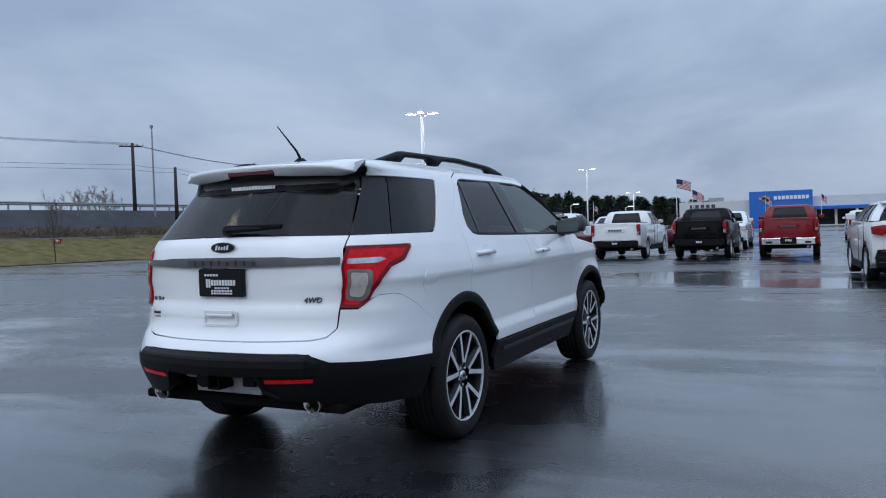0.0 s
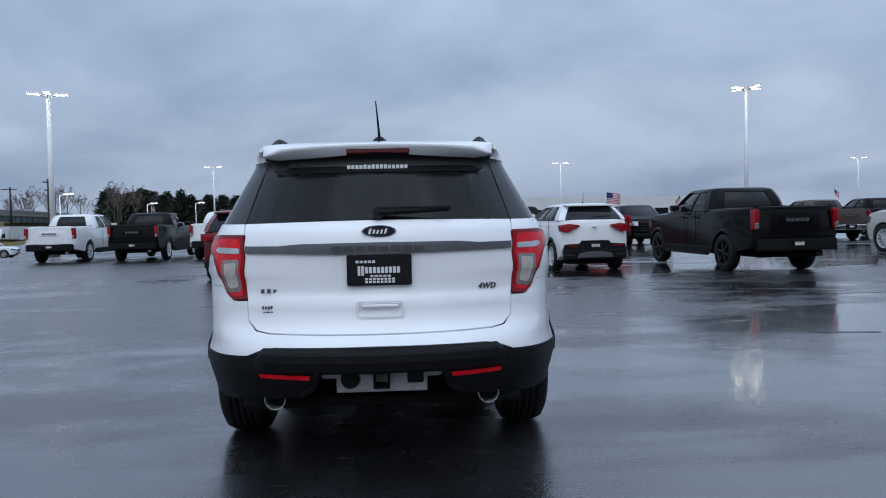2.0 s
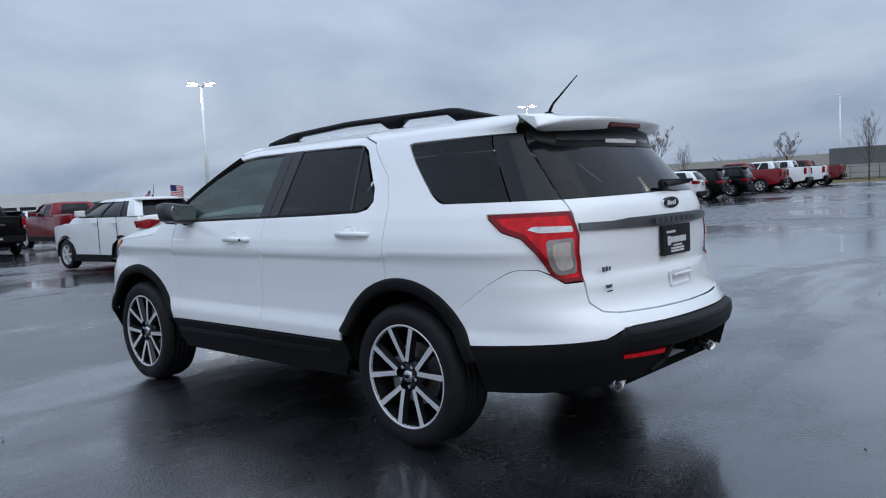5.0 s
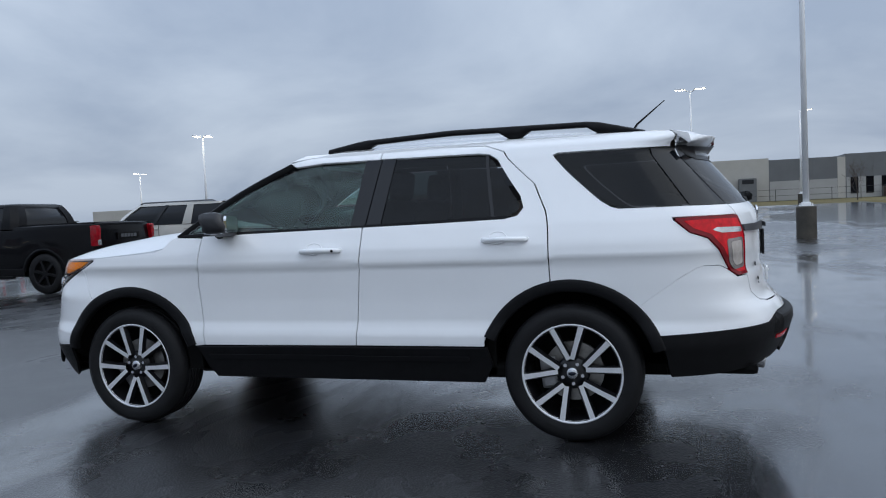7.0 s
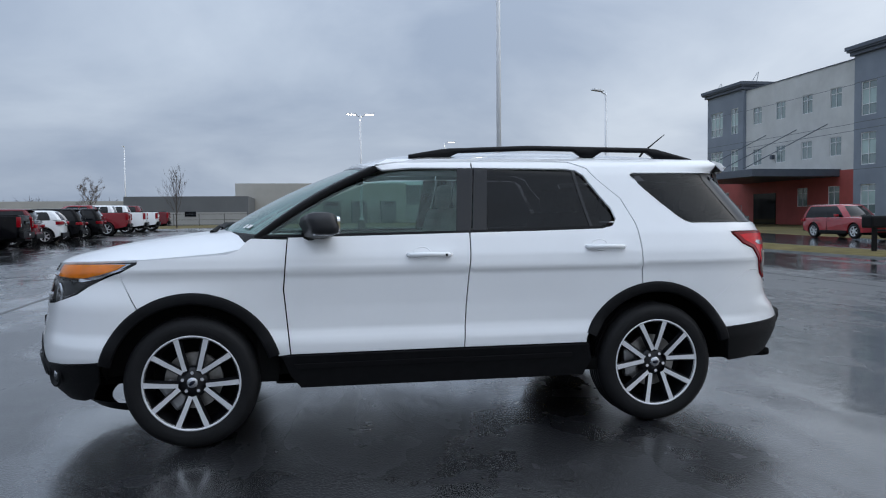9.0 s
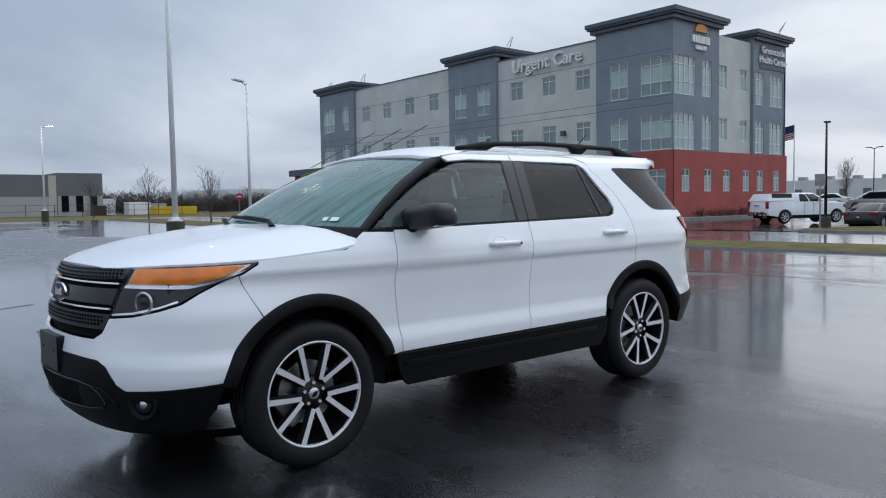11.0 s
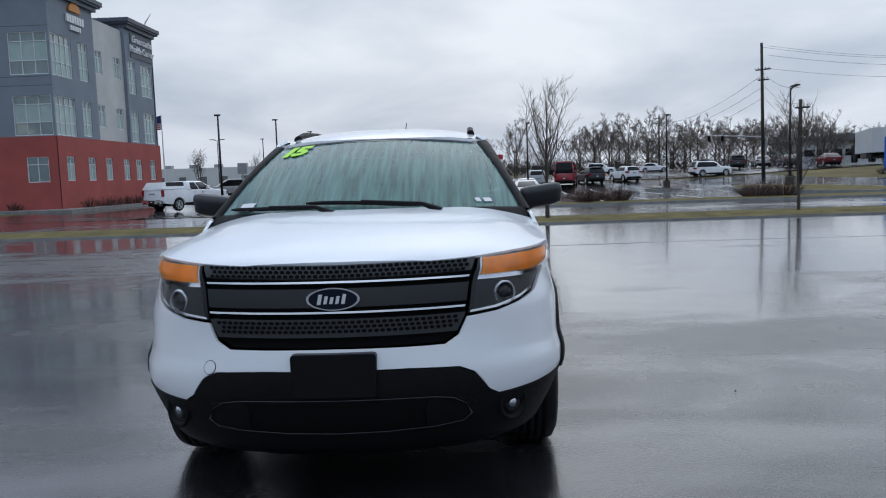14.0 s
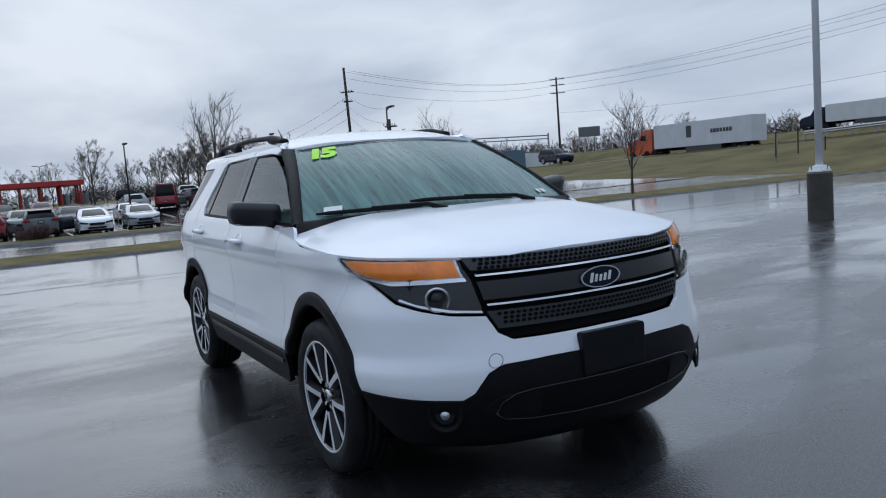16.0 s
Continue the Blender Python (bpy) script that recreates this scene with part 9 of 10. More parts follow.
timber_pole(84, 40, 0.2, 6.6, ((6.2, 1.0, 0), (5.3, 0.7, 0)), "timber pole with two crossarms")
timber_pole(100, 38, 0, 6.0, ((5.6, 0.9, 0),), "slim timber pole far beyond the lot")
timber_pole(120, 62, 2.2, 5.6, ((5.2, 1.2, -40),), "distant timber pole by the bridge")
v = thing("tall_mast", pose(46, 52, gz(46, 52)), "slim grey mast with a small camera head", "mast")
bm = bm_new(); add_tube(bm, [(0, 0, 0), (0, 0, 8.4)], [0.10, 0.06], 10); part("pole", bm, M["steel"], v)
bm = bm_new(); add_box(bm, (-0.15, -0.1, 8.2), (0.1, 0.1, 8.5), 0.03); part("camera_head", bm, M["steel"], v)
timber_pole(-71.5, 30.4, gz(-71.5, 30.4), 13.2, ((10.6, 0.7, 60), (9.6, 0.5, 60)), "tall leaning timber utility pole with fittings", 1.2)
timber_pole(-89, 72.5, 1.4, 13.4, ((13.1, 1.1, 40), (12.2, 1.1, 40), (11.0, 1.1, 40)), "tall timber utility pole with three crossarms")
timber_pole(-52, 25.5, gz(-52, 25.5), 6.2, ((5.6, 0.5, 60),), "slim dark pole with a short arm")
timber_pole(-150, 40, 1.2, 11.0, ((10.4, 1.2, 70), (9.4, 1.2, 70)), "distant timber pole with two crossarms")


def wire(a, b, sag, n=14, r=0.013):
    bm = bm_new()
    pts = [Vector(a).lerp(Vector(b), i / n) - Vector((0, 0, sag * 4 * (i / n) * (1 - i / n))) for i in range(n + 1)]
    add_tube(bm, pts, r, 4)
    return tagged(part("overhead_wire", bm, M["wire"]), "thin black overhead cable sagging between poles", "cable", "overhead wires")


for dx in (-0.8, 0.0, 0.8):
    wire((44.6 + dx * 0.7, 53 + dx * 0.6, 9.9), (77.4 + dx, 53.8, 10.0), 1.0)
    wire((44.6 + dx * 0.7, 53 + dx * 0.6, 9.9), (-20 + dx, 78, 13.0), 1.0)
for z in (8.0, 7.6):
    wire((44.6, 53, z), (-20, 80, z + 2.0), 0.8)
    wire((44.6, 53, z), (47.3, 50.6, z - 0.3), 0.1)
    wire((47.3, 50.6, z - 0.3), (77.4, 53.8, z + 0.1), 0.9)
for z, k in ((14.5, 0.9), (14.5, -0.9), (13.6, 0.9), (12.5, -0.8)):
    wire((-89 + k * 0.7, 72.5 + k * 0.7, z), (-71.5 + k * 0.3, 30.4 + k * 0.3, z - 1.4), 1.2)
    wire((-89 + k * 0.7, 72.5 + k * 0.7, z), (-18, 96 + k * 2, z + 6.5), 2.0, r=0.017)
for z in (10.5, 9.3, 8.2):
    wire((-71.5, 30.4, z), (-150, 40, z + 0.4), 1.5, r=0.017)
    wire((-71.5, 30.4, z), (-52, 25.5, z - 3.4), 0.5)
wire((-89, 72.5, 9.4), (-20, 82, 10.2), 1.6)

M["flag_red"] = mat("flag_red", (0.42, 0.03, 0.05), 0.8, 0, 0.08, 3)
M["flag_white"] = mat("flag_white", (0.62, 0.60, 0.60), 0.8, 0, 0.05, 3)
M["flag_blue"] = mat("flag_navy", (0.02, 0.03, 0.12), 0.8, 0, 0.08, 3)


def flag(x, y, z0, h, w, ht, heading, droop, label):
    v = thing("flagpole", pose(x, y, z0, 0, 0, heading), label, "flagpole", "flags")
    bm = bm_new(); add_tube(bm, [(0, 0, 0), (0, 0, h)], [0.05 + 0.004 * h, 0.03] if h > 3 else [0.008, 0.006], 8); part("pole", bm, M["pole_white"], v)
    bm = bm_new()
    nx, nz = 18, 13
    vs = [[bm.verts.new((i / nx * w * (1 - 0.12 * droop), 0.16 * w * math.sin(i / nx * 7) * (i / nx), h - 0.1 - ht * j / nz - droop * w * 0.55 * (i / nx) ** 1.3)) for j in range(nz + 1)] for i in range(nx + 1)]
    for i in range(nx):
        for j in range(nz):
            f = bm.faces.new((vs[i][j], vs[i + 1][j], vs[i + 1][j + 1], vs[i][j + 1]))
            f.material_index = 2 if (i < nx * 0.4 and j < 7) else (0 if j % 2 == 0 else 1)
    part("cloth", bm, [M["flag_red"], M["flag_white"], M["flag_blue"]], v, smooth=True)
    return v


flag(132.5, 18.6, gz(130, 19), 9.0, 2.6, 1.6, -80, 0.5, "tall white flagpole with a striped flag flying")
flag(118, 14.0, gz(118, 14), 6.4, 2.0, 1.25, -80, 0.9, "white flagpole with a striped flag drooping")
flag(-62.0, -26.2, 0.4, 7.3, 1.9, 1.2, 300, 0.5, "slim flagpole with a striped flag beside the clinic")
flag(12.9, -5.42, 1.28, 0.68, 0.42, 0.27, -82, 0.25, "small striped flag flying from a crossover window")
for i, (x, y) in enumerate(((29.0, -21.0), (31, -1.0), (28.6, -3.2), (30, 6.5), (29.5, 11.2), (13.2, -27.5), (33, -15))):
    flag(x, y, gz(x, y) + 1.55, 0.95, 0.40, 0.26, -70 + 15 * i, 1.1, "small striped flag on a car window staff")

# ---- pylon sign ----
sgn = thing("pylon_sign", pose(-60.5, 37.8, gz(-60.5, 37.8), 0, 0, -28), "blue and white pylon sign with a lit panel", "sign")
bm = bm_new()
add_prism(bm, [(-1.35, 0.0), (1.35, 0.0), (1.35, 4.15), (0.7, 4.42), (-0.7, 4.42), (-1.35, 4.15)], -0.25, 0.25, "yz", 0.02)
body = part("body", bm, M["clad_white"], sgn)
bm = bm_new(); add_box(bm, (0.25, -1.36, 0.25), (0.30, 1.36, 3.15)); part("blue_panel", bm, mat("royal_blue_panel", (0.015, 0.10, 0.42), 0.4, 0, 0.05, 1, emit=0.12), body)
text_mesh("panel_text", "Urgent Care", 0.42, mat("pale_blue_print", (0.25, 0.42, 0.75), 0.5, 0, 0), body, Matrix.Translation((0.31, 0, 2.78)) @ FACE_FRONT, 0.005)
bm = bm_new(); add_box(bm, (0.30, -0.9, 1.0), (0.34, 0.9, 1.45)); part("lit_panel", bm, mat("lit_cyan_panel", (0.05, 0.42, 0.95), 0.4, 0, 0, emit=0.6), body)
bm = bm_new()
for i in range(5):
    add_box(bm, (0.30, -0.55 + i * 0.28, 1.68), (0.33, -0.55 + i * 0.28 + 0.2, 2.05 if i % 2 else 2.18))
add_box(bm, (0.30, -0.7, 1.58), (0.33, 0.2, 1.64))
part("name_lettering", bm, M["sign_letter"], body)
bm = bm_new()
add_prism(bm, [(-0.3, 3.95), (0.3, 3.95), (0.12, 4.2), (-0.12, 4.2)], 0.25, 0.28, "yz")
for z in (3.72, 3.5, 3.32):
    add_box(bm, (0.25, -0.5, z), (0.27, 0.5, z + 0.06))
part("emblem_print", bm, M["print_dark"], body)
M["tawny"] = mat("tawny_grass_clump", (0.30, 0.19, 0.06), 0.9, 0, 0.4, 5, 0.4, 40)
for i, (dx, dy) in enumerate(((1.2, 0.6), (1.3, -0.5), (1.1, 0.1))):
    twig_clump("grass_clump", pose(-60.5 + dx, 37.8 + dy, gz(-60, 37.8)), 0.7, 1.0, 90, 70 + i, M["tawny"], "tawny ornamental grass under the pylon sign", "grass clump", "sign planting")
for i, dy in enumerate((-2.2, 2.0, 2.6)):
    twig_clump("shrub", pose(-59.5, 37.8 + dy, gz(-60, 37.8)), 0.5, 0.8, 60, 80 + i, M["shrub"], "dark shrub under the pylon sign", "shrub", "sign planting")

# ---- bare trees ----
M["bark"] = mat("wet_grey_bark", (0.060, 0.048, 0.040), 0.85, 0, 0.3, 8, 0.4, 60)
# far crowns: haze is put into the colour, paler than the near twigs
M["hazed_far_twig"] = mat("hazed_grey_brown_twigs", (0.14, 0.115, 0.10), 0.9, 0, 0.25, 1)
M["twig"] = mat("brown_twigs", (0.085, 0.068, 0.060), 0.9, 0, 0.25, 5)


def tree_mesh(name, h, seed, spread_, levels=4, limbs=9, trunk=0.06, fork=0.28, kids=4, fine=0.0):
    """Tapered trunk, limbs and fine leafless twigs."""
    rg = random.Random(seed)
    bt, bc = bm_new(), bm_new()
    top = Vector((rg.uniform(-0.1, 0.1), rg.uniform(-0.1, 0.1), h * 0.62))
    add_tube(bt, [(0, 0, -0.1), (0, 0, h * 0.12), top * 0.5, top], [trunk * 1.25, trunk, trunk * 0.75, trunk * 0.35], 8)

    def grow(p, d, ln, r, lev):
        q1 = p + d * ln * 0.5 + Vector((rg.uniform(-1, 1), rg.uniform(-1, 1), 0)) * ln * 0.05
        e = p + d * ln + Vector((0, 0, ln * 0.10))
        if fine and lev <= 0:
            d = (d * 0.6 + Vector((rg.uniform(-1, 1), rg.uniform(-1, 1), rg.uniform(-0.6, 1)))).normalized()
            w = d.cross(Vector((rg.uniform(-1, 1), rg.uniform(-1, 1), 0.3))).normalized() * fine * 0.62
            bc.faces.new([bc.verts.new(v) for v in (p - w, p + w, p + d * ln * 2.3)])
            return
        add_tube(bc, [p, q1, e], [r, r * 0.75, r * 0.35], 5 if lev > 2 else 3, cap=False)
        if lev <= 0:
            return
        for i in range(kids if lev > 1 else kids + (11 if fine else 1)):
            t = rg.uniform(0.3, 1.0)
            o = p.lerp(q1, t * 2) if t < 0.5 else q1.lerp(e, t * 2 - 1)
            ax = Vector((rg.uniform(-1, 1), rg.uniform(-1, 1), rg.uniform(-0.3, 1.0))).normalized()
            nd = (d * 0.8 + ax * 0.65 + Vector((0, 0, 0.18))).normalized()
            grow(o, nd, ln * rg.uniform(0.38, 0.60), max(fine * 0.7, r * 0.5), lev - 1)
    for i in range(limbs):
        t = lerp(fork, 1.0, (i + rg.random() * 0.6) / limbs)
        a = i * 2.4 + rg.uniform(-0.4, 0.4)
        up = lerp(0.75, 1.7, t)
        d = Vector((math.cos(a) * spread_, math.sin(a) * spread_, up)).normalized()
        base = Vector((0, 0, 0)).lerp(top, min(1, t))
        grow(base, d, h * lerp(0.48, 0.34, t), trunk * 0.42, levels - 1)
    out = []
    for nm, bm, mt in (("trunk", bt, M["bark"]), ("crown", bc, M["hazed_far_twig"] if fine else M["twig"])):
        me = bpy.data.meshes.new(name + "_" + nm)
        bm.to_mesh(me); bm.free()
        me.materials.append(mt)
        out.append((nm, me))
    return out


def put_tree(meshes, m, label, group, name="bare_tree", category="tree"):
    v = thing(name, m, label, category, group)
    for nm, me in meshes:
        o = new(nm, me)
        o.parent = v
    return v


young = [tree_mesh("young", 5.6, 3, 0.42, 4, 10, 0.065, 0.30), tree_mesh("young_b", 5.4, 8, 0.46, 4, 10, 0.060, 0.32), tree_mesh("young_c", 5.5, 15, 0.40, 4, 11, 0.062, 0.28)]
for i, (x, y, s) in enumerate(((-17.3, 3.0, 0.73), (-17.3, 10.4, 0.62), (-17.3, 18.9, 0.69), (-17.3, -44.0, 0.66), (-17.3, -55.8, 0.72), (-17.3, -70.5, 0.62))):
    put_tree(young[i % 3], pose(x, y, gz(x, y) + 0.1, 0, 0, 77 * i) @ Matrix.Diagonal((s * 1.2, s * 1.2, s * 0.9, 1)), "young leafless street tree in the grass strip", "verge trees")
put_tree(young[1], pose(26.8, 40.4, gz(26.8, 40.4), 0, 0, 40) @ Matrix.Scale(0.70, 4), "young leafless tree at the foot of the grass bank", "verge trees")
for i, (x, y) in enumerate(((13.4, -72), (40, -92))):
    put_tree(young[i % 3], pose(x, y, gz(x, y), 0, 0, 50 * i) @ Matrix.Scale(0.95, 4), "leafless tree at the far lot edge", "verge trees")
put_tree(young[0], pose(-82, -30, gz(-82, -30)) @ Matrix.Scale(0.8, 4), "small leafless tree by the far car park", "verge trees")
put_tree(young[1], pose(-84, -24, gz(-82, -24)) @ Matrix.Scale(0.75, 4), "small leafless tree by the far car park", "verge trees")
put_tree(young[2], pose(-90, -33, gz(-82, -24)) @ Matrix.Scale(0.85, 4), "small leafless tree by the far car park", "verge trees")

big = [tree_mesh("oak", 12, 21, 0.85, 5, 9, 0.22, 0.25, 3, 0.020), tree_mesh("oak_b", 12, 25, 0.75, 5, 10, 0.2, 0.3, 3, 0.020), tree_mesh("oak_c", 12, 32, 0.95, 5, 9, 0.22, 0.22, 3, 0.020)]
rg = random.Random(5)
for i in range(46):
    t = i / 45
    a = radians(lerp(170, 154, t) + rg.uniform(-0.5, 0.5))
    D = rg.uniform(135, 175)
    x, y = 5 + D * math.cos(a), D * math.sin(a)
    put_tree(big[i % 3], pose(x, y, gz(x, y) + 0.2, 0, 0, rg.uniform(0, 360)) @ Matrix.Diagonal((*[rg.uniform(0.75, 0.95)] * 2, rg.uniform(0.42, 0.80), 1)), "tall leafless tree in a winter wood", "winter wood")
for i in range(34):
    a = radians(lerp(154, 122, i / 33) + rg.uniform(-0.8, 0.8))
    D = rg.uniform(170, 260)
    x, y = 5 + D * math.cos(a), D * math.sin(a)
    put_tree(big[i % 3], pose(x, y, gz(x, y) + 0.3, 0, 0, rg.uniform(0, 360)) @ Matrix.Scale(rg.uniform(0.5, 0.8), 4), "leafless tree on the far horizon", "winter wood")
for i in range(26):
    a = radians(lerp(190, 171, i / 25) + rg.uniform(-0.5, 0.5))
    D = rg.uniform(160, 230)
    x, y = 5 + D * math.cos(a), D * math.sin(a)
    put_tree(big[i % 3], pose(x, y, gz(x, y), 0, 0, rg.uniform(0, 360)) @ Matrix.Scale(rg.uniform(0.45, 0.95), 4), "leafless tree behind the fuel station", "winter wood")
for a_deg, d0, s0 in ((50.6, 118, 0.50), (49.3, 121, 0.50), (48.6, 117, 0.44), (52.0, 122, 0.36)):
    x, y = -6 + d0 * math.cos(radians(a_deg)), d0 * math.sin(radians(a_deg))
    put_tree(big[int(a_deg) % 3], pose(x, y, 2.4, 0, 0, a_deg * 40) @ Matrix.Scale(s0, 4), "leafless tree behind the main road", "bridge wood")
for i in range(34):
    a = radians(lerp(40, 17, i / 33) + rg.uniform(-0.6, 0.6))
    D = rg.uniform(150, 210)
    x, y = -6 + D * math.cos(a), D * math.sin(a)
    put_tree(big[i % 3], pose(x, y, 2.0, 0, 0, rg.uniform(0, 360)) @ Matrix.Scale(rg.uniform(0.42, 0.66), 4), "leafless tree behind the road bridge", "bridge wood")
for x, y, s in ((62, -128, 0.85), (68, -131, 0.8), (25, -86, 0.42), (55, -100, 0.4), (-60, -128, 0.35), (-75, -120, 0.4)):
    put_tree(big[int(x) % 3], pose(x, y, gz(x, y)) @ Matrix.Scale(s, 4), "leafless tree behind the works", "works trees")

# dark hedge and bushes on the skyline
M["dark_brush"] = mat("dark_winter_brush", (0.045, 0.035, 0.030), 0.95, 0, 0.4, 0.6)


def brush(name, pts, h, w, seed, label, material, n=260, size=0.5):
    """A thicket: many small ragged clumps of crossed twiggy blades."""
    rg = random.Random(seed)
    bm = bm_new()
    for i in range(n):
        t = rg.random() * (len(pts) - 1)
        k = min(int(t), len(pts) - 2)
        a, b = Vector(pts[k]), Vector(pts[k + 1])
        c = a.lerp(b, t - k)
        c += Vector((rg.uniform(-w, w), rg.uniform(-w, w), 0))
        zt = h * rg.uniform(0.35, 1.0)
        for j in range(22):
            q = c + Vector((rg.uniform(-size, size), rg.uniform(-size, size), rg.uniform(0, zt)))
            d = Vector((rg.uniform(-1, 1), rg.uniform(-1, 1), rg.uniform(0.2, 1.2))).normalized() * size * rg.uniform(0.6, 1.5)
            e = d.cross(Vector((rg.uniform(-1, 1), rg.uniform(-1, 1), 0.3))).normalized() * size * 0.045
            bm.faces.new([bm.verts.new(v) for v in (q - e, q + e, q + d)])
    return tagged(part(name, bm, material), label, "thicket", kind="stuff")


brush("thicket", [(60, 54, 1.6), (84, 56, 0.6), (96, 57, -1.8), (125, 58, -2.4)], 1.5, 2.2, 3, "brown leafless thicket on the bridge bank", mat("red_brown_brush", (0.075, 0.042, 0.030), 0.95, 0, 0.4, 0.6), 500, 0.8)
brush("thicket", [(20, 52, 1.2), (34, 49, 1.2), (52, 48, 1.0)], 1.1, 2.2, 4, "rough brown growth under the retaining wall", mat("rough_brown_growth", (0.085, 0.065, 0.030), 0.95, 0, 0.4, 0.8), 420, 0.45)
brush("thicket", [(-34, -140, 0.6), (-50, -138, 0.6), (-68, -136, 0.6), (-90, -140, 0.6)], 3.6, 2.0, 21, "dark far tree line behind the yard", M["dark_brush"], 620, 1.0)
brush("hedge", [(-60, -118, 0.7), (-48, -112, 0.7), (-34, -118, 0.7)], 3.0, 1.5, 5, "dark evergreen hedge by the far road", M["dark_brush"], 300, 0.7)
brush("thicket", [(-132, -22, 1.0), (-112, -14, 1.0), (-108, -24, 1.0)], 2.8, 3, 6, "dark bushes around the restaurant", M["dark_brush"], 260, 0.7)
brush("thicket", [(-150, 10, 1.2), (-145, 40, 1.2), (-135, 62, 1.2), (-140, 84, 1.2)], 3.4, 6, 8, "brown undergrowth below the winter wood", M["dark_brush"], 520, 0.9)
brush("thicket", [(-200, -30, 0.8), (-190, 10, 1), (-180, 40, 1)], 4.0, 8, 9, "dark far tree line", M["dark_brush"], 380, 1.2)
brush("thicket", [(-230, 100, 1), (-190, 150, 2), (-120, 210, 3)], 7.0, 10, 10, "dim wooded ridge on the skyline", M["dark_brush"], 520, 2.2)
brush("thicket", [(-260, -190, 1), (-120, -240, 1), (0, -260, 1), (160, -240, 1)], 6.5, 10, 11, "dim low tree line on the skyline", M["dark_brush"], 560, 2.4)

# pines behind the dealership
M["pine"] = mat("dark_pine_needles", (0.075, 0.095, 0.072), 0.9, 0, 0.45, 1.5)


def pine_mesh(seed):
    rg = random.Random(seed)
    bt, bc = bm_new(), bm_new()
    H = 10
    add_tube(bt, [(0, 0, 0), (0, 0, H * 0.95)], [0.22, 0.05], 7)
    for i in range(420):
        t = rg.random() ** 0.8
        z = lerp(1.2, H, t)
        R = lerp(2.6, 0.25, t ** 1.2) * rg.uniform(0.35, 1.0)
        a = rg.uniform(0, 2 * math.pi)
        c = Vector((R * math.cos(a), R * math.sin(a), z + rg.uniform(-0.3, 0.3)))
        for j in range(3):
            d = Vector((math.cos(a) + rg.uniform(-0.6, 0.6), math.sin(a) + rg.uniform(-0.6, 0.6), rg.uniform(-0.3, 0.6))).normalized() * rg.uniform(0.5, 0.9)
            e = d.cross(Vector((rg.uniform(-1, 1), rg.uniform(-1, 1), 1))).normalized() * 0.20
            bc.faces.new([bc.verts.new(v) for v in (c - e, c + e, c + d)])
    out = []
    for nm, bm, mt in (("trunk", bt, M["bark"]), ("crown", bc, M["pine"])):
        me = bpy.data.meshes.new("pine_" + nm)
        bm.to_mesh(me); bm.free(); me.materials.append(mt)
        out.append((nm, me))
    return out


pines = [pine_mesh(41), pine_mesh(42), pine_mesh(43)]
for i in range(84):
    a = radians(lerp(20.5, 5.5, i / 83) + rg.uniform(-0.3, 0.3))
    D = rg.uniform(165, 195)
    put_tree(pines[i % 3], pose(-6 + D * math.cos(a), D * math.sin(a), -0.3, 0, 0, rg.uniform(0, 360)) @ Matrix.Diagonal((1.15, 1.15, rg.uniform(0.55, 0.78) * lerp(1.32, 0.80, i / 83), 1)), "tall dark pine behind the dealership", "pine wood", "pine_tree")

for i, (pts, n) in enumerate((([(48, 48, 1.4), (62, 49, 1.6), (74, 50, 1.2)], 420), ([(50, 44, 0.5), (64, 45, 0.6), (82, 50, 0.3)], 360))):
    brush("thicket", pts, 1.0, 2.0, 31 + i, "reddish brown scrub on the embankment", bpy.data.materials["red_brown_brush"], n, 0.5)

# planted beds
for i, (x, y, r, h) in enumerate(((-28, 5.9, 0.9, 0.8), (-28, 7.2, 0.9, 0.85), (-28, 13.2, 0.9, 0.75), (-28, 14.4, 0.9, 0.8), (-28, -1.6, 0.8, 0.8))):
    twig_clump("twiggy_bush", pose(x, y, gz(x, y) + 0.1), r, h, 170, 40 + i, mat("reddish_twigs", (0.085, 0.045, 0.038), 0.9, 0, 0.3, 4), "leafless reddish bush in the kerbed bed", "bush", "bed bushes")
# ---- main road on its bank, bridge and lorries ----
bm = bm_new()
xs = list(np.linspace(-150, 84, 58))
rows = []
for x in xs:
    z = road_top(x)
    yc = 58.5 + max(0, x) * 0.055
    rows.append([bm.verts.new(p) for p in ((x, yc - 5.2, z - 0.02), (x, yc - 4.6, z), (x, yc + 5.4, z + 0.15), (x, yc + 7.0, z))])
for r0, r1 in zip(rows, rows[1:]):
    for k in range(3):
        bm.faces.new((r0[k], r1[k], r1[k + 1], r0[k + 1]))
tagged(part("main_road", bm, M["wet_road"], smooth=True), "wet main road climbing a low bank", "road", kind="structure")
bm = bm_new()
for x in np.arange(-140, 80, 9.0):
    z, yc = road_top(x) + 0.075, 58.5 + max(0, x) * 0.055
    z1 = road_top(x + 3) + 0.075
    bm.faces.new([bm.verts.new(p) for p in ((x, yc + 0.3, z), (x + 3, yc + 0.3, z1), (x + 3, yc + 0.45, z1), (x, yc + 0.45, z))])
part("lane_line", bm, M["line_white"], bpy.data.objects["main_road"])
bm = bm_new()
for x in np.arange(-34, 84, 2.0):
    z, yy = road_top(x), 53.5 + max(0, x) * 0.055
    add_box(bm, (x - 0.06, yy - 0.06, z - 0.1), (x + 0.06, yy + 0.06, z + 0.62))
part_pts = [(x, 53.42 + max(0, x) * 0.055, road_top(x) + 0.52) for x in np.arange(-34, 85, 2.0)]
rail = tagged(part("guard_rail", bm, M["steel"]), "grey steel guard rail on posts along the road", "guard rail", kind="structure")
bm = bm_new()
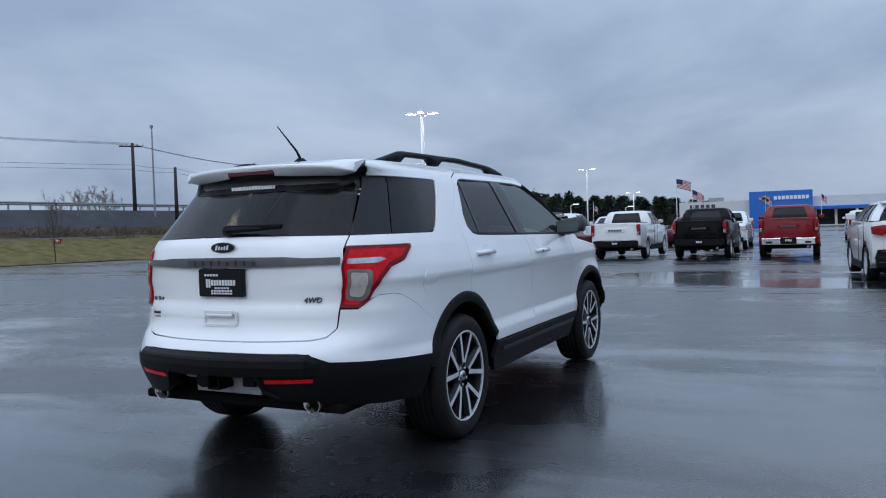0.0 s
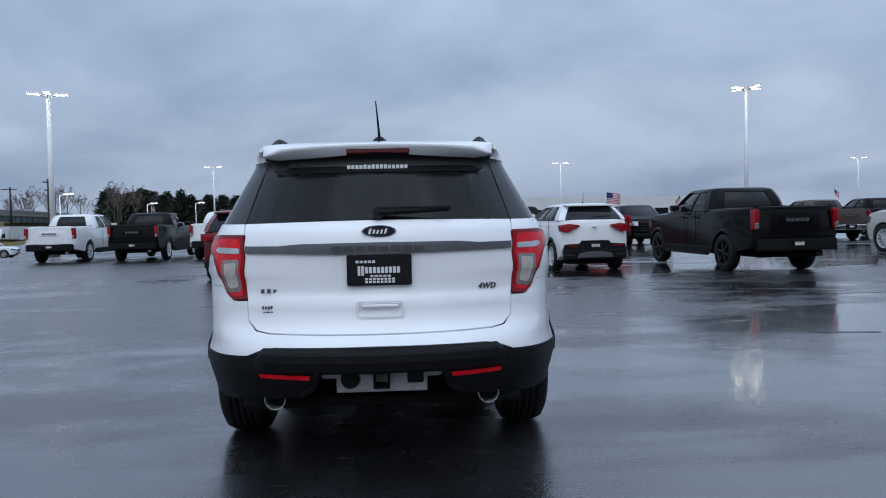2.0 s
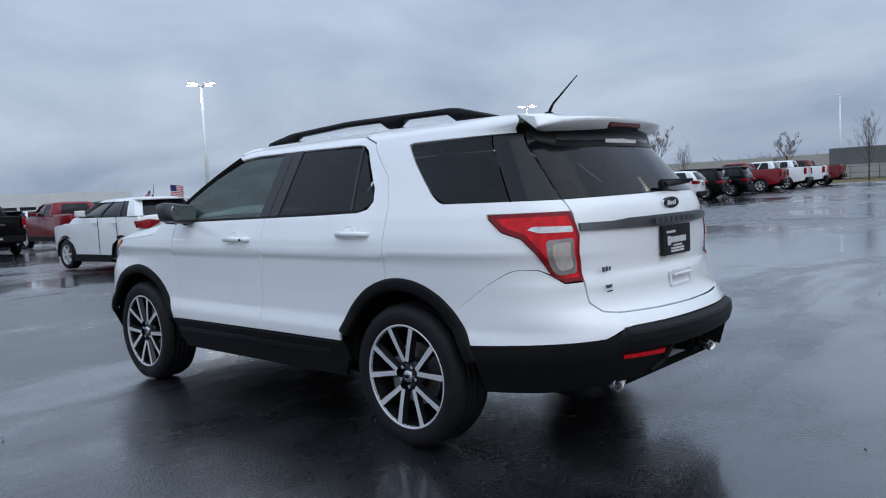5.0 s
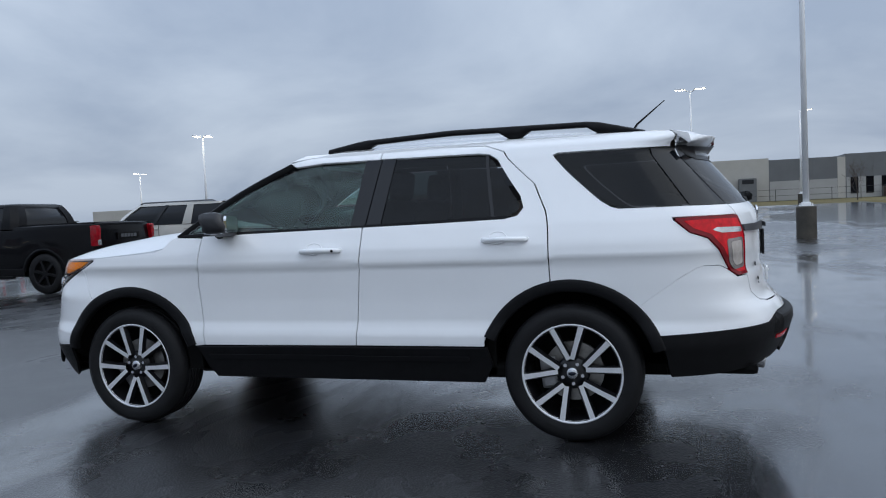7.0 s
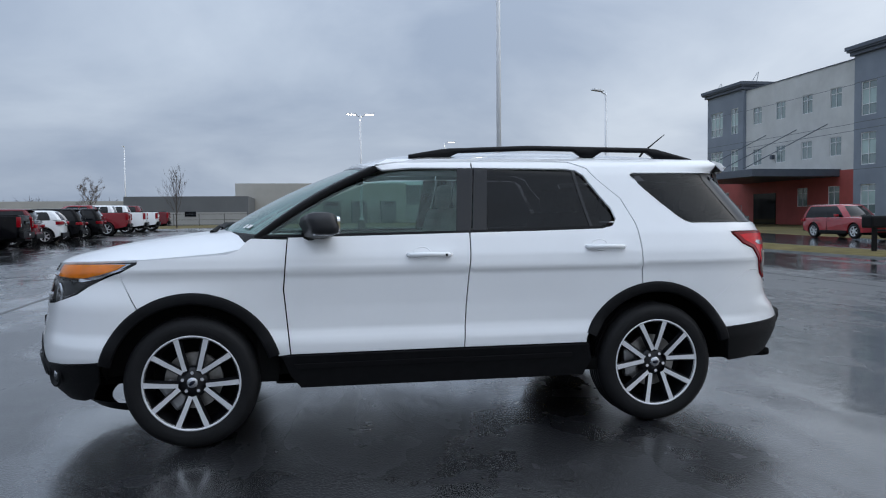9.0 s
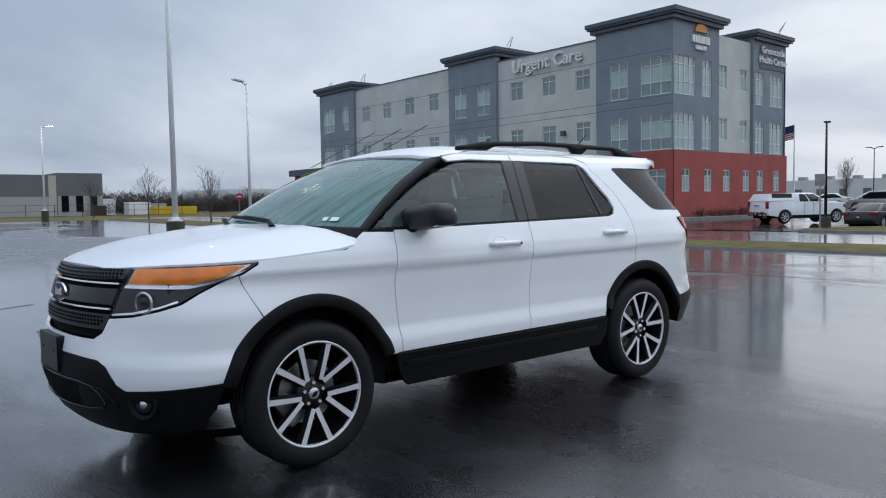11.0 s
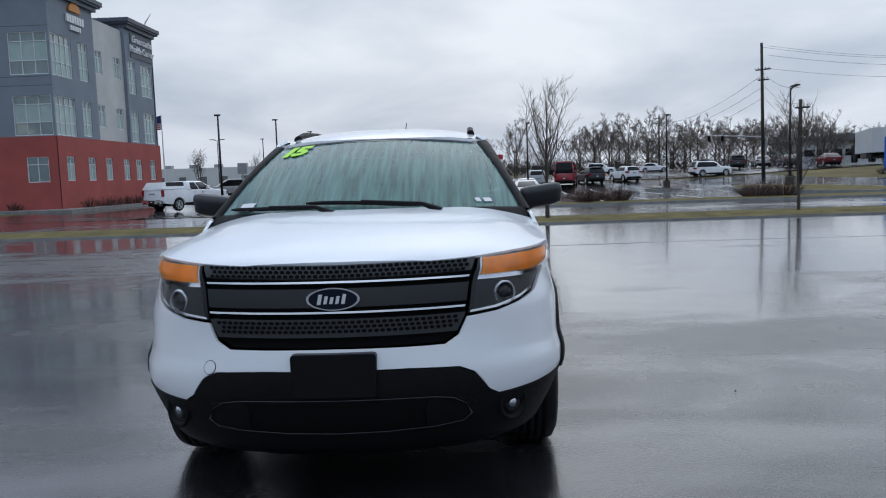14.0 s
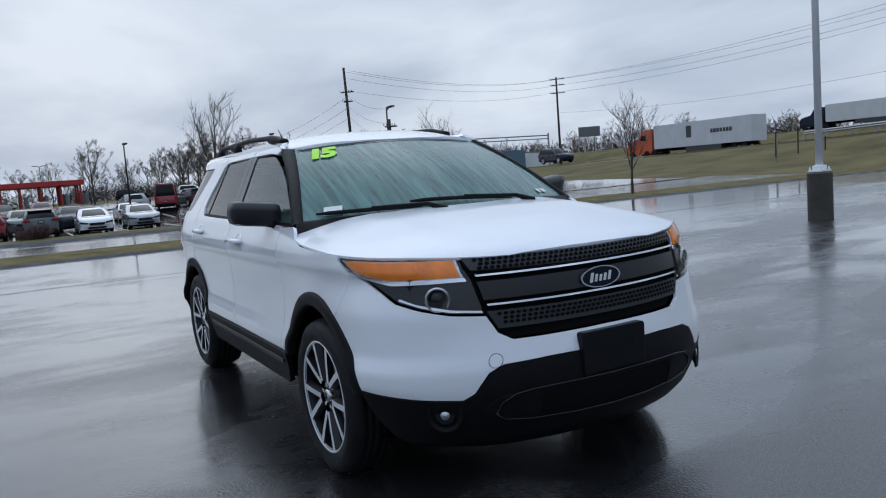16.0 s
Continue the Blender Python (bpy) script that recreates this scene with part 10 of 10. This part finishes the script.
rr = [[bm.verts.new((x, y + o, z + d)) for o, d in ((0.0, -0.16), (-0.05, -0.08), (0.0, 0.0), (-0.05, 0.08), (0.0, 0.16))] for x, y, z in part_pts]
for r0, r1 in zip(rr, rr[1:]):
    for k in range(4):
        bm.faces.new((r0[k], r1[k], r1[k + 1], r0[k + 1]))
part("beam", bm, M["steel"], rail)

bridge = thing("road_bridge", pose(0, 0, 0), "steel girder road bridge with a concrete deck", "bridge")
M["girder"] = mat("blue_grey_girder", (0.10, 0.13, 0.15), 0.6, 0.3, 0.15, 1)
bm = bm_new(); add_prism(bm, [(84, 3.5), (124, 3.2), (158, 2.5), (158, 3.1), (124, 3.8), (84, 4.1)], 62.6, 72.0, "xz"); part("deck", bm, M["concrete"], bridge)
bm = bm_new(); add_prism(bm, [(92, 2.6), (124, 2.2), (156, 1.5), (156, 2.5), (124, 3.2), (92, 3.5)], 62.9, 63.1, "xz")
for i in range(31):
    x = 93 + i * 2
    zb = lerp(2.58, 2.2, (x - 92) / 32) if x < 124 else lerp(2.2, 1.5, (x - 124) / 32)
    add_box(bm, (x - 0.06, 62.7, zb), (x + 0.06, 62.9, zb + 0.95))
part("girder", bm, M["girder"], bridge)
bm = bm_new(); add_prism(bm, [(84, 4.1), (124, 3.8), (158, 3.1), (158, 3.45), (124, 4.15), (84, 4.45)], 62.5, 62.75, "xz"); part("parapet", bm, M["concrete"], bridge)
for x in (112, 136):
    bm = bm_new(); add_box(bm, (x - 0.5, 63.2, -3), (x + 0.5, 71, 2.2), 0.05); part("pier", bm, M["concrete"], bridge)

M["trailer_white"] = mat("white_trailer_side", (0.58, 0.59, 0.60), 0.4, 0, 0.07, 0.6)
M["orange_paint"] = mat("orange_truck_paint", (0.52, 0.085, 0.02), 0.35, 0, 0.06, 1, coat=0.8)


def lorry(x, y, z, heading, cab_mat, label, trailer_len=14.6, logo=True):
    v = thing("semi_truck", pose(x, y, z, 0, 0, heading), label, "lorry", "lorries")
    bm = bm_new(); add_box(bm, (0, -1.28, 1.15), (trailer_len, 1.28, 4.05), 0.02); tr = part("trailer", bm, M["trailer_white"], v)
    for s in (1, -1):
        for i in range(12):
            bm = bm_new()
            add_box(bm, (0.6 + i * trailer_len / 12.6, s * 1.285 - 0.01, 1.2), (0.63 + i * trailer_len / 12.6, s * 1.285 + 0.01, 4.0))
            part("rib", bm, M["clad_white"], tr)
    if logo:
        bm = bm_new()
        for s in (1, -1):
            for i in range(7):
                add_box(bm, (2.6 + i * 0.45, s * 1.29 - 0.012, 2.5), (2.95 + i * 0.45, s * 1.29 + 0.012, 2.95))
            add_box(bm, (8.5, s * 1.29 - 0.012, 2.2), (9.3, s * 1.29 + 0.012, 3.6))
        part("name_lettering", bm, M["print_dark"], tr)
    bm = bm_new(); add_box(bm, (0.4, -0.5, 0.8), (trailer_len + 5.0, 0.5, 1.15), 0.02); part("chassis", bm, M["cavity"], v)
    bm = bm_new(); add_box(bm, (4.2, -1.25, 0.45), (9.5, 1.25, 1.15), 0.02); part("skirt", bm, M["print_dark"], v)
    o = [(trailer_len + 0.5, 0.75), (trailer_len + 0.5, 3.75), (trailer_len + 2.1, 3.65), (trailer_len + 2.9, 2.55), (trailer_len + 4.6, 2.15), (trailer_len + 5.0, 1.7), (trailer_len + 5.0, 0.6), (trailer_len + 0.5, 0.6)]
    bm = bm_new(); add_prism(bm, o, -1.15, 1.15, "xz", 0.06); cab = part("cab", bm, cab_mat, v)
    bm = bm_new()
    for s in (1, -1):
        add_prism(bm, [(trailer_len + 1.5, 2.3), (trailer_len + 1.5, 3.0), (trailer_len + 2.2, 3.0), (trailer_len + 2.65, 2.4)], s * 1.15, s * 1.17, "xz")
    part("window", bm, M["window_dark"], cab)
    for xx in (1.2, 2.5, trailer_len + 0.2, trailer_len + 1.4, trailer_len + 4.0):
        for s in (1, -1):
            bm = bm_new(); add_lathe(bm, [(0.0, 0.14), (0.28, 0.14), (0.30, 0.10), (0.5, 0.13), (0.52, -0.13), (0.0, -0.13)], 20, "y", pose(xx, s * 1.08, 0.52)); part("wheel", bm, M["rubber"], v)
    return v


lorry(-51.4, 70.5, gz(-50, 70) - 0.25, 180, M["orange_paint"], "white box trailer behind an orange tractor unit on the road")
bm = bm_new()
add_prism(bm, [(102, 1.6), (114, 4.0), (134, 4.0), (146, 1.6)], -150, 40, "yz")
tagged(part("far_embankment", bm, M["soil"]), "grassy embankment of the far carriageway", "bank", kind="structure")
lorry(-61, 120, 4.0, 180, paint("navy"), "distant white lorry trailer on the far carriageway", logo=False)
lorry(-86, 50, gz(-86, 50) + 0.3, 160, paint("black"), "white trailer with a dark tractor by the junction", logo=False)
lorry(111, 69.0, 2.3, 179, M["orange_paint"], "white and orange lorry crossing the bridge", trailer_len=7.0, logo=False)
lorry(124, 60.0, gz(116, 60), 180, paint("white"), "white lorry passing under the bridge", trailer_len=11.0, logo=False)
RD = "cars on the road"
for kind, c, x, y, hd, lab in (("suv", "navy", -66, 52.5, 0, "dark SUV on the main road"), ("sedan", "dark_red", -84, 43, 170, "dark red sedan near the junction"), ("sedan", "grey", -88, 40.0, 170, "grey sedan near the junction"),
                               ("suv", "grey", -92, 35, 170, "grey SUV near the junction"), ("sedan", "silver", -92, 38.2, 170, "silver sedan near the junction"), ("pickup", "grey", -92, 64, 180, "grey flatbed pickup at the junction"), ("sedan", "silver", -100, 60, 180, "silver sedan at the junction"),
                               ("suv", "white", -112, 20, 90, "white SUV on the far road"), ("sedan", "white", -112, 28, 90, "white sedan on the far road"), ("sedan", "grey", -118, 38, 90, "grey sedan on the far road"), ("suv", "black", -116, 12, 90, "black SUV on the far road")):
    vehicle(kind, c, x, y, hd, lab, z=(road_top(x) + 0.1 if y > 52 else gz(x, y) + 0.15), group=RD)
sheet("far_road", -128, -80, 6, 60, 4.0, 0.05, M["wet_road"], "wet road rising behind the car park", "road")

# ---- islands, stops, lines, signs, litter ----
def island(name, cx, cy, rx, ry, label, turn=0.0, material=None):
    bm = bm_new()
    z = gz(cx, cy)
    n = 28
    o = [(cx + rx * math.cos(a) * (1 if abs(math.cos(a)) < 0.9 else 0.98), cy + ry * math.sin(a)) for a in np.linspace(0, 2 * math.pi, n + 1)[:-1]]
    out0 = [bm.verts.new((x, y, gz(x, y) - 0.1)) for x, y in o]
    out1 = [bm.verts.new((x, y, z + 0.13)) for x, y in o]
    in1 = [bm.verts.new((lerp(x, cx, 0.15 / rx), lerp(y, cy, 0.15 / ry), z + 0.13)) for x, y in o]
    for i in range(n):
        bm.faces.new((out0[i], out0[(i + 1) % n], out1[(i + 1) % n], out1[i])).material_index = 1
        bm.faces.new((out1[i], out1[(i + 1) % n], in1[(i + 1) % n], in1[i])).material_index = 1
    c = bm.verts.new((cx, cy, z + 0.22))
    for i in range(n):
        bm.faces.new((in1[i], in1[(i + 1) % n], c))
    return tagged(part(name, bm, [material or M["grass"], M["kerb"]]), label, "island", kind="structure")


island("grass_island", -36.5, -12.2, 9.3, 2.2, "kerbed grass island at the car park corner")
island("grass_island", -40.5, 20.8, 9.0, 3.2, "kerbed grass island with a lamp post")
island("mulch_island", -57.0, 16.8, 3.6, 1.3, "small kerbed mulch island", material=M["mulch"])
island("mulch_island", -62.4, -13.0, 3.4, 1.2, "small kerbed mulch island", material=M["mulch"])
for i, y in enumerate((-9.4, -6.5, -3.5, -0.9, 1.9, 4.7, 7.6, 10.5, 16.0)):
    bm = bm_new()
    add_box(bm, (-0.09, -0.9, 0), (0.09, 0.9, 0.12), 0.02)
    o = tagged(part("wheel_stop", bm, M["concrete"]), "low concrete wheel stop on wet asphalt", "wheel stop", "wheel stops")
    o.location = (-31.2 if i > 1 else -40.6, y, gz(-31.2 if i > 1 else -40.6, y))
bm = bm_new()
for i in range(12):
    y = -11.0 + i * 2.9
    for x0, x1 in ((-47.5, -41.5), (-57, -51), (-66, -60)):
        z = gz((x0 + x1) / 2, y) + 0.012
        bm.faces.new([bm.verts.new((x, yy, gz(x, yy) + 0.012)) for x, yy in ((x0, y - 0.06), (x1, y - 0.06), (x1, y + 0.06), (x0, y + 0.06))])
tagged(part("bay_lines", bm, M["line_white"]), "worn white parking bay lines", "lines", kind="stuff")


def road_sign(x, y, h, face, label, heading, size=0.45):
    v = thing("road_sign", pose(x, y, gz(x, y), 0, 0, heading), label, "road sign", "signs")
    bm = bm_new(); add_tube(bm, [(0, 0, 0), (0, 0, h)], 0.035, 8); part("post", bm, M["steel"], v)
    bm = bm_new()
    if face == "round":
        add_lathe(bm, [(0.0, 0.02), (size, 0.02), (size, 0.0), (0.0, 0.0)], 24, "y", pose(0.04, 0, h - size, 0, 0, -90))
        q = part("plate", bm, M["flag_red"], v)
        bm = bm_new(); add_box(bm, (0.065, -size * 0.7, h - size - 0.07), (0.075, size * 0.7, h - size + 0.07)); part("bar", bm, M["print_white"], q)
    else:
        add_box(bm, (0.03, -size * 0.7, h - size * 1.6), (0.05, size * 0.7, h), 0.01)
        part("plate", bm, M["steel"], v)
    return v


road_sign(-33.8, -74.8, 2.4, "round", "red no-entry sign on a slim post", 65, 0.36)
road_sign(-27.9, -9.2, 2.3, "square", "plain grey sign seen from behind on a slim post", 0, 0.3)
road_sign(-30.5, 22.0, 1.0, "square", "short grey marker post", 0, 0.15)
road_sign(-28.0, 42.0, 1.9, "square", "slim grey marker post in the grass", 40, 0.1)
for x, y, h in ((-29.6, 44.0, 1.7), (-28.6, 45.0, 1.8), (-27.0, 45.6, 0.9)):
    bm = bm_new(); add_tube(bm, [(0, 0, -0.1), (0.03, 0, h)], 0.05, 7)
    o = tagged(part("timber_stake", bm, M["pole_wood"]), "thin timber stake standing in the verge", "stake", "stakes"); o.location = (x, y, gz(x, y))
bm = bm_new(); add_box(bm, (-0.9, -0.5, -0.1), (0.9, 0.5, 0.55), 0.03)
o = tagged(part("concrete_inlet", bm, M["concrete"]), "low concrete drain inlet in the grass bank", "drain"); o.location = (-18.8, 41.0, gz(-19, 41))
bm = bm_new(); add_box(bm, (-1.1, -1.1, 0), (1.1, 1.1, 1.7), 0.03); add_box(bm, (-1.15, -1.15, 1.6), (1.15, 1.15, 1.75), 0.02)
o = tagged(part("dumpster", bm, M["black_plastic"]), "dark steel waste container by the clinic", "container"); o.location = (-33.0, -59.5, gz(-33, -59))
bm = bm_new(); add_box(bm, (-0.3, -0.25, 0.75), (0.3, 0.25, 1.15), 0.06); add_box(bm, (-0.06, -0.06, 0), (0.06, 0.06, 0.75))
o = tagged(part("mail_box", bm, M["black_plastic"]), "black box on a post in the verge", "box"); o.location = (-17.4, -16.4, gz(-17, -16) + 0.1)
cone = thing("traffic_cone", pose(31.0, 45.6, gz(31, 45.6) + 0.12, 0, 78, 200), "orange traffic cone with a white band lying on grass", "cone")
bm = bm_new(); add_lathe(bm, [(0.16, 0.0), (0.06, 0.5), (0.03, 0.62), (0.0, 0.62)], 16, "z"); part("body", bm, mat("orange_cone_plastic", (0.75, 0.08, 0.02), 0.5, 0, 0.1, 6), cone)
bm = bm_new(); add_lathe(bm, [(0.118, 0.24), (0.085, 0.40)], 16, "z", Matrix.Diagonal((1.06, 1.06, 1, 1))); part("band", bm, M["print_white"], cone)
bm = bm_new(); add_box(bm, (-0.2, -0.2, -0.03), (0.2, 0.2, 0.0), 0.01); part("base", bm, M["black_plastic"], cone)
# chain-link fence along the works
fence = thing("fence", pose(0, -92, gz(0, -92)), "low dark mesh fence along the works", "fence")
for i in range(20):
    bm = bm_new(); add_tube(bm, [(-34 + i * 3, 0, 0), (-34 + i * 3, 0, 1.5)], 0.035, 6); part("post", bm, M["pole_dark"], fence)
for z in (0.15, 0.75, 1.45):
    bm = bm_new(); add_tube(bm, [(-34, 0, z), (23, 0, z)], 0.02, 5); part("rail", bm, M["pole_dark"], fence)
# containers by the far yard
for x, y, hw_, h, c, lab in ((-35.0, -112, 1.6, 1.9, "white", "white storage container in a far yard"), (-38.0, -113, 1.3, 1.7, "silver", "pale grey storage container in a far yard"), (-33.0, -124, 2.2, 2.6, "white", "white box trailer in a far yard"),
                             (-31.0, -118, 1.0, 1.5, "brown", "brown storage container in a far yard")):
    bm = bm_new(); add_box(bm, (-hw_, -1.2, 0), (hw_, 1.2, h), 0.03)
    for i in range(int(hw_ * 8)):
        add_box(bm, (-hw_ + 0.06 + i * 0.25, 1.19, 0.12), (-hw_ + 0.16 + i * 0.25, 1.225, h - 0.12))
    o = tagged(part("storage_container", bm, paint(c)), lab, "container", "yard containers"); o.location = (x, y, gz(x, y))
bm = bm_new(); add_box(bm, (-3.0, -1.2, 0), (3.0, 1.2, 1.15), 0.05)
for i in range(12):
    add_box(bm, (-2.9 + i * 0.5, 1.19, 0.1), (-2.75 + i * 0.5, 1.23, 1.05))
o = tagged(part("storage_container", bm, mat("yellow_paint", (0.62, 0.42, 0.02), 0.5, 0, 0.08, 1)), "long yellow storage container in a far yard", "container", "yard containers"); o.location = (-37.4, -104, gz(-36, -104))
# billboard
bb = thing("billboard", pose(-128, 112, 3.0, 0, 0, -30), "small dark billboard on two posts far off", "billboard")
bm = bm_new(); add_box(bm, (-0.2, -2.4, 4.2), (0.2, 2.4, 6.4)); part("board", bm, M["dark_panel"], bb)
for y in (-1.2, 1.2):
    bm = bm_new(); add_tube(bm, [(0, y, 0), (0, y, 4.2)], 0.15, 6); part("post", bm, M["steel"], bb)
# gantry at the junction
gn = thing("signal_gantry", pose(-108, 76, 1.4, 0, 0, 0), "steel traffic signal gantry at the junction", "gantry")
for y in (-9, 9):
    bm = bm_new(); add_tube(bm, [(0, y, 0), (0, y, 6.0)], 0.16, 8); part("post", bm, M["steel"], gn)
bm = bm_new(); add_tube(bm, [(0, -9, 5.6), (0, 9, 5.6)], 0.12, 8); add_tube(bm, [(0, -9, 5.0), (0, 9, 5.0)], 0.10, 8); part("beam", bm, M["steel"], gn)
gn2 = thing("traffic_signal", pose(-118, 44, 0.9, 0, 0, 20), "long steel signal arm over the far road", "signal")
bm = bm_new(); add_tube(bm, [(0, 6, 0), (0, 6, 5.4)], 0.14, 8); part("post", bm, M["steel"], gn2)
bm = bm_new(); add_tube(bm, [(0, 6, 5.2), (0, -7, 5.6)], [0.12, 0.06], 8); part("arm", bm, M["steel"], gn2)
for y in (-5, -2.5):
    bm = bm_new(); add_box(bm, (-0.15, y - 0.15, 4.6), (0.15, y + 0.15, 5.5), 0.03); part("signal_head", bm, M["black_plastic"], gn2)
# asphalt seams and repair marks on the lot
M["sealant"] = mat("black_crack_sealant", (0.008, 0.008, 0.009), 0.22, 0, 0.2, 3)
rg = random.Random(9)
def seam(pts, w=0.035):
    bm = bm_new()
    last = None
    for i, (x, y) in enumerate(pts):
        d = Vector(pts[min(i + 1, len(pts) - 1)]) - Vector(pts[max(i - 1, 0)])
        n = Vector((-d.y, d.x)).normalized() * w * rg.uniform(0.5, 1.3)
        q = (bm.verts.new((x + n.x, y + n.y, gz(x, y) + 0.003)), bm.verts.new((x - n.x, y - n.y, gz(x, y) + 0.003)))
        if last:
            bm.faces.new((last[0], last[1], q[1], q[0]))
        last = q
    return tagged(part("crack_seal", bm, M["sealant"]), "thin wavering tar seam across wet asphalt", "seam", "asphalt seams", "stuff")


seam([(5.15 + 0.03 * math.sin(y * 1.3), y) for y in np.arange(-25, -5.6, 0.6)], 0.06)
seam([(lerp(12.6, 6.1, t / 12), lerp(-10.6, -13.1, t / 12)) for t in range(13)], 0.05)
for x0, y0, x1, y1 in ((9.05, -0.55, 9.15, -1.4), (8.75, -2.15, 8.85, -3.0), (12.5, -2.15, 12.5, -2.95), (1.5, -4.4, 1.4, -5.1), (1.75, -7.4, 0.9, -7.85)):
    seam([(lerp(x0, x1, t / 6), lerp(y0, y1, t / 6)) for t in range(7)], 0.035)
seam([(lerp(6.0, 0.9, t / 10), lerp(-19.8, -20.5, t / 10)) for t in range(11)], 0.10)
seam([(-9.4 + 0.05 * math.sin(y * 0.9), y) for y in np.arange(-30, 34, 0.9)], 0.025)
# litter and leaves
M["dead_leaf"] = mat("dead_leaf", (0.035, 0.022, 0.014), 0.7, 0, 0.3, 40)
for i in range(20):
    a, d = rg.uniform(0, 2 * math.pi), rg.uniform(2.2, 9)
    x, y = d * 1.15 * math.cos(a), d * math.sin(a)
    if abs(x) < 2.6 and abs(y) < 1.15:
        continue
    bm = bm_new()
    s = rg.uniform(0.008, 0.018)
    p = [bm.verts.new((s * math.cos(b) * rg.uniform(0.5, 1.2), s * 0.6 * math.sin(b) * rg.uniform(0.5, 1.2), 0.006 + rg.uniform(0, 0.012))) for b in np.linspace(0, 2 * math.pi, 7)[:-1]]
    c = bm.verts.new((0, 0, 0.012))
    for j in range(6):
        bm.faces.new((p[j], p[(j + 1) % 6], c))
    o = tagged(part("dead_leaf", bm, M["dead_leaf"]), "small wet dead leaf lying on asphalt", "leaf", "fallen leaves")
    o.matrix_basis = pose(x, y, gz(x, y), 0, 0, rg.uniform(0, 360))
